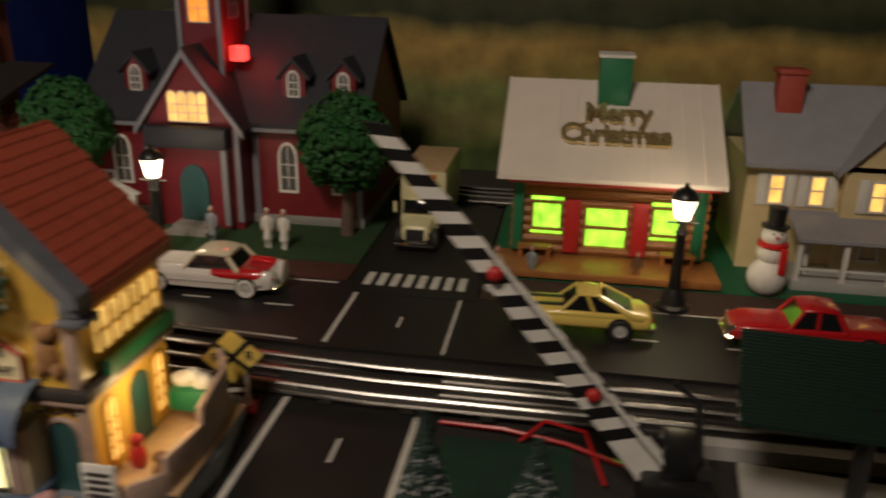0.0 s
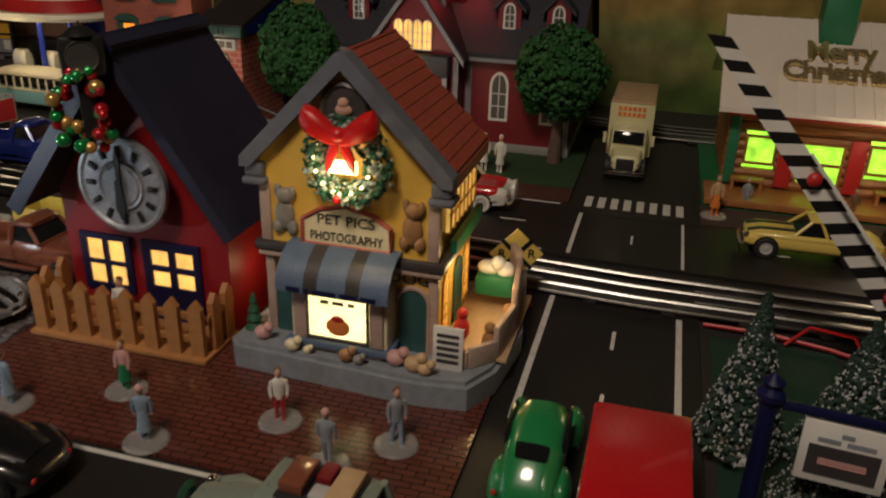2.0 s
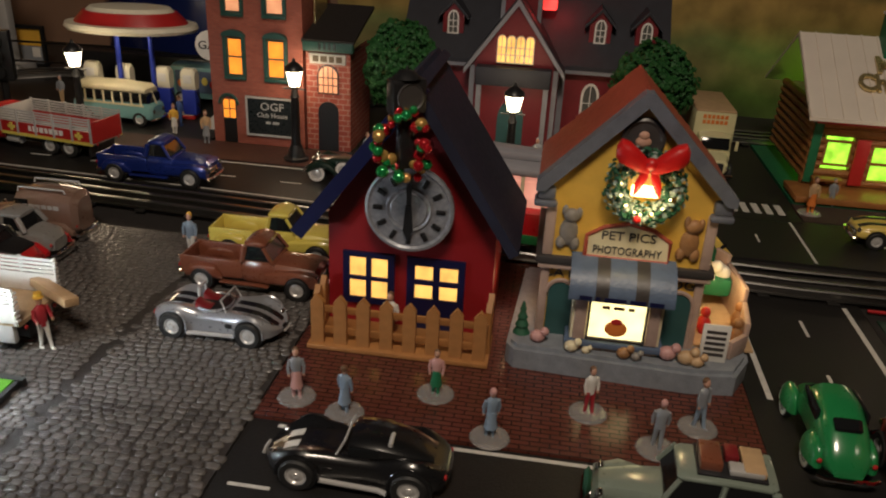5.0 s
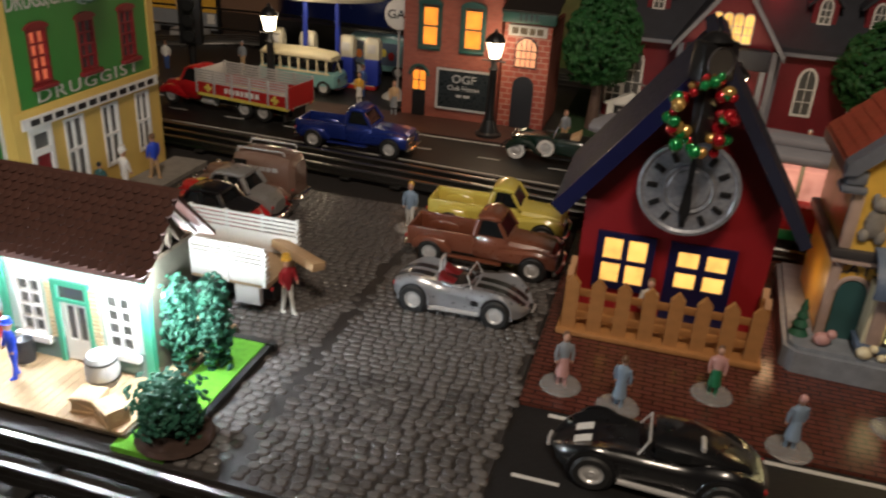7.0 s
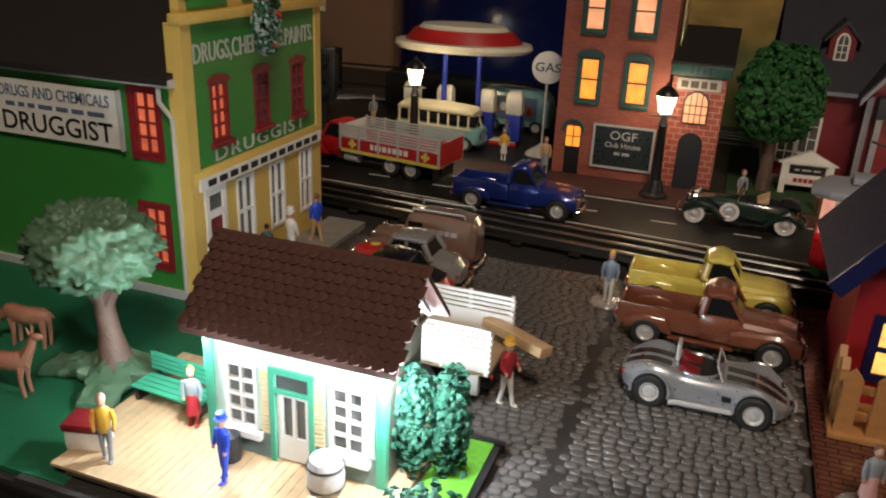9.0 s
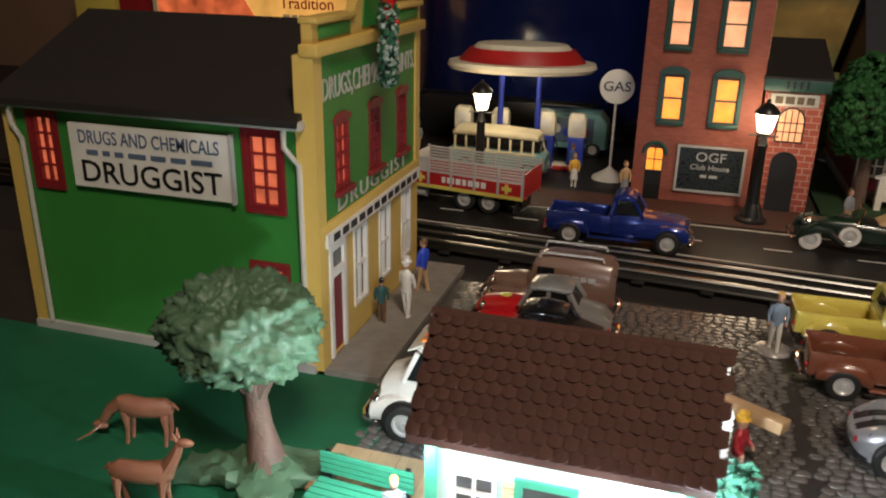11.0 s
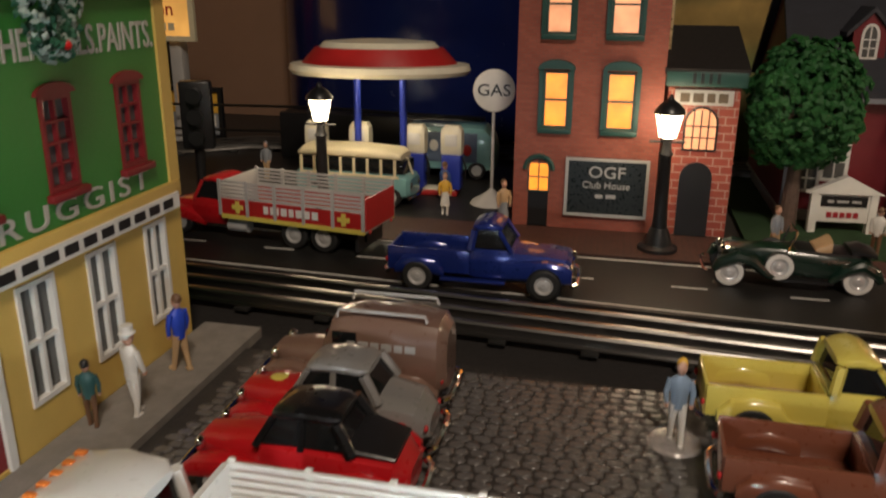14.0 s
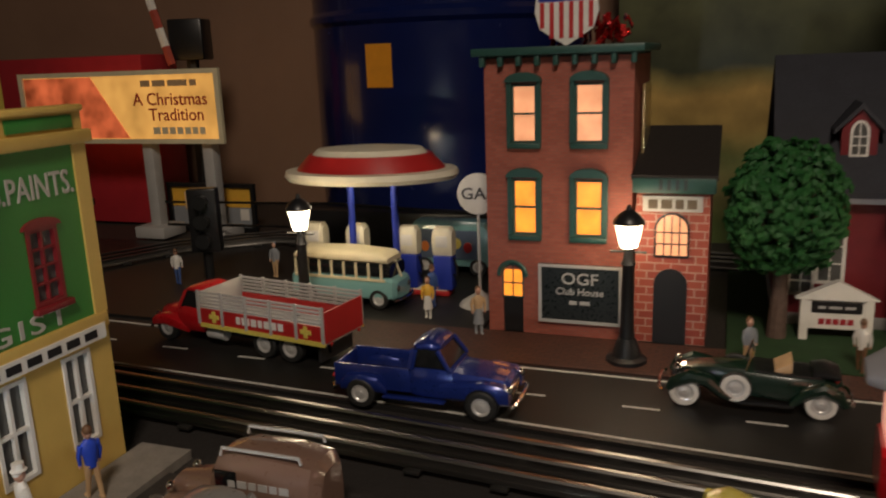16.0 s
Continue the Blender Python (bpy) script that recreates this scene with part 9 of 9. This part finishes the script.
def stone_shape(w, d, h, rn):
    ang = [2 * math.pi * k / 8 + rn.uniform(-0.15, 0.15) for k in range(8)]
    rad = [(abs(math.cos(a)) ** 3 + abs(math.sin(a)) ** 3) ** (-1 / 3) * rn.uniform(0.88, 1.05) for a in ang]
    ring = lambda k, z: [(w / 2 * k * r * math.cos(a), d / 2 * k * r * math.sin(a), z) for a, r in zip(ang, rad)]
    vs = ring(1.0, -0.05) + ring(0.93, h * 0.75) + ring(0.7, h) + [(0, 0, h * 1.05)]
    fs = [(i, (i + 1) % 8, 8 + (i + 1) % 8, 8 + i) for i in range(8)] + [(8 + i, 8 + (i + 1) % 8, 16 + (i + 1) % 8, 16 + i) for i in range(8)] + [(16 + i, 16 + (i + 1) % 8, 24) for i in range(8)]
    return vs, fs


kinds = []
for k in range(8):
    vs, fs = stone_shape(rnd.uniform(0.68, 0.9), 0.57, 0.085, rnd)
    me = bpy.data.meshes.new("cobblestone")
    me.from_pydata([(a / 100, b / 100, c / 100) for a, b, c in vs], [], fs)
    me.materials.append(M["cobble"])
    me.polygons.foreach_set("use_smooth", [True] * len(me.polygons))
    kinds.append(me)
allv, allf, near = [], [], 0
row, y = 0, 10.3
while y < 46.2:
    x = -88.0 + rnd.uniform(0, 0.8)
    while x < -53.0:
        w = rnd.uniform(0.6, 0.95)
        yy = y + 0.16 * math.sin(x * 0.55 + row * 0.3) + rnd.uniform(-0.05, 0.05)
        seam = abs(x + w / 2 + 64.8) < 0.35
        covered = (x < -67.8 and yy < 21.4)
        if not seam and not covered:
            if near < 300 and -66 < x < -54 and yy < 21:
                ob = new("cobblestone", rnd.choice(kinds))
                ob.parent = sq
                ob.matrix_basis = pose((x + w / 2) / 100, yy / 100, -0.0002 + rnd.uniform(0, 0.0003), rnd.uniform(-3, 3), rnd.uniform(-3, 3), rnd.uniform(-12, 12) + (180 if rnd.random() < 0.5 else 0))
                near += 1
            else:
                vs, fs = stone_shape(w * 1.02, 0.57, (0.085 if yy < 28 else 0.085 - 0.08 * min(1, (yy - 28) / 8)) + rnd.uniform(0, 0.012 if yy < 34 else 0.005), rnd)
                b0, a = len(allv), math.radians(rnd.uniform(-12, 12))
                allv += [((p[0] * math.cos(a) - p[1] * math.sin(a) + x + w / 2) / 100, (p[0] * math.sin(a) + p[1] * math.cos(a) + yy) / 100, p[2] / 100) for p in vs]
                allf += [tuple(i + b0 for i in f) for f in fs]
        x += w
    y += 0.55
    row += 1
me = bpy.data.meshes.new("cobblestones")
me.from_pydata(allv, [], allf)
me.materials.append(M["cobble"])
me.polygons.foreach_set("use_smooth", [True] * len(me.polygons))
co_ = new("cobblestones", me)
co_.parent = sq
tagged(co_, "", "", "", "stuff")
